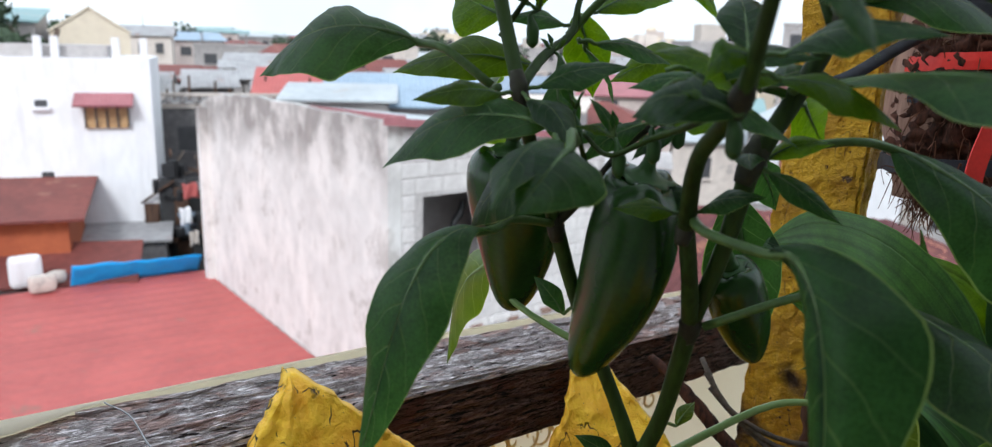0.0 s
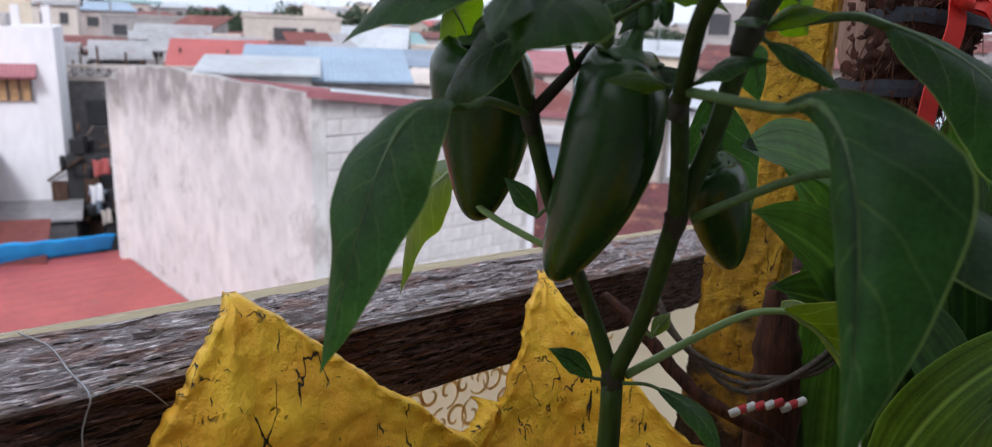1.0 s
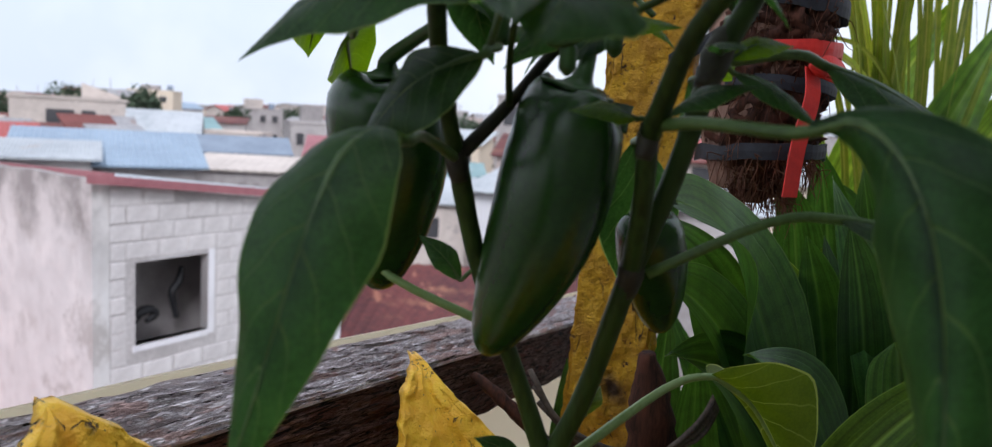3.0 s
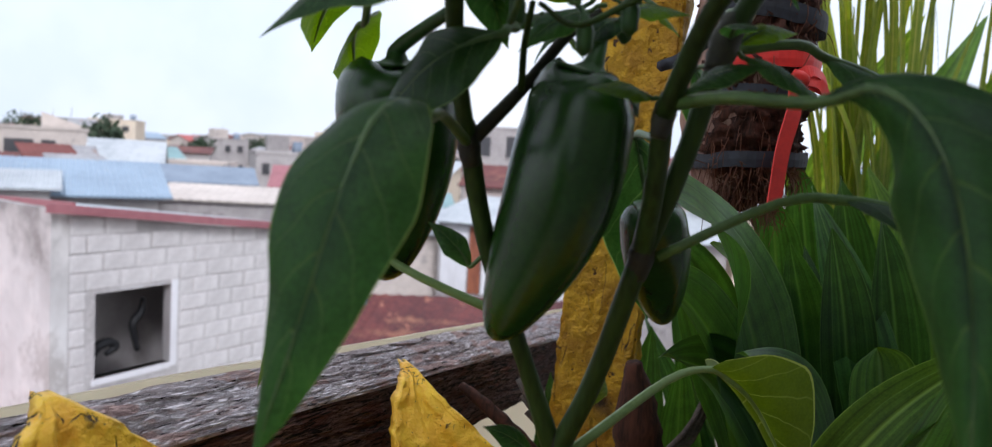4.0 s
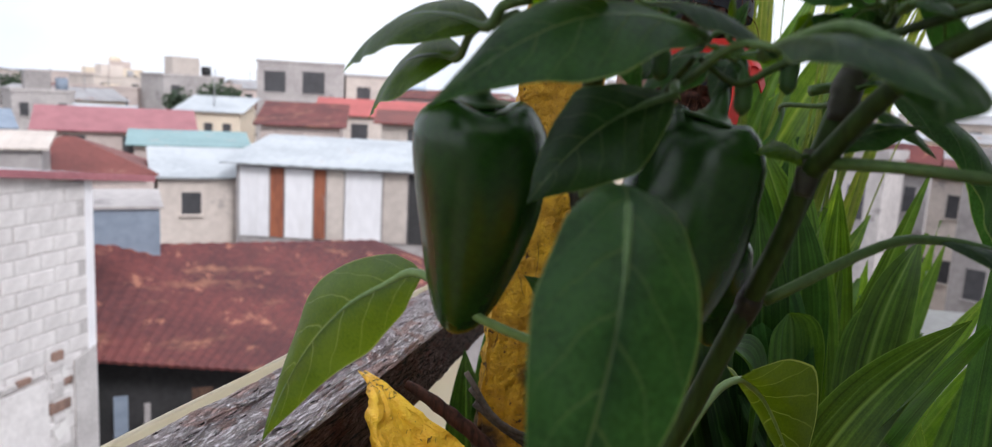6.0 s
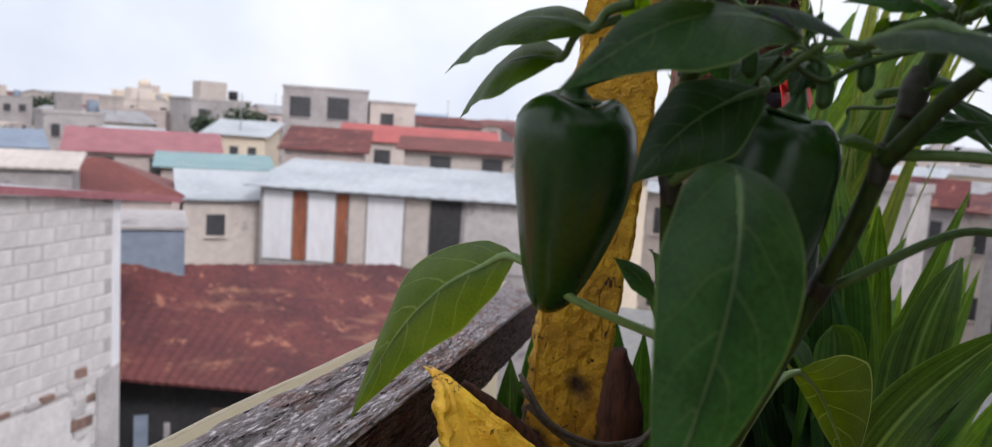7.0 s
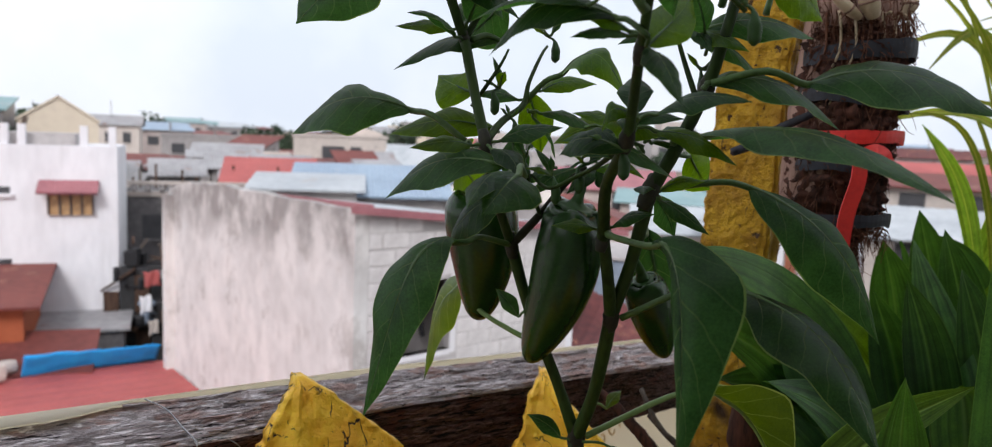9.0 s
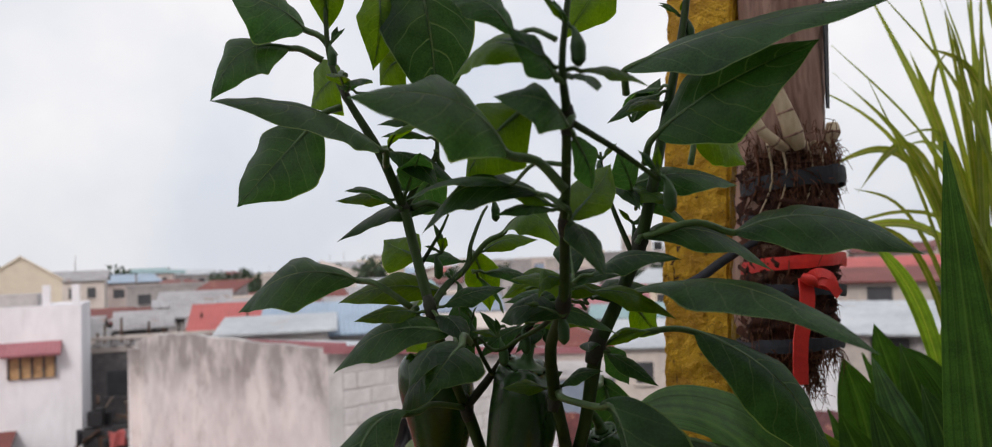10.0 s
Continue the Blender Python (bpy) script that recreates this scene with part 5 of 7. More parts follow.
leaf((0.126, 0.300, 1.215), (0.128, 0.300, 1.218), (0.197, 0.310, 1.199), 0.032, (0, -0.5, 0.85), 0.01, 45, 0.25)
leaf((0.115, 0.306, 1.190), (0.120, 0.292, 1.192), (0.171, 0.177, 1.174), 0.044, (0.1, -0.45, 0.85), 0.012, 46, 0.25)
leaf((0.128, 0.310, 1.235), (0.124, 0.310, 1.242), (0.185, 0.320, 1.243), 0.028, (0, -0.6, 0.8), 0.01, 47, 0.25)
leaf((0.168, 0.340, 1.257), (0.171, 0.350, 1.277), (0.207, 0.360, 1.258), 0.034, (0.1, -0.85, 0.4), 0.006, 48, 0.25)
leaf((0.122, 0.330, 1.185), (0.136, 0.350, 1.184), (0.155, 0.370, 1.165), 0.024, (0, -0.95, 0.2), 0.002, 49, 0.25)
leaf((0.110, 0.315, 1.166), (0.117, 0.340, 1.162), (0.134, 0.360, 1.139), 0.016, (0, -0.95, 0.2), 0.002, 50, 0.25)
leaf((0.129, 0.310, 1.232), (0.125, 0.300, 1.241), (0.116, 0.290, 1.258), 0.018, (0, -0.9, 0.3), 0.002, 51, 0.25)
leaf((0.130, 0.330, 1.286), (0.135, 0.330, 1.279), (0.154, 0.340, 1.304), 0.013, (0, -0.7, 0.7), 0.004, 52, 0.25)
leaf((0.130, 0.330, 1.286), (0.135, 0.330, 1.286), (0.149, 0.340, 1.295), 0.010, (0, -0.7, 0.7), 0.003, 53, 0.25)
leaf((0.078, 0.210, 1.226), (0.079, 0.215, 1.223), (0.101, 0.240, 1.246), 0.018, (0, -0.9, 0.3), 0.003, 54, 0.25)
leaf((0.076, 0.190, 1.252), (0.078, 0.195, 1.250), (0.089, 0.220, 1.234), 0.013, (0, -0.95, 0.2), 0.003, 55, 0.25)
leaf((0.033, 0.355, 1.271), (0.036, 0.360, 1.261), (0.014, 0.380, 1.241), 0.033, (0, -0.9, 0.4), 0.003, 56, 0.25)
leaf((0.035, 0.360, 1.319), (0.018, 0.360, 1.323), (0.003, 0.370, 1.310), 0.031, (0, -0.9, 0.4), 0.004, 57, 0.25)
leaf((0.020, 0.355, 1.186), (0.013, 0.365, 1.178), (0.006, 0.439, 1.165), 0.034, (-0.5, -0.3, 0.8), 0.01, 58, 0.25)
leaf((0.020, 0.360, 1.182), (0.014, 0.380, 1.170), (0.030, 0.465, 1.148), 0.030, (-0.7, -0.25, 0.6), 0.008, 59, 0.25)
leaf((0.055, 0.362, 1.096), (0.050, 0.364, 1.091), (0.037, 0.372, 1.105), 0.010, (-0.2, -0.9, 0.3), 0.002, 60, 0.25)
leaf((0.089, 0.353, 1.045), (0.103, 0.368, 1.038), (0.113, 0.376, 1.046), 0.008, (-0.4, -0.8, 0.4), 0.003, 61, 0.25, PALE_LEAF, "small pale leaf against the stem")

leaf((0.040, 0.318, 1.165), (0.038, 0.291, 1.173), (0.018, 0.243, 1.161), 0.021, (-0.3, -0.4, 0.85), 0.006, 62, 0.35)

# smaller leaves crowding the forks
rnd = random.Random(77)
for i, (p, count, size) in enumerate(((NC, 4, 0.030), ((0.050, 0.360, 1.207), 4, 0.030), (NM2, 2, 0.022), ((0.080, 0.338, 1.178), 3, 0.022), ((0.092, 0.342, 1.176), 2, 0.020), (NU, 3, 0.024), ((0.066, 0.352, 1.176), 2, 0.020),
                                      (NT, 4, 0.034), ((-0.014, 0.350, 1.300), 3, 0.036), ((0.033, 0.358, 1.280), 3, 0.032), ((0.078, 0.220, 1.222), 3, 0.026), ((0.075, 0.188, 1.268), 3, 0.026),
                                      ((0.100, 0.300, 1.186), 4, 0.038), ((0.090, 0.272, 1.196), 3, 0.036), ((0.072, 0.300, 1.190), 2, 0.034), ((0.117, 0.315, 1.246), 4, 0.030), ((0.149, 0.310, 1.288), 3, 0.034), ((0.003, 0.345, 1.269), 3, 0.034))):
    for k in range(count):
        a = rnd.uniform(0, 6.28)
        d = Vector((math.cos(a), math.sin(a) * 0.6 - 0.1, rnd.uniform(-0.5, 0.45))).normalized()
        q = Vector(p) + Vector((0, 0, rnd.uniform(-0.004, 0.006)))
        long = size * rnd.uniform(0.8, 1.25)
        leaf(q, q + d * long * 0.22, q + d * long * 1.2 + Vector((0, 0, -long * 0.15)), long * rnd.uniform(0.40, 0.52), (rnd.uniform(-0.3, 0.3), -0.55, 0.8), long * 0.12, 200 + i * 9 + k, 0.3)

# young leaves and buds at the forks
rnd = random.Random(21)
for p in ((0.115, 0.318, 1.258), (0.033, 0.360, 1.290), (0.062, 0.380, 1.246), (0.112, 0.212, 1.238), (0.076, 0.185, 1.285), (-0.022, 0.356, 1.330), (0.075, 0.312, 1.178), (0.060, 0.318, 1.172),
          (0.080, 0.255, 1.188), (0.040, 0.348, 1.200), (0.160, 0.318, 1.330), (0.128, 0.312, 1.225), (0.048, 0.335, 1.180), (0.082, 0.338, 1.180), (0.034, 0.350, 1.215)):
    for k in range(3):
        d = Vector((rnd.uniform(-1, 1), rnd.uniform(-0.8, 0.3), rnd.uniform(0.1, 1))).normalized()
        q = Vector(p)
        size = rnd.uniform(0.007, 0.017)
        leaf(q, q + d * 0.002, q + d * size, size * 0.36, (rnd.uniform(-0.4, 0.4), -0.6, 0.6), size * 0.1, 100 + k + int(p[0] * 900), 0.3)
    if rnd.random() < 0.8:
        q = Vector(p) + Vector((rnd.uniform(-0.004, 0.004), -0.002, -0.002))
        under(part("flower_bud", tube("bud", [Vector(p), q, q + Vector((0.001, 0, -0.005)), q + Vector((0.001, 0, -0.010)), q + Vector((0.001, 0, -0.012))], [0.0006, 0.0008, 0.0026, 0.0024, 0.0006], CALYX, sides=8)), plant)


def pepper(top, tip, r, seed, stalk_from, squat=1.0, bow=(0, 0, 0), blunt=0.0):
    """A blunt pepper hanging from top to tip: lobed shoulders, tapering to a rounded end, with its calyx and stalk."""
    top, tip, bow = Vector(top), Vector(tip), Vector(bow)
    axis = tip - top
    length = axis.length
    d = axis.normalized()
    sx = d.cross(Vector((0, 1, 0))).normalized()
    sy = d.cross(sx)
    rn = random.Random(seed)
    ph = rn.uniform(0, 6)
    prof = [(0.035, 0.08), (0.020, 0.28), (0.004, 0.46), (0.006, 0.60), (0.022, 0.74), (0.050, 0.86), (0.090, 0.95), (0.14, 0.985), (0.2, 1.0), (0.26, 0.995), (0.33, 0.97), (0.40, 0.935), (0.47, 0.89), (0.54, 0.835), (0.61, 0.775), (0.68, 0.71), (0.74, 0.645), (0.80, 0.575), (0.85, 0.51), (0.90, 0.43), (0.935, 0.36), (0.965, 0.275), (0.985, 0.185), (0.996, 0.10), (1.0, 0.03)]
    prof = [(h, q + blunt * math.sin(max(0.0, h - 0.2) / 0.8 * math.pi) ** 0.8 if h > 0.2 else q) for h, q in prof]
    n = 56
    verts, faces = [], []
    for i, (h, q) in enumerate(prof):
        c = top + axis * h + bow * math.sin(max(0, min(1, h)) * math.pi)
        for k in range(n):
            a = 2 * math.pi * k / n
            lobe = 1 + 0.030 * math.cos(3 * a + ph) * (1 - 0.6 * max(0, h)) + 0.007 * math.cos(7 * a + 2 * ph) * max(0.0, 1 - 2.2 * h) + 0.03 * noise.noise(Vector((math.cos(a) * 1.5, math.sin(a) * 1.5, h * 3 + seed)))
            dip = -d * 0.16 * r * (0.5 + 0.5 * math.cos(3 * a + ph)) * max(0.0, 1 - abs(q - 0.62) / 0.4) * (1 if h < 0.12 else 0)
            verts.append(c + dip + r * q * lobe * (math.cos(a) * sx * squat + math.sin(a) * sy))
        if i:
            o = (i - 1) * n
            faces += [(o + k, o + (k + 1) % n, o + n + (k + 1) % n, o + n + k) for k in range(n)]
    faces += [tuple(range(n))[::-1], tuple(range(len(verts) - n, len(verts)))]
    body = under(part("pepper", mesh("pepper", verts, faces, FRUIT, smooth=True), None, "glossy dark green unripe pepper"), plant)
    cv, cf = [], []
    for i, (h, q) in enumerate(((-0.060, 0.13), (-0.034, 0.17), (-0.014, 0.27), (-0.008, 0.40), (-0.004, 0.54), (0.004, 0.53), (0.012, 0.30))):
        for k in range(30):
            a = 2 * math.pi * k / 30
            scallop = 1 + (0.14 * math.cos(6 * a) if q > 0.45 else 0)
            cv.append(top + axis * h - d * 0.0006 + r * q * scallop * (math.cos(a) * sx + math.sin(a) * sy))
        if i:
            o = (i - 1) * 30
            cf += [(o + k, o + (k + 1) % 30, o + 30 + (k + 1) % 30, o + 30 + k) for k in range(30)]
    s = Vector(stalk_from)
    c = top - d * 0.001
    tv, tf = tube_data([s, s.lerp(c, 0.5) - d * 0.003, c - d * 0.005, c], [0.0020, 0.0023, 0.0028, 0.0042], 10, 5)
    o = len(cv)
    cv += tv
    cf += [tuple(k + o for k in f) for f in tf]
    cal = part("calyx", mesh("calyx", cv, cf, CALYX, smooth=True), body, "pale green calyx and stalk")
    return body


pepper((0.0745, 0.335, 1.155), (0.056, 0.353, 1.0685), 0.0210, 3, (0.080, 0.338, 1.172), 0.80, bow=(0.0045, 0, 0), blunt=0.14)
pepper((0.027, 0.3865, 1.157), (0.029, 0.396, 1.081), 0.0215, 5, (0.034, 0.352, 1.172), 1.0, bow=(0.0025, -0.001, 0))
pepper((0.118, 0.360, 1.114), (0.137, 0.375, 1.067), 0.0125, 7, (0.108, 0.345, 1.130), blunt=0.10)

# ---- strap-leaved plants and grass ----


def blade_mesh(root, tip, w, bow, seed, material, keel=0.25, face=None, widest=0.35, name="leaf"):
    """A long strap leaf from root to tip, bowed upwards, keeled along its middle."""
    root, tip, bow = Vector(root), Vector(tip), Vector(bow)
    n, m = 26, 4
    pts = [root.lerp(tip, i / n) + bow * math.sin(i / n * math.pi) * (1 - 0.25 * i / n) for i in range(n + 1)]
    verts, uvs, faces = [], [], []
    face = Vector(face or (-0.3, -0.9, 0.3))
    for i, p in enumerate(pts):
        v = i / n
        d = (pts[min(i + 1, n)] - pts[max(i - 1, 0)]).normalized()
        side = d.cross(face).normalized()
        nrm = side.cross(d)
        half = 0.5 * w * (min(1, 0.35 + v / widest * 0.65) if v < widest else max(0.01, 1 - ((v - widest) / (1 - widest)) ** 2.0))
        for j in range(m + 1):
            u = -1 + 2 * j / m
            verts.append(p + side * half * u + nrm * (-keel * half * (1 - abs(u)) + 0.06 * w * math.sin(v * 9 + seed) * u))
            uvs.append((0.5 + 0.5 * u, v))
        if i:
            o = (i - 1) * (m + 1)
            faces += [(o + j, o + j + 1, o + m + 2 + j, o + m + 1 + j) for j in range(m)]
    return mesh(name, verts, faces, material, uvs=uvs, smooth=True)


lily = thing("strap_leaf_plant", "lush strap-leaved plant with arching green leaves beside the post", "plant", (0.45, 0.60, 0.45))
# mostly the darkest copy, painting in the shade beside and behind the post
broad = (((0.40, 0.56, 0.86), (0.140, 0.385, 1.119), 0.064, (-0.03, -0.02, 0.10), SHADED_STRAP), ((0.42, 0.58, 0.82), (0.170, 0.435, 1.078), 0.060, (-0.03, -0.02, 0.08), SHADED_STRAP),
         ((0.44, 0.57, 0.80), (0.195, 0.455, 1.030), 0.060, (-0.03, -0.02, 0.08), SHADED_STRAP), ((0.40, 0.60, 0.84), (0.205, 0.500, 1.100), 0.055, (-0.02, -0.02, 0.07), SHADED_STRAP),
         ((0.46, 0.60, 0.85), (0.255, 0.500, 1.085), 0.052, (-0.02, -0.02, 0.07), MID_STRAP), ((0.36, 0.74, 0.72), (0.330, 0.720, 0.985), 0.050, (-0.015, 0.0, 0.02), SHADED_STRAP), ((0.34, 0.73, 0.70), (0.300, 0.735, 0.960), 0.050, (-0.01, 0.0, 0.02), SHADED_STRAP),
         ((0.38, 0.72, 0.72), (0.355, 0.700, 0.985), 0.050, (-0.01, 0.0, 0.02), SHADED_STRAP), ((0.44, 0.64, 0.84), (0.300, 0.600, 1.060), 0.050, (-0.02, -0.02, 0.05), SHADED_STRAP), ((0.42, 0.54, 0.84), (0.215, 0.42, 1.04), 0.045, (-0.02, -0.03, 0.06), SHADED_STRAP),
         ((0.40, 0.50, 0.84), (0.26, 0.33, 0.98), 0.045, (0, -0.03, 0.07), SHADED_STRAP), ((0.36, 0.47, 0.84), (0.245, 0.315, 1.075), 0.040, (-0.02, -0.02, 0.03), SHADED_STRAP),
         ((0.34, 0.80, 0.62), (0.275, 0.735, 0.935), 0.060, (0, 0, 0.02), SHADED_STRAP), ((0.37, 0.78, 0.62), (0.330, 0.715, 0.950), 0.060, (0, 0, 0.02), SHADED_STRAP),
         ((0.35, 0.70, 0.60), (0.300, 0.640, 0.955), 0.060, (0, 0, 0.02), SHADED_STRAP), ((0.39, 0.68, 0.60), (0.345, 0.640, 0.985), 0.060, (0, 0, 0.02), SHADED_STRAP),
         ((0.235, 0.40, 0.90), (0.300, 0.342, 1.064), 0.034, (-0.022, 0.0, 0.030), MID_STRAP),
         ((0.335, 0.335, 0.80), (0.302, 0.326, 1.264), 0.046, (0.0, 0.0, 0.0), SHADED_STRAP))
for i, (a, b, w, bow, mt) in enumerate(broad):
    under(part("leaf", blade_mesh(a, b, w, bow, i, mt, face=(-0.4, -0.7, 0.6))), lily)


def arched(root, mid, tip):
    """The bow that takes a blade from root to tip past mid, six tenths along it."""
    return (Vector(mid) - Vector(root).lerp(Vector(tip), 0.6)) / (math.sin(0.6 * math.pi) * 0.85)


for i, (mid, tip, w, mt) in enumerate((((0.667, 0.768, 1.024), (0.868, 0.797, 1.334), 0.078, MID_STRAP), ((0.708, 0.782, 1.010), (0.999, 0.756, 1.396), 0.064, STRAP),
                                       ((0.805, 0.796, 1.024), (1.097, 0.761, 1.399), 0.058, MID_STRAP), ((0.681, 0.851, 1.093), (0.856, 0.871, 1.347), 0.060, STRAP),
                                       ((0.402, 0.50, 0.98), (0.392, 0.565, 1.120), 0.044, SHADED_STRAP), ((0.395, 0.53, 0.97), (0.403, 0.578, 1.075), 0.032, SHADED_STRAP),
                                       ((0.475, 0.53, 1.00), (0.497, 0.575, 1.140), 0.040, MID_STRAP), ((0.43, 0.45, 0.98), (0.487, 0.455, 1.070), 0.048, MID_STRAP),
                                       ((0.47, 0.48, 0.95), (0.501, 0.486, 1.020), 0.044, MID_STRAP), ((0.500, 0.54, 0.99), (0.488, 0.604, 1.140), 0.050, MID_STRAP),
                                       ((0.888, 0.809, 1.010), (1.066, 0.836, 1.319), 0.068, MID_STRAP), ((0.600, 0.806, 1.119), (0.549, 0.832, 1.226), 0.020, STRAP), ((0.509, 0.648, 1.047), (0.467, 0.665, 1.114), 0.044, SHADED_STRAP), ((0.405, 0.493, 0.975), (0.400, 0.500, 1.015), 0.050, MID_STRAP), ((0.415, 0.610, 1.02), (0.388, 0.603, 1.113), 0.046, SHADED_STRAP), ((0.460, 0.625, 1.03), (0.428, 0.620, 1.140), 0.044, SHADED_STRAP),
                                       ((0.450, 0.565, 1.02), (0.415, 0.561, 1.129), 0.042, SHADED_STRAP), ((0.430, 0.505, 1.00), (0.394, 0.503, 1.105), 0.040, SHADED_STRAP), ((0.390, 0.512, 1.00), (0.355, 0.506, 1.095), 0.040, SHADED_STRAP), ((0.375, 0.532, 0.99), (0.341, 0.527, 1.082), 0.040, SHADED_STRAP), ((0.40, 0.54, 0.94), (0.403, 0.594, 1.010), 0.044, MID_STRAP))):
    root = (mid[0] + 0.05, mid[1] + 0.02, 0.60)
    under(part("leaf", blade_mesh(root, tip, w, arched(root, mid, tip), 80 + i, mt, face=(-0.45, -0.85, 0.25), widest=0.62)), lily)
rnd = random.Random(12)
for i in range(56):
    root = Vector((0.50 + rnd.uniform(-0.10, 0.12), 0.60 + rnd.uniform(-0.07, 0.08), 0.60))
    lean = radians(rnd.triangular(-30, 40, 0))
    long = rnd.uniform(0.36, 0.50)
    tip = root + Vector((math.sin(lean) * long, rnd.uniform(-0.06, 0.05), math.cos(lean) * long))
    # leaves towards the post get the darkest copy, as painted shade
    mt = rnd.choice((MID_STRAP, MID_STRAP, MID_STRAP, STRAP, SHADED_STRAP)) if lean > radians(-14) and tip.x > 0.40 else SHADED_STRAP
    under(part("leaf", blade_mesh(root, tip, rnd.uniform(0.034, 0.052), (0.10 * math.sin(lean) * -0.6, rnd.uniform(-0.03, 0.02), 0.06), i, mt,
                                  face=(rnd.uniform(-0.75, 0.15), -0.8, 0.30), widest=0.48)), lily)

pandan = thing("pandan_clump", "tall clump of long yellow-green tapering leaves", "plant", (0.72, 0.66, 0.4))
for i in range(46):
    root = Vector((rnd.uniform(0.53, 0.96), rnd.uniform(0.56, 0.84), 0.45))
    lean = radians(rnd.triangular(-28, 52, 12))
    long = rnd.uniform(0.50, 0.70) if root.y - 0.189 > 0.5 * (root.x + 0.098) else rnd.uniform(0.42, 0.62)
    tip = root + Vector((math.sin(lean) * long, rnd.uniform(-0.12, 0.14), math.cos(lean) * long))
    # the clump's near side takes darker copies, shade put into colour
    under(part("leaf", blade_mesh(root, tip, rnd.uniform(0.040, 0.062), (-0.06 * math.sin(lean), rnd.uniform(-0.04, 0.02), 0.04), i, rnd.choice((STRAP, MID_STRAP, MID_STRAP, MID_STRAP) if root.x > 0.70 else (MID_STRAP, SHADED_STRAP, SHADED_STRAP)),
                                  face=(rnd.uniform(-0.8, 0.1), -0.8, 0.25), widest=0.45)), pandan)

grass = thing("lemongrass_clump", "tall lemongrass clump with thin arching yellow-green blades", "grass", (0.70, 0.80, 0.4))
for i in range(42):
    root = (0.73 + rnd.uniform(-0.10, 0.12), 0.80 + rnd.uniform(-0.06, 0.06), 0.45)
    tip = (rnd.uniform(0.60, 1.12), root[1] + rnd.uniform(-0.12, 0.12), rnd.uniform(1.22, 1.66))
    under(part("blade", blade_mesh(root, tip, rnd.uniform(0.010, 0.022), (rnd.uniform(-0.02, 0.06), 0, rnd.uniform(0.06, 0.22)), i, GRASS, face=(rnd.uniform(-0.5, 0.5), -0.9, 0.1), widest=0.3, name="blade")), grass)
for i in range(22):
    # thin blades fanning out towards the post, the outer ones drooping
    f = i / 21
    root = Vector((0.70 + rnd.uniform(-0.05, 0.05), 0.80 + rnd.uniform(-0.05, 0.05), 0.45))
    mid = Vector((0.575 + 0.09 * f + rnd.uniform(-0.03, 0.03), 0.77 + rnd.uniform(-0.03, 0.03), 1.26 + 0.06 * f + rnd.uniform(-0.10, 0.06)))
    tip = Vector((0.41 + 0.24 * f + rnd.uniform(-0.05, 0.05), 0.75 + rnd.uniform(-0.05, 0.05), 1.27 + 0.26 * f + rnd.uniform(-0.11, 0.09)))
    under(part("blade", blade_mesh(root, tip, rnd.uniform(0.006, 0.017), arched(root, mid, tip), 60 + i, GRASS, face=(rnd.uniform(-0.5, 0.5), -0.9, 0.1), widest=0.3, name="blade")), grass)

# ---- the block house next door ----
BC = Vector((-1.21, 9.10, 0))
BU, BV = Vector((0.776, 0.631, 0)), Vector((-0.631, 0.776, 0))


def on_block_wall(s, y, z):
    return BC + BU * s + BV * y + Vector((0, 0, z))


def prism(polys, y0, y1, place):
    """Flat outlines in (s, z), given thickness from y0 to y1."""
    verts, faces = [], []
    for poly in polys:
        o, k = len(verts), len(poly)
        verts += [place(s, y0, z) for s, z in poly] + [place(s, y1, z) for s, z in poly]
        faces += [tuple(range(o, o + k)), tuple(range(o + k, o + 2 * k))[::-1]]
        faces += [(o + i, o + k + i, o + k + (i + 1) % k, o + (i + 1) % k) for i in range(k)]
    return verts, faces


def roof_at(s, y, z):
    return on_block_wall(s, y, z - 0.027 * max(0, y))


def fascia(s):
    return 0.30 - 0.107 * s


block_house = thing("block_house", "unfinished house of bare white concrete blocks with pink roof flashing", "house", (BC.x, BC.y, -6.5))
W0, W1, WB, WT, END = 0.49, 1.46, -1.60, -0.65, 3.82
v, f = prism([[(0, -6.5), (END, -6.5), (END, WB), (0, WB)], [(0, WB), (W0, WB), (W0, WT), (0, WT)], [(W1, WB), (END, WB), (END, WT), (W1, WT)],
              [(0, WT), (END, WT), (END, fascia(END) - 0.09), (0, fascia(0) - 0.05)]], 0.0, 0.13, on_block_wall)
front = under(part("wall", mesh("wall", v, f, MORTAR), None, "front wall of bare concrete blocks"), block_house)
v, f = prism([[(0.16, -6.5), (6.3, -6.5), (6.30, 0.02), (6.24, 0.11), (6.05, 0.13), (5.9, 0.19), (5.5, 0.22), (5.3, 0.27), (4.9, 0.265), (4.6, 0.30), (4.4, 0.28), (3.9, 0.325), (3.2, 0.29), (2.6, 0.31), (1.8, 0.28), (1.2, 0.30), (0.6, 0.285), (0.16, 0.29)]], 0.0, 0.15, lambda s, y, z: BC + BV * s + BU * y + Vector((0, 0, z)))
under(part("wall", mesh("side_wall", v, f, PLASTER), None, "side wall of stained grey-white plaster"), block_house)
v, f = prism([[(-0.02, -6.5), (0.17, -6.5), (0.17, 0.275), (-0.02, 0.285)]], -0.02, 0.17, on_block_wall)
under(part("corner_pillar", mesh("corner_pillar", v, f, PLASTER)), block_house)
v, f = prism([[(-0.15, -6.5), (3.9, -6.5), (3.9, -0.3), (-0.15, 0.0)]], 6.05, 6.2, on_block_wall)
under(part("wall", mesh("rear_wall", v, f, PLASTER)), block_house)
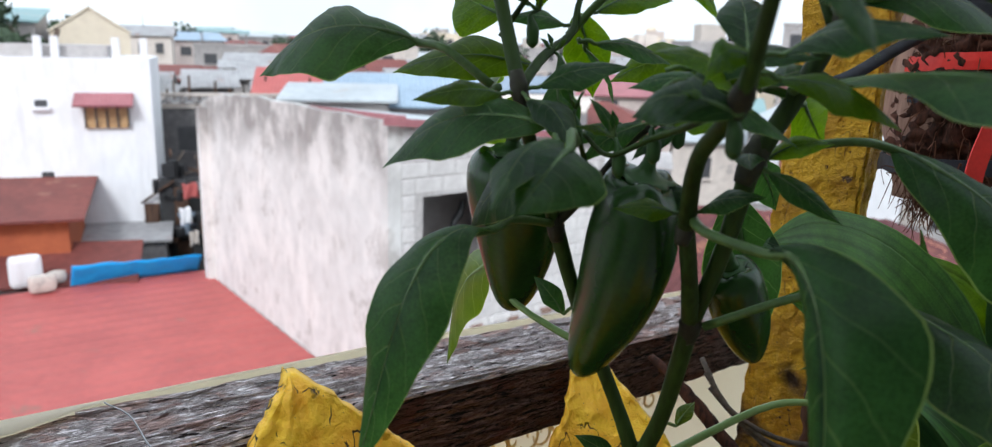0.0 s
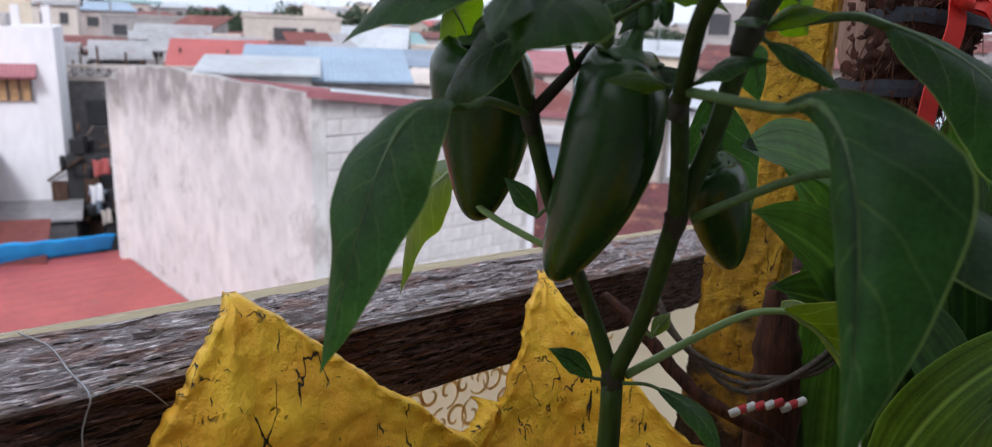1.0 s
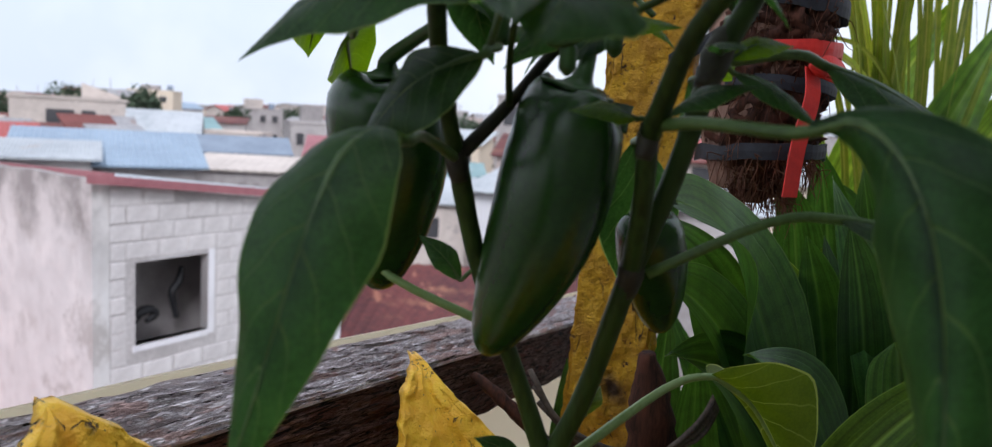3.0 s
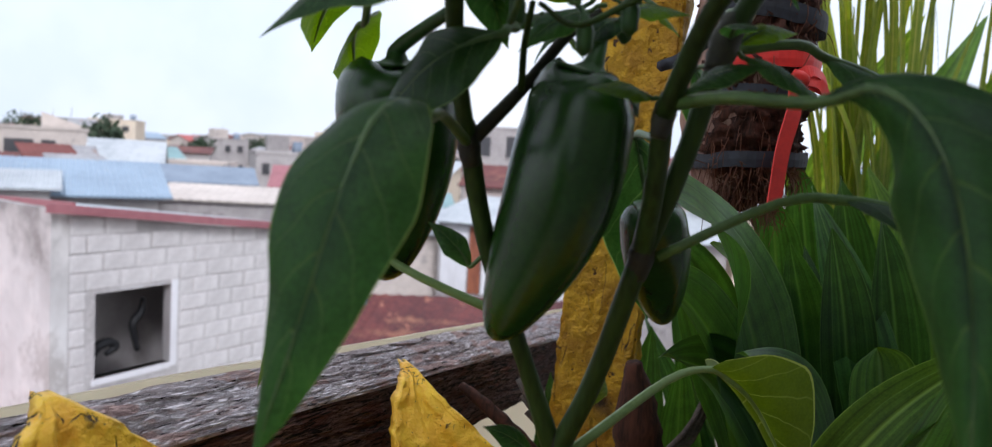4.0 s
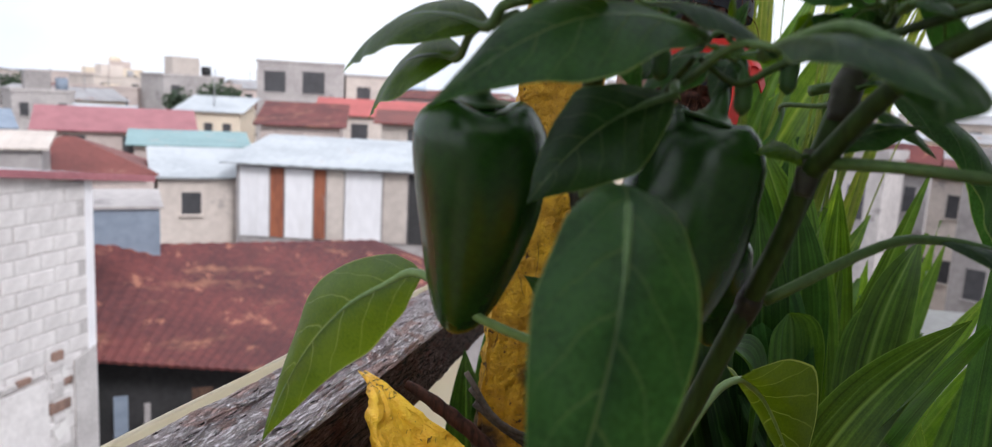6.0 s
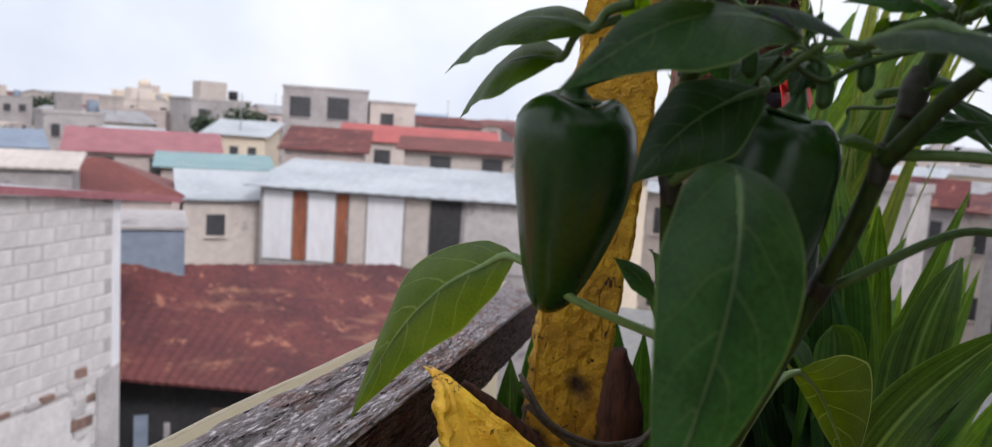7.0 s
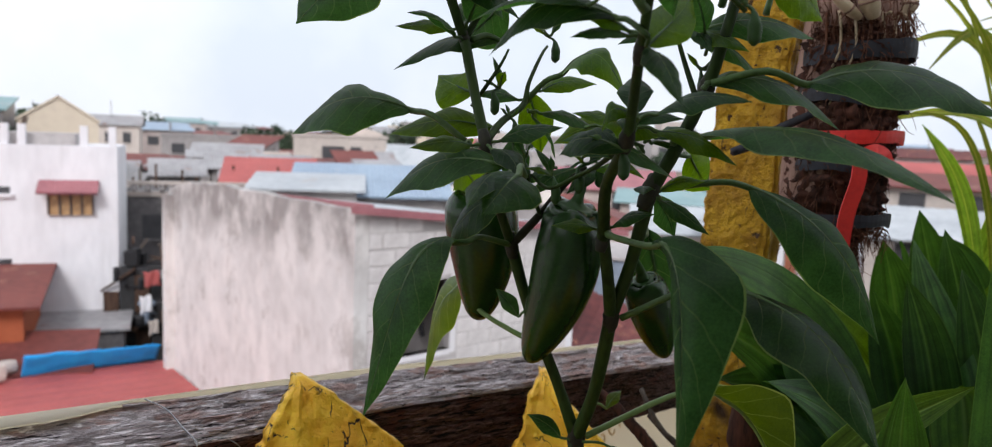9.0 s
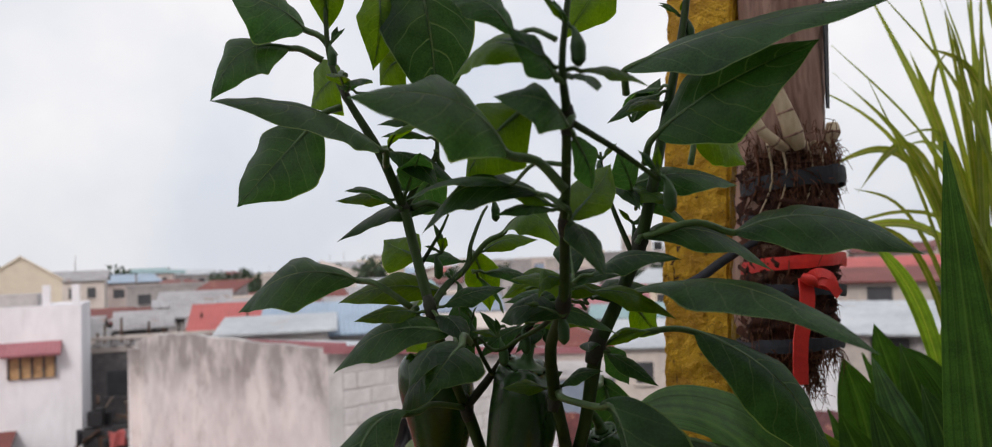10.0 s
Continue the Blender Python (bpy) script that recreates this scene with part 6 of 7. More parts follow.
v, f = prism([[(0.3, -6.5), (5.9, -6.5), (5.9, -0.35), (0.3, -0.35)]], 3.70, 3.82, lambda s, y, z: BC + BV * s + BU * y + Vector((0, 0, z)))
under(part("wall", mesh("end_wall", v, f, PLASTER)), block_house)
v, f = prism([[(0.17, fascia(0.17) + 0.01), (4.9, fascia(4.9) + 0.01), (4.9, fascia(4.9) + 0.035), (0.17, fascia(0.17) + 0.035)]], -0.12, 6.3, roof_at)
under(part("roof", mesh("roof", v, f, PALEROOF), None, "pale blue metal roof sheets"), block_house)
v, f = prism([[(-0.14, fascia(-0.14) - 0.045), (4.92, fascia(4.92) - 0.045), (4.92, fascia(4.92) + 0.05), (-0.14, fascia(-0.14) + 0.05)]], -0.15, -0.122, on_block_wall)
under(part("flashing", mesh("flashing", v, f, PINK), None, "pink painted metal flashing"), block_house)
v, f = prism([[(-0.14, fascia(-0.14) - 0.045), (5.2, fascia(-0.14) - 0.17), (5.2, fascia(-0.14) - 0.09), (-0.14, fascia(-0.14) + 0.05)]], -0.15, -0.122, lambda s, y, z: BC + BV * s + BU * (y + 0.28) + Vector((0, 0, z)))
under(part("flashing", mesh("flashing", v, f, PINK)), block_house)
v, f = prism([[(3.70, -6.5), (3.84, -6.5), (3.84, fascia(3.84) - 0.06), (3.70, fascia(3.70) - 0.06)]], -0.018, 0.14, on_block_wall)
under(part("corner_pillar", mesh("corner_pillar", v, f, WHITEWALL)), block_house)
v, f = prism([[(-0.02, -3.9), (2.95, -3.9), (2.95, -2.62), (1.4, -2.60), (-0.02, -2.72)]], -0.06, 0.0, on_block_wall)
under(part("plinth", mesh("plinth", v, f, BLOCK), None, "thicker lower course of rough blocks"), block_house)
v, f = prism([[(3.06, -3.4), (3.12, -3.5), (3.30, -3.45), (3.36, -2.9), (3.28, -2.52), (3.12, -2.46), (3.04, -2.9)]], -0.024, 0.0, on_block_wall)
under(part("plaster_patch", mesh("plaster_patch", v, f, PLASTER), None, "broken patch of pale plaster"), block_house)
v, f = prism([[(3.42, -6.5), (3.80, -6.5), (3.80, -2.40), (3.42, -2.50)]], -0.05, -0.02, on_block_wall)
under(part("pillar_render", mesh("pillar_render", v, f, MORTAR), None, "grey cement render at the corner"), block_house)
# plastered window surround, and the room behind, its dimness painted on floor and ceiling
v, f = prism([[(W1, WB - 0.05), (W1 + 0.09, WB - 0.05), (W1 + 0.09, WT + 0.05), (W1, WT + 0.05)], [(W0 - 0.04, WB - 0.07), (W1, WB - 0.07), (W1, WB), (W0 - 0.04, WB)]], -0.012, 0.13, on_block_wall)
window = under(part("window", mesh("window_surround", v, f, WHITEWALL), None, "unglazed window opening with plastered edge"), block_house)
v, f = prism([[(-0.0 + 0.17, -2.6), (2.9, -2.6), (2.9, -0.4), (0.17, -0.4)]], 0.85, 0.92, on_block_wall)
under(part("wall", mesh("inner_wall", v, f, GREYWALL)), block_house)
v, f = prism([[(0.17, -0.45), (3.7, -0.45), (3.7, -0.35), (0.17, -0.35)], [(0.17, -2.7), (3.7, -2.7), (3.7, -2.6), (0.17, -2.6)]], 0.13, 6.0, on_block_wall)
under(part("inner_floor", mesh("inner_floor", v, f, SHADE_DARK)), block_house)
# Two made-up black shapes, added for unclear silhouettes in the opening.
pipe = [on_block_wall(1.35, 0.35, -0.85), on_block_wall(1.32, 0.35, -1.02), on_block_wall(1.20, 0.33, -1.14), on_block_wall(1.24, 0.35, -1.30), on_block_wall(1.28, 0.35, -1.48)]
tagged(part("hose", tube("hose", pipe, [0.03, 0.05, 0.045, 0.04, 0.03], BLACK, sides=10)), "black bent tube added for an unclear dark shape inside the window opening", "hose")
bundle = [on_block_wall(0.72, 0.4, -1.48), on_block_wall(0.80, 0.4, -1.36), on_block_wall(0.95, 0.4, -1.33), on_block_wall(1.02, 0.4, -1.40), on_block_wall(0.90, 0.4, -1.47)]
tagged(part("sack", tube("sack", bundle, [0.04, 0.06, 0.05, 0.05, 0.03], BLACK, sides=10, rough=0.3)), "black lump added for an unclear dark shape behind the window sill", "sack")


def block_mesh(length, height):
    v, f = prism([[(0, 0), (length, 0), (length, height), (0, height)]], -0.010, 0.03, lambda s, y, z: BU * s + BV * y + Vector((0, 0, z)))
    me = mesh("block", v, f, BLOCK)
    bm = bmesh.new()
    bm.from_mesh(me)
    bmesh.ops.bevel(bm, geom=bm.edges[:], offset=0.006, segments=1, affect="EDGES")
    bm.to_mesh(me)
    bm.free()
    return me


# ---- other houses ----
def house(at, u, w, d, z0, z1, wall, roof, style="gable", rise=0.8, over=0.25, label="", windows=(), group="", name="house", ribs=0, door=None):
    """A house whose front stands at `at` (its left corner), running along u for w metres, d deep, walls from z0 to z1.
    windows: (s, z, width, height) on the front. Roof: gable (ridge along the front), hip, shed (rising away) flat with a parapet, or plain."""
    u = Vector((u[0], u[1], 0)).normalized()
    n = Vector((-u.y, u.x, 0))
    at = Vector((at[0], at[1], 0))
    h = thing(name, label, "house", (at.x, at.y, z0), group)

    def place(s, y, z):
        return at + u * s + n * y + Vector((0, 0, z))

    ring = [(0, 0), (w, 0), (w, d), (0, d)]
    verts = [place(s, y, z0) for s, y in ring] + [place(s, y, z1 + (rise if style == "shed" and y > 0 else 0)) for s, y in ring]
    faces = list(BOX_FACES)
    if style == "gable":
        verts += [place(0, d / 2, z1 + rise), place(w, d / 2, z1 + rise)]
        faces = [(0, 3, 2, 1), (0, 1, 5, 4), (1, 2, 6, 9, 5), (2, 3, 7, 6), (3, 0, 4, 8, 7), (4, 5, 9, 8), (6, 7, 8, 9)]
    under(part("wall", mesh("wall", verts, faces, wall)), h)
    if style == "gable":
        k = rise / (d / 2)
        lo = z1 - over * k + 0.03
        under(part("roof", slab("roof", [place(-over, -over, lo), place(w + over, -over, lo), place(w + over, d / 2, z1 + rise + 0.03), place(-over, d / 2, z1 + rise + 0.03)], 0.05, roof, ribs)), h)
        under(part("roof", slab("roof", [place(-over, d + over, lo), place(w + over, d + over, lo), place(w + over, d / 2, z1 + rise + 0.034), place(-over, d / 2, z1 + rise + 0.034)], 0.05, roof)), h)
    elif style == "hip":
        o, inset = over, d * 0.42
        rv = [place(*q) for q in ((-o, -o, z1), (w + o, -o, z1), (w + o, d + o, z1), (-o, d + o, z1), (-o, -o, z1 + 0.06), (w + o, -o, z1 + 0.06), (w + o, d + o, z1 + 0.06), (-o, d + o, z1 + 0.06), (inset, d / 2, z1 + rise), (w - inset, d / 2, z1 + rise))]
        under(part("roof", mesh("roof", rv, [(0, 3, 2, 1), (0, 1, 5, 4), (1, 2, 6, 5), (2, 3, 7, 6), (3, 0, 4, 7), (4, 5, 9, 8), (5, 6, 9), (6, 7, 8, 9), (7, 4, 8)], roof)), h)
    elif style == "shed":
        k = rise / d
        under(part("roof", slab("roof", [place(-over, -over, z1 - over * k + 0.03), place(w + over, -over, z1 - over * k + 0.03), place(w + over, d + over, z1 + rise + over * k + 0.03), place(-over, d + over, z1 + rise + over * k + 0.03)], 0.05, roof, ribs)), h)
    elif style == "flat":
        for a, b in (((-0.06, -0.06), (w + 0.06, 0.06)), ((-0.06, d - 0.06), (w + 0.06, d + 0.06)), ((-0.06, 0.06), (0.06, d - 0.06)), ((w - 0.06, 0.06), (w + 0.06, d - 0.06))):
            under(part("parapet", box("parapet", (a[0], a[1], z1 + 0.004), (b[0], b[1], z1 + rise), roof, u=u, at=at)), h)
    for s, z, ww, wh in windows:
        win = under(part("window", box("window", (s, -0.02, z), (s + ww, 0.05, z + wh), GLASS_DARK, u=u, at=at)), h)
        sill = part("sill", box("sill", (s - 0.06, -0.10, z - 0.07), (s + ww + 0.06, 0.0, z - 0.004), wall, u=u, at=at), None)
        sill.parent = win
        sill.matrix_parent_inverse = Matrix.Identity(4)
    return h


# white house
WU = Vector((0.944, 0.33, 0))
WC = Vector((-7.09, 16.34, 0)) - WU * 5.0
white = house(WC, WU, 5.0, 2.6, -6.5, 0.72, WHITEWALL, WHITEWALL, "plain", 0.0, label="tall white-painted house with a red awning over its window", name="white_house",
              windows=((2.85, -1.70, 0.22, 0.13), (2.85, -0.25, 0.22, 0.13)))


def on_white(s, y, z):
    return Vector((-7.09, 16.34, 0)) + WU * s + Vector((-WU.y, WU.x, 0)) * y + Vector((0, 0, z))


win = under(part("window", slab("window", [on_white(-1.28, -0.03, -0.68), on_white(-0.46, -0.03, -0.68), on_white(-0.46, -0.03, -0.27), on_white(-1.28, -0.03, -0.27)], 0.04, AMBER), None, "amber louvred window"), white)
for k in range(5):
    s = -1.27 + k * 0.2
    v, f = prism([[(s, -0.68), (s + 0.03, -0.68), (s + 0.03, -0.25), (s, -0.25)]], -0.115, -0.076, on_white)
    under(part("window_bar", mesh("window_bar", v, f, GLASS_DARK)), white)
awn = slab("awning", [on_white(-1.43, -0.40, -0.20), on_white(-0.34, -0.40, -0.20), on_white(-0.34, -0.01, 0.02), on_white(-1.43, -0.01, 0.02)], 0.05, PINK, ribs=14, rib_height=0.012)
under(part("awning", awn, None, "red metal awning"), white)
for s in (-0.10, -0.62, -1.72, -2.02):
    under(part("column", box("column", (s - 0.07, 0.05, 0.724), (s + 0.07, 0.19, 1.13), WHITEWALL, u=WU, at=(-7.09, 16.34, 0))), white)
under(part("rooftop_ledge", box("ledge", (-3.0, 0.3, 0.724), (-0.8, 2.4, 0.95), GREYWALL, u=WU, at=(-7.09, 16.34, 0))), white)
house((-9.9, 21.7), (-0.42, 0.9), 4, 1.9, -6.5, 1.25, CREAM, CREAM, "gable", 0.62, 0.05, "cream gabled upper storey behind the white house", name="gabled_house")
house((-13.2, 20.0), (0.9, 0.42), 1.5, 4, -6.5, 1.45, GREYWALL, TEALROOF, "shed", 0.4, 0.1, "small grey house with a green roof edge", name="small_house")

# red roof below, blue tarp, brown hut
red = thing("red_roof_house", "low house with a faded red corrugated roof", "house", (-4.5, 9.5, -6.5))
RZ = -3.12
a, b = BC + BV * 6.6 - BU * 0.03, BC + BV * -1.5 - BU * 0.03
red_me = slab("roof", [a + Vector((0, 0, RZ)), b + Vector((0, 0, RZ - 0.35)), b - BU * 8 + Vector((0, 0, RZ - 0.05)), a - BU * 8 + Vector((0, 0, RZ + 0.3))], 0.05, REDROOF, ribs=26, rib_height=0.012)
under(part("roof", red_me), red)
v, f = prism([[(-1.3, -6.5), (6.4, -6.5), (6.4, RZ - 0.2), (-1.3, RZ - 0.5)]], -7.8, -0.2, lambda s, y, z: BC + BV * s + BU * y + Vector((0, 0, z)))
under(part("wall", mesh("wall", v, f, GREYWALL)), red)
tarp_v, tarp_f = [], []
for i in range(41):
    t = i / 40
    p = BC + BV * 6.62 - BU * (0.15 + 2.15 * t)
    for j in range(7):
        h = j / 6
        tarp_v.append(p + BV * (0.03 * noise.noise(Vector((t * 9, h * 3, 0))) - 0.30 * h) + Vector((0, 0, RZ + 0.02 + 0.03 * t + h * (0.36 + 0.10 * t + 0.03 * noise.noise(Vector((t * 6, 5, 0)))))))
    if i:
        o = (i - 1) * 7
        tarp_f += [(o + j, o + j + 1, o + 8 + j, o + 7 + j) for j in range(6)]
tarp_me = mesh("tarp", tarp_v, tarp_f, TARP, smooth=True)
bm = bmesh.new()
bm.from_mesh(tarp_me)
bmesh.ops.solidify(bm, geom=bm.faces[:], thickness=0.01)
bm.to_mesh(tarp_me)
bm.free()
tagged(part("tarpaulin", tarp_me), "bright blue tarpaulin along the red roof's edge", "tarpaulin")
tagged(part("cement_sack", box("sack", (-3.95, 6.35, RZ + 0.15), (-3.45, 6.58, RZ + 0.52), GREYWALL, u=BU, at=BC, bevel=0.10)), "white cement sack on the red roof", "sack")
for k, (a, b, c, d) in enumerate(((-2.95, 6.3, 0.42, 0.30), (-3.15, 6.75, 0.50, 0.55), (-2.60, 6.72, 0.30, 0.22))):
    tagged(part("sack", box("sack", (a, b, RZ + 0.12), (a + c, b + 0.24, RZ + 0.12 + d), WHITEWALL if k % 2 else BEIGE, u=BU, at=BC, bevel=0.10)), "pale plastic sack piled by the red roof", "sack", group="piled sacks")
house((-10.4, 12.6), (0.93, 0.36), 3.0, 2.2, -6.5, -2.0, ORANGE, BROWNROOF, "shed", 0.28, 0.3, "orange-walled hut with a brown-red sheet roof", name="hut", ribs=0)
under_roof = thing("lean_to", "brown-red sheet lean-to roof beside the hut", "lean-to", (-7, 13.4, -6.5))
under(part("roof", slab("roof", [(-10.5, 11.6, -2.95), (-6.2, 13.2, -3.05), (-6.6, 14.4, -2.6), (-11, 12.9, -2.5)], 0.05, BROWNROOF)), under_roof)
under(part("wall", box("wall", (-2.2, 0.2, -6.5), (2.0, 1.0, -3.1), GREYWALL, u=(0.93, 0.36), at=(-8.6, 12.4, 0))), under_roof)
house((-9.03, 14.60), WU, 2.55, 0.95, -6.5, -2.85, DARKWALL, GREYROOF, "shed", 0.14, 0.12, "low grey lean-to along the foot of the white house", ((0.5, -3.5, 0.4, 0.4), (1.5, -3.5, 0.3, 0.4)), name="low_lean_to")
# gap between the white house and the block house, shade painted into dark walls
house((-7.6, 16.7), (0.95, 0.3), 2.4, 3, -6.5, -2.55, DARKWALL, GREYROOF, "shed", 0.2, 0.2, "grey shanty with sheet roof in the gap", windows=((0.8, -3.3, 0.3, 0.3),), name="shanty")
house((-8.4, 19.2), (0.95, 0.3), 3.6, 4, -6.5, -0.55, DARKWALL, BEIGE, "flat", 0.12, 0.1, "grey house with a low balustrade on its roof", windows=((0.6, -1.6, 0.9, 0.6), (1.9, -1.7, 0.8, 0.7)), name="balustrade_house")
rnd = random.Random(3)
bal = thing("balustrade", "row of small grey concrete balusters", "balustrade", (-8.3, 19.1, -0.42))
for i in range(9):
    p = Vector((-8.25 + 0.30 * i, 19.12 + 0.095 * i, -0.42))
    under(part("baluster", tube("baluster", [p, p + Vector((0, 0, 0.06)), p + Vector((0, 0, 0.12)), p + Vector((0, 0, 0.17))], [0.05, 0.085, 0.05, 0.06], GREYWALL, sides=8)), bal)
under(part("handrail", box("handrail", (-0.2, -0.08, 0.18), (3.4, 0.08, 0.25), BEIGE, u=(0.95, 0.3), at=(-8.3, 19.1, -0.42))), bal)
for i in range(16):
    p = Vector((-7.1 + rnd.uniform(0, 1.2), 16.2 + rnd.uniform(0, 1.0), rnd.uniform(-3.0, -1.0)))
    q = p + Vector((rnd.uniform(-0.7, 0.7), rnd.uniform(-0.2, 0.2), rnd.uniform(-1.0, 0.3)))
    tagged(part("timber", tube("timber", [p, q], [0.03, 0.025], ROT if i % 3 else CORD, sides=6, n=1)), "old dark timber leaning in the gap between houses", "timber", group="leaning timbers")

rnd = random.Random(9)
for i in range(30):
    p = Vector((-7.05 + rnd.uniform(0, 1.0), 15.9 + rnd.uniform(0, 0.7), 0))
    z0 = rnd.uniform(-3.2, -1.6)
    w, d, h = rnd.uniform(0.12, 0.5), rnd.uniform(0.1, 0.3), rnd.uniform(0.08, 0.4)
    kind = rnd.choice(("crate", "sheet", "drum"))
    at = (p.x, p.y, z0)
    if kind == "drum":
        me = tube("drum", [(0, 0, 0), (0, 0, h * 0.5), (0, 0, h)], [w * 0.35, w * 0.37, w * 0.35], BLUEWALL if i % 2 else BLACK, sides=12, n=2)
        me.transform(Matrix.Translation(at))
        tagged(part("drum", me), "dark plastic drum among stacked scrap", "drum", group="stacked scrap")
    else:
        # near-black tones here carry the shade of the gap
        mt = rnd.choice((SHADE_DARK, BLUEWALL, SHADE_DARK, ROT, SHADE_DARK, BLACK))
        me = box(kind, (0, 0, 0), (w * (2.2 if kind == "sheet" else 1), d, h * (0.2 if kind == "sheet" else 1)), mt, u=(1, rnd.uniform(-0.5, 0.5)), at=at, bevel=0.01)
        tagged(part("scrap_sheet" if kind == "sheet" else "crate", me), "weathered dark scrap sheet stacked between houses" if kind == "sheet" else "old dark crate stacked between houses", "scrap", group="stacked scrap")
for at, size, mt, text in (((-6.35, 15.75, -1.75), (0.34, 0.05, 0.30), REDROOF, "faded red cloth hung between the houses"), ((-6.42, 15.7, -2.25), (0.26, 0.05, 0.34), WHITEWALL, "white cloth hung between the houses"),
                           ((-6.25, 15.7, -2.75), (0.22, 0.05, 0.28), BEIGE, "pale cloth hung between the houses")):
    v, f = [], []
    for i in range(9):
        for j in range(9):
            v.append((at[0] + size[0] * i / 8, at[1] + size[1] * math.sin(i * 1.4 + j * 0.3), at[2] - size[2] * j / 8 - 0.03 * math.sin(i * 0.8)))
    f = [(9 * i + j, 9 * i + j + 1, 9 * i + j + 10, 9 * i + j + 9) for i in range(8) for j in range(8)]
    me = mesh("cloth", v, f, mt, smooth=True)
    bm = bmesh.new()
    bm.from_mesh(me)
    bmesh.ops.solidify(bm, geom=bm.faces[:], thickness=0.008)
    bm.to_mesh(me)
    bm.free()
    tagged(part("hung_cloth", me), text, "cloth", group="hung cloths")
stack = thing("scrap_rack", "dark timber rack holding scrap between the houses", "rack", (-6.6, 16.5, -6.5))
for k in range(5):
    under(part("rack_board", box("rack_board", (-0.6 + 0.3 * k, 0.05 * (k % 2), -6.5), (-0.32 + 0.3 * k, 0.35, -2.3 + 0.17 * ((k * 3) % 4)), SHADE_DARK if k % 2 else ROT, u=(0.95, 0.3), at=(-6.75, 16.3, 0))), stack)

# shacks crowded behind the balustrade house
rnd = random.Random(61)
for i in range(22):
    x, y = -13.0 + 0.45 * i + rnd.uniform(-0.3, 0.3), 23.0 + (i % 4) * 3.2 + rnd.uniform(0, 1.5)
    w, top = rnd.uniform(1.1, 2.0), rnd.uniform(-0.55, 0.25)
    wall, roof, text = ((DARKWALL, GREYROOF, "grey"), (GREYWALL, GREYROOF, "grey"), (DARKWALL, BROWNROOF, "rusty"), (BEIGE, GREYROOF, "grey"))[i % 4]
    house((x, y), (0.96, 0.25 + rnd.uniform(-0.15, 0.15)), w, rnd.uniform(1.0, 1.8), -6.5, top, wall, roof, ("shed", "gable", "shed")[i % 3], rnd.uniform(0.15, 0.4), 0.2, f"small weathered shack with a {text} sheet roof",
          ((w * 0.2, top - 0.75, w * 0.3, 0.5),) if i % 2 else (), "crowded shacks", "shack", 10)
for i in range(14):
    x, y = -9.6 + 0.33 * i + rnd.uniform(-0.1, 0.1), 22.3 + rnd.uniform(-0.3, 0.3)
    tagged(part("pole", tube("pole", [(x, y, -6.5), (x + rnd.uniform(-0.08, 0.08), y, rnd.uniform(-0.5, 0.3))], [0.045, 0.035], ROT if i % 2 else CORD, sides=6, n=1)), "thin dark pole standing among the shacks", "pole", group="poles among the shacks")

# houses straight ahead
house((-6.5, 21.7), (0.98, 0.2), 2.3, 4, -6.5, -0.30, PINKWALL, REDROOF, "gable", 0.62, 0.2, "house with a red painted gable roof", name="red_gable_house", ribs=26)
house((-3.62, 17.28), (0.97, 0.12), 3.25, 4.6, -6.5, -0.16, GREYWALL, BLUEROOF, "gable", 0.55, 0.25, "house with a blue-grey metal gable roof", name="blue_roof_house", ribs=34)
house((-4.4, 16.7), (0.97, 0.12), 2.15, 1.6, -6.5, -0.05, GREYWALL, PALEROOF, "shed", 0.2, 0.2, "annex with a pale blue sheet roof", name="annex", ribs=34)
house((-0.55, 21.3), (0.97, -0.2), 2.9, 2.2, -6.5, -0.50, GREYWALL, BEIGE, "shed", 0.22, 0.15, "low house with a pale beige sheet roof", name="low_house", ribs=14)
flat = house((-8.4, 39.2), (0.99, 0.1), 4.6, 5, -6.5, 0.95, BEIGE, BEIGE, "flat", 0.14, 0.1, "flat-roofed beige house with open shutters", windows=((1.4, -0.25, 1.1, 0.75), (2.8, -0.25, 0.55, 0.75)), name="flat_house")
v, f = prism([[(2.75, 0.96), (4.35, 0.96), (4.35, 1.22), (2.75, 1.75)]], 1.2, 3.6, lambda s, y, z: Vector((-8.4, 39.2, 0)) + Vector((0.995, 0.1, 0)) * s + Vector((-0.1, 0.995, 0)) * y + Vector((0, 0, z)))
under(part("stair_room", mesh("stair_room", v, f, BEIGE), None, "stair room with a sloping top"), flat)
house((-24.8, 65.4), (0.95, 0.3), 6.5, 5, -6.5, 0.4, GREYWALL, GREYWALL, "flat", 0.2, 0.1, "grey concrete house with a roof shelter", windows=((0.8, -1.0, 1.0, 0.8), (3.5, -1.0, 1.2, 0.8)), name="shelter_house")
shelter = thing("roof_shelter", "teal sheet roof shelter on four posts", "shelter", (-24.5, 66, 0.6))
under(part("canopy", slab("canopy", [(-24.6, 65.6, 1.7), (-20.6, 66.9, 1.55), (-21.2, 69, 1.75), (-25.2, 67.8, 1.9)], 0.12, TEALROOF)), shelter)
for x, y in ((-24.3, 66.0), (-21.0, 67.1), (-21.4, 68.6), (-24.8, 67.5)):
    under(part("leg", tube("leg", [(x, y, 0.5), (x, y, 1.65)], [0.06, 0.06], GREYWALL, sides=6, n=1)), shelter)

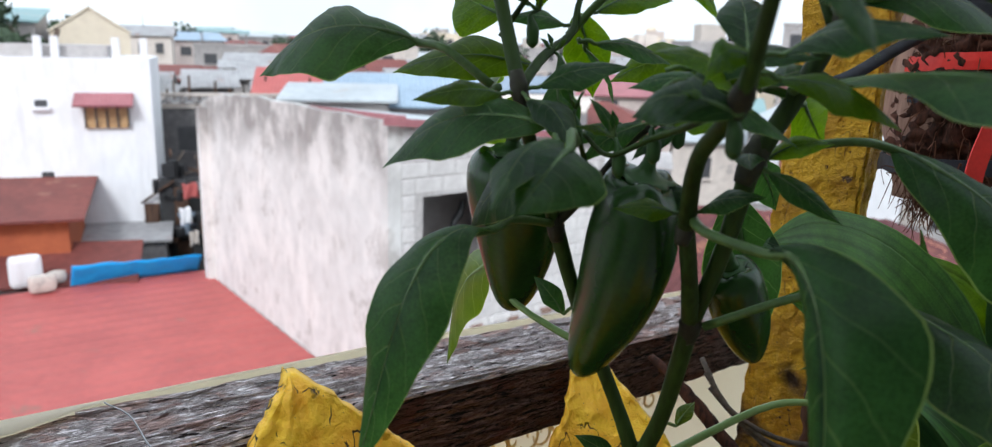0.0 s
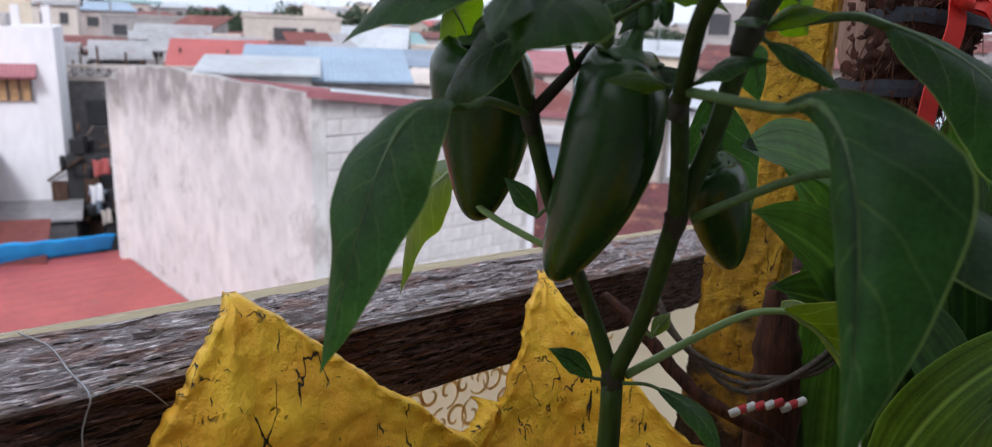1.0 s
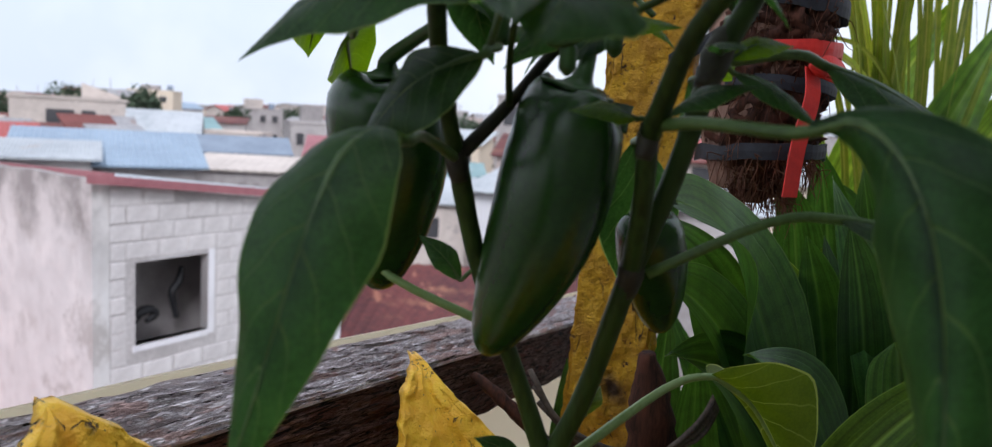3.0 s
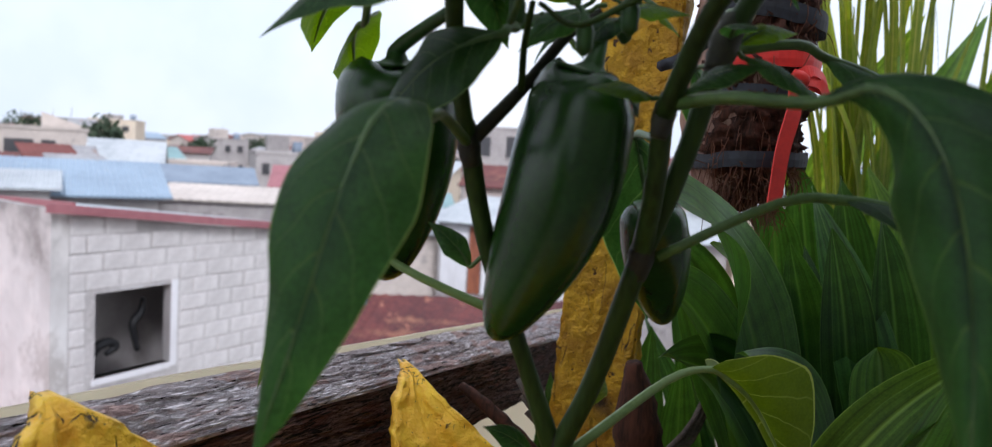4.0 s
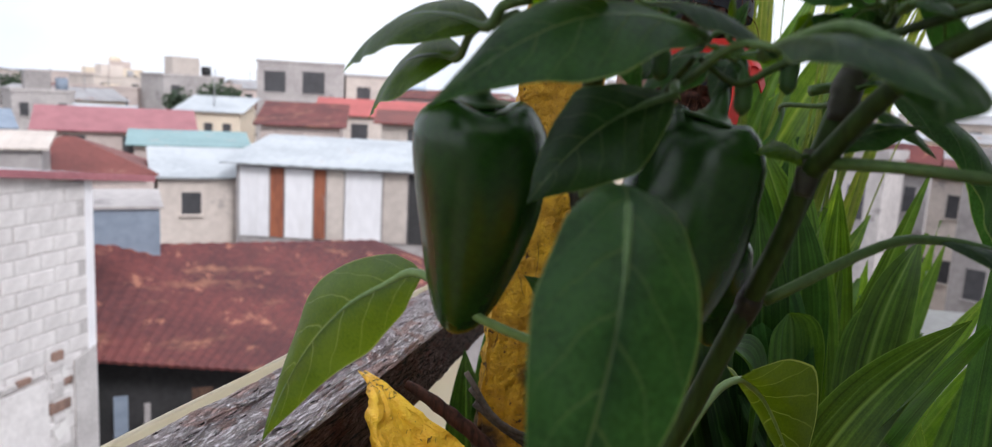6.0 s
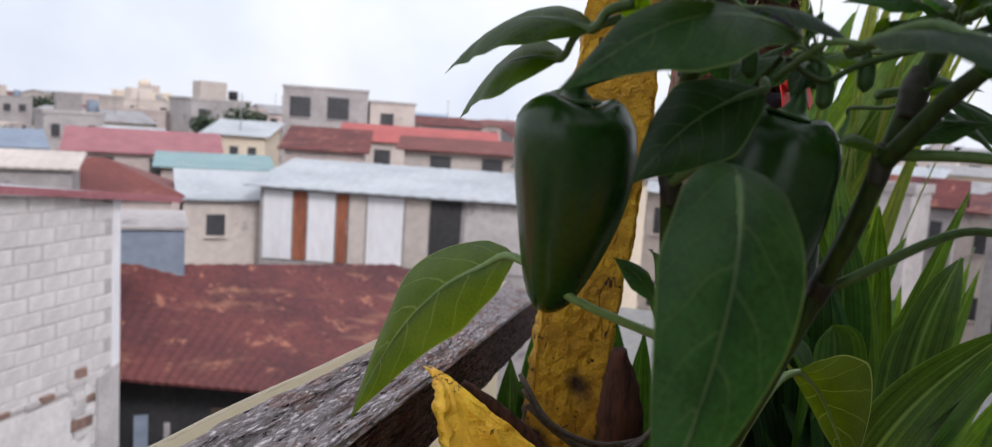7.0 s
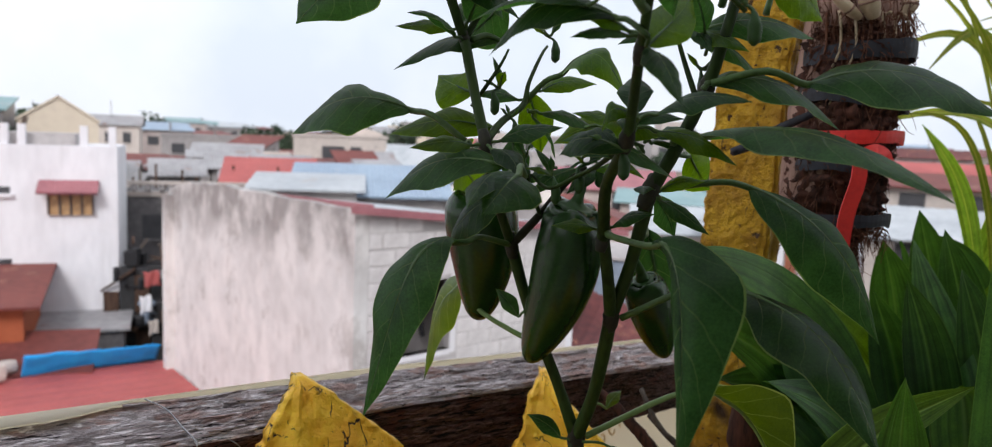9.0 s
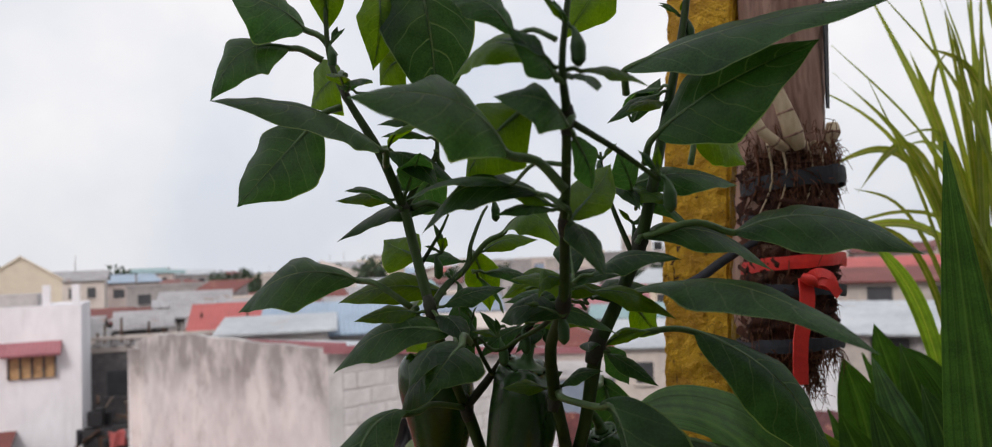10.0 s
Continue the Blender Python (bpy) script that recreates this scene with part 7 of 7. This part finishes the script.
# houses to the right
house((2.35, 15.3), (0.98, -0.2), 1.15, 2.0, -6.5, -1.1, BLUEWALL, GREYWALL, "shed", 0.05, 0.06, "small blue-grey sheet-walled outhouse", name="outhouse")
rust = thing("rusty_roof_house", "long low house under a rusty dark red roof", "house", (5, 15.5, -6.5))
under(part("roof", slab("roof", [(1.3, 12.9, -2.95), (4.3, 11.7, -3.30), (8.7, 16.5, -2.30), (2.0, 15.1, -1.72)], 0.06, RUST, ribs=22, rib_height=0.03)), rust)
# the eave's shade is put into this wall's near-black colour
under(part("wall", mesh("wall", [(1.9, 13.5, -6.5), (4.3, 12.6, -6.5), (8.0, 16.1, -6.5), (2.7, 14.9, -6.5), (1.9, 13.5, -2.95), (4.3, 12.6, -3.25), (8.0, 16.1, -2.5), (2.7, 14.9, -2.05)], BOX_FACES, SHADE_DARK)), rust)
under(part("roof", slab("roof", [(8.7, 16.5, -2.30), (4.3, 11.7, -3.30), (5.6, 11.0, -3.75), (10.2, 15.6, -2.90)], 0.05, RUST, ribs=10, rib_height=0.03), None, "rusted side slope"), rust)
rnd = random.Random(52)
for i in range(9):
    x, y = 2.1 + 0.27 * i + rnd.uniform(-0.1, 0.1), 12.75 - 0.10 * i - rnd.uniform(0.0, 0.25)
    top = rnd.uniform(-4.3, -3.45)
    me = box("board", (0, 0, -6.5), (rnd.uniform(0.08, 0.34), 0.03, top), (BLUEWALL, ROT, GREYWALL, WHITEWALL, ROT)[i % 5], u=(0.93, -0.36 + rnd.uniform(-0.2, 0.2)), at=(x, y, 0), bevel=0.006)
    tagged(part("leaning_board", me), "old board standing under the rusty roof's eave", "board", group="boards under the eave")
shed = house((7.0, 21.4), (0.80, -0.60), 8.0, 4.0, -6.5, -0.85, GREYWALL, PALEROOF, "shed", 0.45, 0.35, "long sheet-metal shed with rust-streaked panels", name="shed", ribs=20)
SU = Vector((0.80, -0.60, 0))
for i, (s0, s1, mt) in enumerate(((0.1, 0.9, WHITEWALL), (0.95, 1.3, RUST_SHEET), (1.35, 2.1, WHITEWALL), (2.15, 2.45, RUST_SHEET), (2.5, 2.95, BEIGE), (3.0, 4.0, WHITEWALL), (4.05, 4.7, BEIGE), (4.75, 5.6, SHADE_DARK), (5.7, 7.9, GREYWALL))):
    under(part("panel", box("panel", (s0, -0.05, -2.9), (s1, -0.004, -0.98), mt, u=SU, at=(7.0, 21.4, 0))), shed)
house((5.2, 22.4), (0.98, -0.2), 3.4, 3, -6.5, -1.35, BEIGE, PALEROOF, "shed", 0.5, 0.2, "pale house with a white sheet roof", windows=((0.6, -2.4, 0.5, 0.6),), name="pale_house")
house((1.3, 23.2), (0.99, -0.16), 3.7, 4.0, -6.5, -1.35, PINKWALL, BROWNROOF, "hip", 0.88, 0.3, "house with a dark brown-red pitched roof", name="brown_roof_house")
house((-0.6, 30.0), (0.99, 0.0), 3.2, 4, -6.5, -0.55, CREAM, BLUEWALL, "gable", 0.5, 0.15, "cream house with a blue roof", windows=((0.5, -1.4, 0.6, 0.6),), name="cream_house")
house((7.0, 33.6), (0.97, -0.24), 4.2, 5, -6.5, -1.3, PINKWALL, TEALROOF, "gable", 0.42, 0.3, "house with a teal metal roof", name="teal_roof_house")
house((4.4, 40.0), (0.98, -0.2), 6.4, 5, -6.5, -1.1, PINKWALL, PINK, "gable", 0.9, 0.3, "wide house with a faded pink roof", windows=((1.0, -2.2, 0.9, 0.8), (3.4, -2.2, 0.9, 0.8)), name="pink_roof_house")
tower = house((20.3, 56.6), (0.91, -0.41), 6.2, 7, -6.5, 3.0, GREYWALL, GREYWALL, "flat", 0.2, 0.1, "bare grey concrete block of flats, unfinished", windows=((0.5, 0.9, 1.5, 1.5), (3.2, 0.9, 1.6, 1.6), (0.6, -2.4, 1.6, 1.2), (3.4, -2.2, 1.5, 1.2)), name="concrete_building")
house((26.1, 54.0), (0.91, -0.41), 3.4, 7, -6.5, 2.3, BEIGE, GREYWALL, "flat", 0.2, 0.1, "beige concrete house beside the unfinished block", windows=((0.8, 0.4, 1.0, 1.2),), name="concrete_house")
house((19.6, 44.4), (0.87, -0.5), 9.5, 6, -6.5, -0.15, BEIGE, REDROOF, "gable", 0.9, 0.3, "long beige house with a pinkish red roof", windows=((2.0, -1.7, 1.0, 1.0), (4.4, -1.7, 1.0, 1.0), (6.8, -1.7, 1.0, 1.0)), name="long_house")
pk = house((23.5, 148.3), (0.98, -0.18), 9.4, 8, -6.5, 2.6, CREAM, CREAM, "flat", 0.5, 0.2, "tall cream and pink building standing above the town",
           windows=tuple((0.8 + 2.2 * i, z, 1.2, 1.1) for i in range(4) for z in (-1.6, 0.9)), name="tall_building")
under(part("top_storey", box("top_storey", (4.2, 1.5, 2.61), (7.6, 6, 4.3), PINKWALL, u=(0.98, -0.18), at=(23.5, 148.3, 0))), pk)
under(part("cupola", tube("cupola", [(29.2, 150.8, 4.31), (29.2, 150.8, 5.0), (29.2, 150.8, 5.4)], [1.1, 0.9, 0.1], CREAM, sides=12, n=2)), pk)
house((14.2, 26.5), (0.85, -0.52), 4.2, 5, -6.5, 0.12, BEIGE, BROWNROOF, "gable", 0.4, 0.3, "beige house with a dull red roof edge", windows=((1.0, -0.9, 0.8, 0.8), (3.0, -0.9, 0.8, 0.8)), name="red_edge_house")

# the rest of the town
rnd = random.Random(17)
taken = [(-8, 18, 6), (-1, 12, 6), (-3, 19, 5), (-6, 23, 4), (-6, 41, 4), (-22, 67, 6), (5, 16, 6), (9, 21, 6), (3, 25, 5), (1, 32, 4), (8, 35, 4), (7, 42, 5), (25, 56, 9), (24, 43, 7), (28, 150, 8), (16, 26, 5), (-12, 22, 4), (-9, 13, 4), (-9, 27, 6), (-5, 29, 3), (-11, 33, 5)]
made = 0
for tries in range(2600):
    far = 24 + 250 * rnd.random() ** 1.7
    az = radians(rnd.uniform(-38, 74))
    x, y = far * math.sin(az), far * math.cos(az)
    size = rnd.uniform(2.4, 3.9) if far < 60 else rnd.uniform(2.8, 6.0) * (1 + far / 200)
    if any((x - p) ** 2 + (y - q) ** 2 < (r + size * 0.62) ** 2 for p, q, r in taken):
        continue
    taken.append((x, y, size * 0.5))
    top = 1.2 + far * math.tan(radians(rnd.uniform(-2.6, -0.9) if far < 60 else rnd.uniform(-1.2, 0.7)))
    if far < 112 and radians(-17) < az < radians(-2):
        top = 1.2 + far * math.tan(radians(rnd.uniform(-2.0, -0.5)))
    turn = az + rnd.choice((-0.5, -0.2, 0.1, 0.3, 0.6))
    u = (math.cos(turn), -math.sin(turn))
    wall = rnd.choice((BEIGE, BEIGE, GREYWALL, GREYWALL, PINKWALL, PINKWALL, CREAM))
    style = rnd.choice(("gable", "gable", "shed", "flat"))
    roof = wall if style == "flat" else rnd.choice((RUST, RUST, GREYROOF, GREYROOF, PALEROOF, PALEROOF, BLUEROOF, TEALROOF, BROWNROOF, REDROOF))
    if az < -0.12 and far < 90:
        wall = rnd.choice((GREYWALL, GREYWALL, BEIGE))
        roof = wall if style == "flat" else rnd.choice((GREYROOF, GREYROOF, GREYROOF, BROWNROOF))
    rise = 0.25 if style == "flat" else rnd.uniform(0.4, 1.1)
    wz = top - rise
    wins = tuple((size * k, wz - drop, size * 0.14, 0.95) for k in (0.12, 0.42, 0.72) for drop in (1.7, 4.4) if wz - drop > -6 and rnd.random() < 0.8)
    kind = {BEIGE: "beige", GREYWALL: "grey", PINKWALL: "pinkish", WHITEWALL: "white", CREAM: "cream"}[wall]
    over = {REDROOF: "red", RUST: "rusty", GREYROOF: "grey", PALEROOF: "pale metal", BLUEROOF: "blue-grey", TEALROOF: "teal", BROWNROOF: "brown-red"}.get(roof, "flat")
    h = house((x - u[0] * size / 2, y - u[1] * size / 2), u, size, size * rnd.uniform(0.6, 1.0), -6.5, wz, wall, roof, style, rise, 0.3, f"{kind} town house with a {over} roof", wins, "town houses")
    mid = Vector((x, y, 0)) + Vector((-u[1], u[0], 0)) * size * 0.3
    if style == "flat" and rnd.random() < 0.7:
        under(part("roof_room", box("roof_room", (-size * 0.25, -size * 0.1, wz + 0.01), (size * rnd.uniform(0.0, 0.2), size * 0.15, wz + rnd.uniform(0.9, 1.9)), rnd.choice((wall, GREYWALL, BEIGE)), u=u, at=(mid.x, mid.y, 0))), h)
        under(part("water_tank", tube("water_tank", [(mid.x + u[0] * size * 0.36, mid.y + u[1] * size * 0.36, wz + 0.01), (mid.x + u[0] * size * 0.36, mid.y + u[1] * size * 0.36, wz + 1.1)], [0.45, 0.45], rnd.choice((BLUEWALL, GREYROOF, BLACK)), sides=10, n=1)), h)
    if rnd.random() < 0.3:
        under(part("aerial", tube("aerial", [(mid.x, mid.y, wz), (mid.x, mid.y, wz + rise + rnd.uniform(1.0, 2.4))], [0.03 + far / 6000, 0.02 + far / 6000], GREYROOF, sides=5, n=1)), h)
    made += 1
    if made >= 260:
        break


# ---- trees of the town ----
def tree(at, height, wide, seed, label):
    rn = random.Random(seed)
    x, y, z = at
    t = thing("tree", label, "tree", at, "town trees")
    v, f = tube_data([(x, y, z), (x + 0.1, y, z + height * 0.35), (x, y + 0.1, z + height * 0.7)], [height * 0.035, height * 0.025, height * 0.012], 7, 3)
    for k in range(5):
        a = k * 1.3 + seed
        q = Vector((x + math.cos(a) * wide * 0.3, y + math.sin(a) * wide * 0.3, z + height * rn.uniform(0.6, 0.85)))
        bv, bf = tube_data([(x, y, z + height * 0.4), q], [height * 0.014, height * 0.006], 5, 1)
        o = len(v)
        v += bv
        f += [tuple(j + o for j in g) for g in bf]
    under(part("trunk", mesh("trunk", v, f, BARK)), t)
    verts, faces = [], []
    lumps = [(rn.uniform(-0.36, 0.36) * wide, rn.uniform(-0.36, 0.36) * wide, rn.uniform(0.45, 0.82) * height, rn.uniform(0.14, 0.26) * wide) for _ in range(11)]
    for lx, ly, lz, lr in lumps:
        for _ in range(170):
            d = Vector((rn.gauss(0, 1), rn.gauss(0, 1), rn.gauss(0, 0.75))).normalized() * lr * rn.uniform(0.6, 1.1)
            p = Vector((x + lx, y + ly, z + lz)) + d
            e = wide * 0.035
            s1 = Vector((rn.uniform(-1, 1), rn.uniform(-1, 1), rn.uniform(-1, 1))) * e
            s2 = Vector((rn.uniform(-1, 1), rn.uniform(-1, 1), rn.uniform(-1, 1))) * e
            o = len(verts)
            verts += [p - s1, p + s2, p + s1, p - s2]
            faces.append((o, o + 1, o + 2, o + 3))
    under(tagged(part("crown", mesh("crown", verts, faces, FAR_LEAF)), kind="stuff"), t)
    return t


for i, (x, y, h, w) in enumerate(((-22.5, 38, 9.6, 6), (-26, 110, 9.4, 9), (-18, 112, 9.0, 7), (-11, 113, 9.2, 9), (19.5, 60, 8.6, 5), (17.5, 63, 8.0, 4.5), (2.5, 120, 8.4, 6), (13, 130, 8.6, 7), (40, 95, 8.6, 7), (60, 60, 8.4, 7), (-46, 120, 9.2, 9), (30, 34, 6.4, 4), (-11.5, 18.9, 10.2, 3.6), (-6.75, 14.75, 3.7, 1.3))):
    tree((x, y, -6.5), h, w, i, "dark green tree among the town's roofs")

# broken render and a rough ledge low on the block wall
rnd = random.Random(70)
for k in range(12):
    s0, z0 = 2.96 + rnd.uniform(-0.03, 0.12), -2.46 - 0.080 * k + rnd.uniform(-0.02, 0.02)
    me = box("patch", (s0, -0.030 - rnd.uniform(0, 0.02), z0), (s0 + rnd.uniform(0.16, 0.36), 0.0, z0 + rnd.uniform(0.10, 0.17)), (EXPOSED, MORTAR, MORTAR, BLOCK)[k % 4], u=BU, at=BC, bevel=0.03)
    under(part("broken_patch", me, None, "broken brown render"), front)
for k in range(8):
    s0 = 1.25 + 0.21 * k
    me = box("ledge", (s0, -0.045 - rnd.uniform(0, 0.015), -2.57 + rnd.uniform(-0.015, 0.015)), (s0 + 0.205, 0.0, -2.50 + rnd.uniform(-0.015, 0.015)), (EXPOSED, MORTAR, MORTAR)[k % 3], u=BU, at=BC, bevel=0.014)
    under(part("rough_ledge", me), front)

# ---- blocks of the house next door, one by one ----
full, halfb = block_mesh(0.381, 0.181), block_mesh(0.181, 0.181)
uneven = random.Random(44)
row = 0
z = -3.6
while z < 0.1:
    s = 0.185 if row % 2 == 0 else 0.385
    if row % 2:
        cells = [(0.185, 0.2)] + [(0.385 + 0.4 * k, 0.4) for k in range(9)]
    else:
        cells = [(0.185 + 0.4 * k, 0.4) for k in range(9)]
    for s, wide in cells:
        hits = s + wide > W0 - 0.02 and s < W1 + 0.10 and z + 0.19 > WB - 0.06 and z < WT + 0.03
        if hits and wide > 0.3:
            for s2 in (s, s + 0.2):
                if (s2 + 0.19 < W0 or s2 > W1 + 0.09) and z + 0.19 < fascia(s2) - 0.05:
                    ob = under(part("block", halfb), front)
                    ob.location = on_block_wall(s2 + uneven.uniform(-0.006, 0.006), uneven.uniform(-0.006, 0.006), z + uneven.uniform(-0.006, 0.006))
                    ob.matrix_parent_inverse = Matrix.Identity(4)
        elif not hits and z + 0.185 < fascia(s + wide) + 0.03 and s + wide < 3.72 + 0.12:
            ob = under(part("block", full if wide > 0.3 else halfb), front)
            ob.location = on_block_wall(s + uneven.uniform(-0.010, 0.010), uneven.uniform(-0.006, 0.006), z + uneven.uniform(-0.007, 0.007))
            ob.matrix_parent_inverse = Matrix.Identity(4)
    z += 0.2
    row += 1
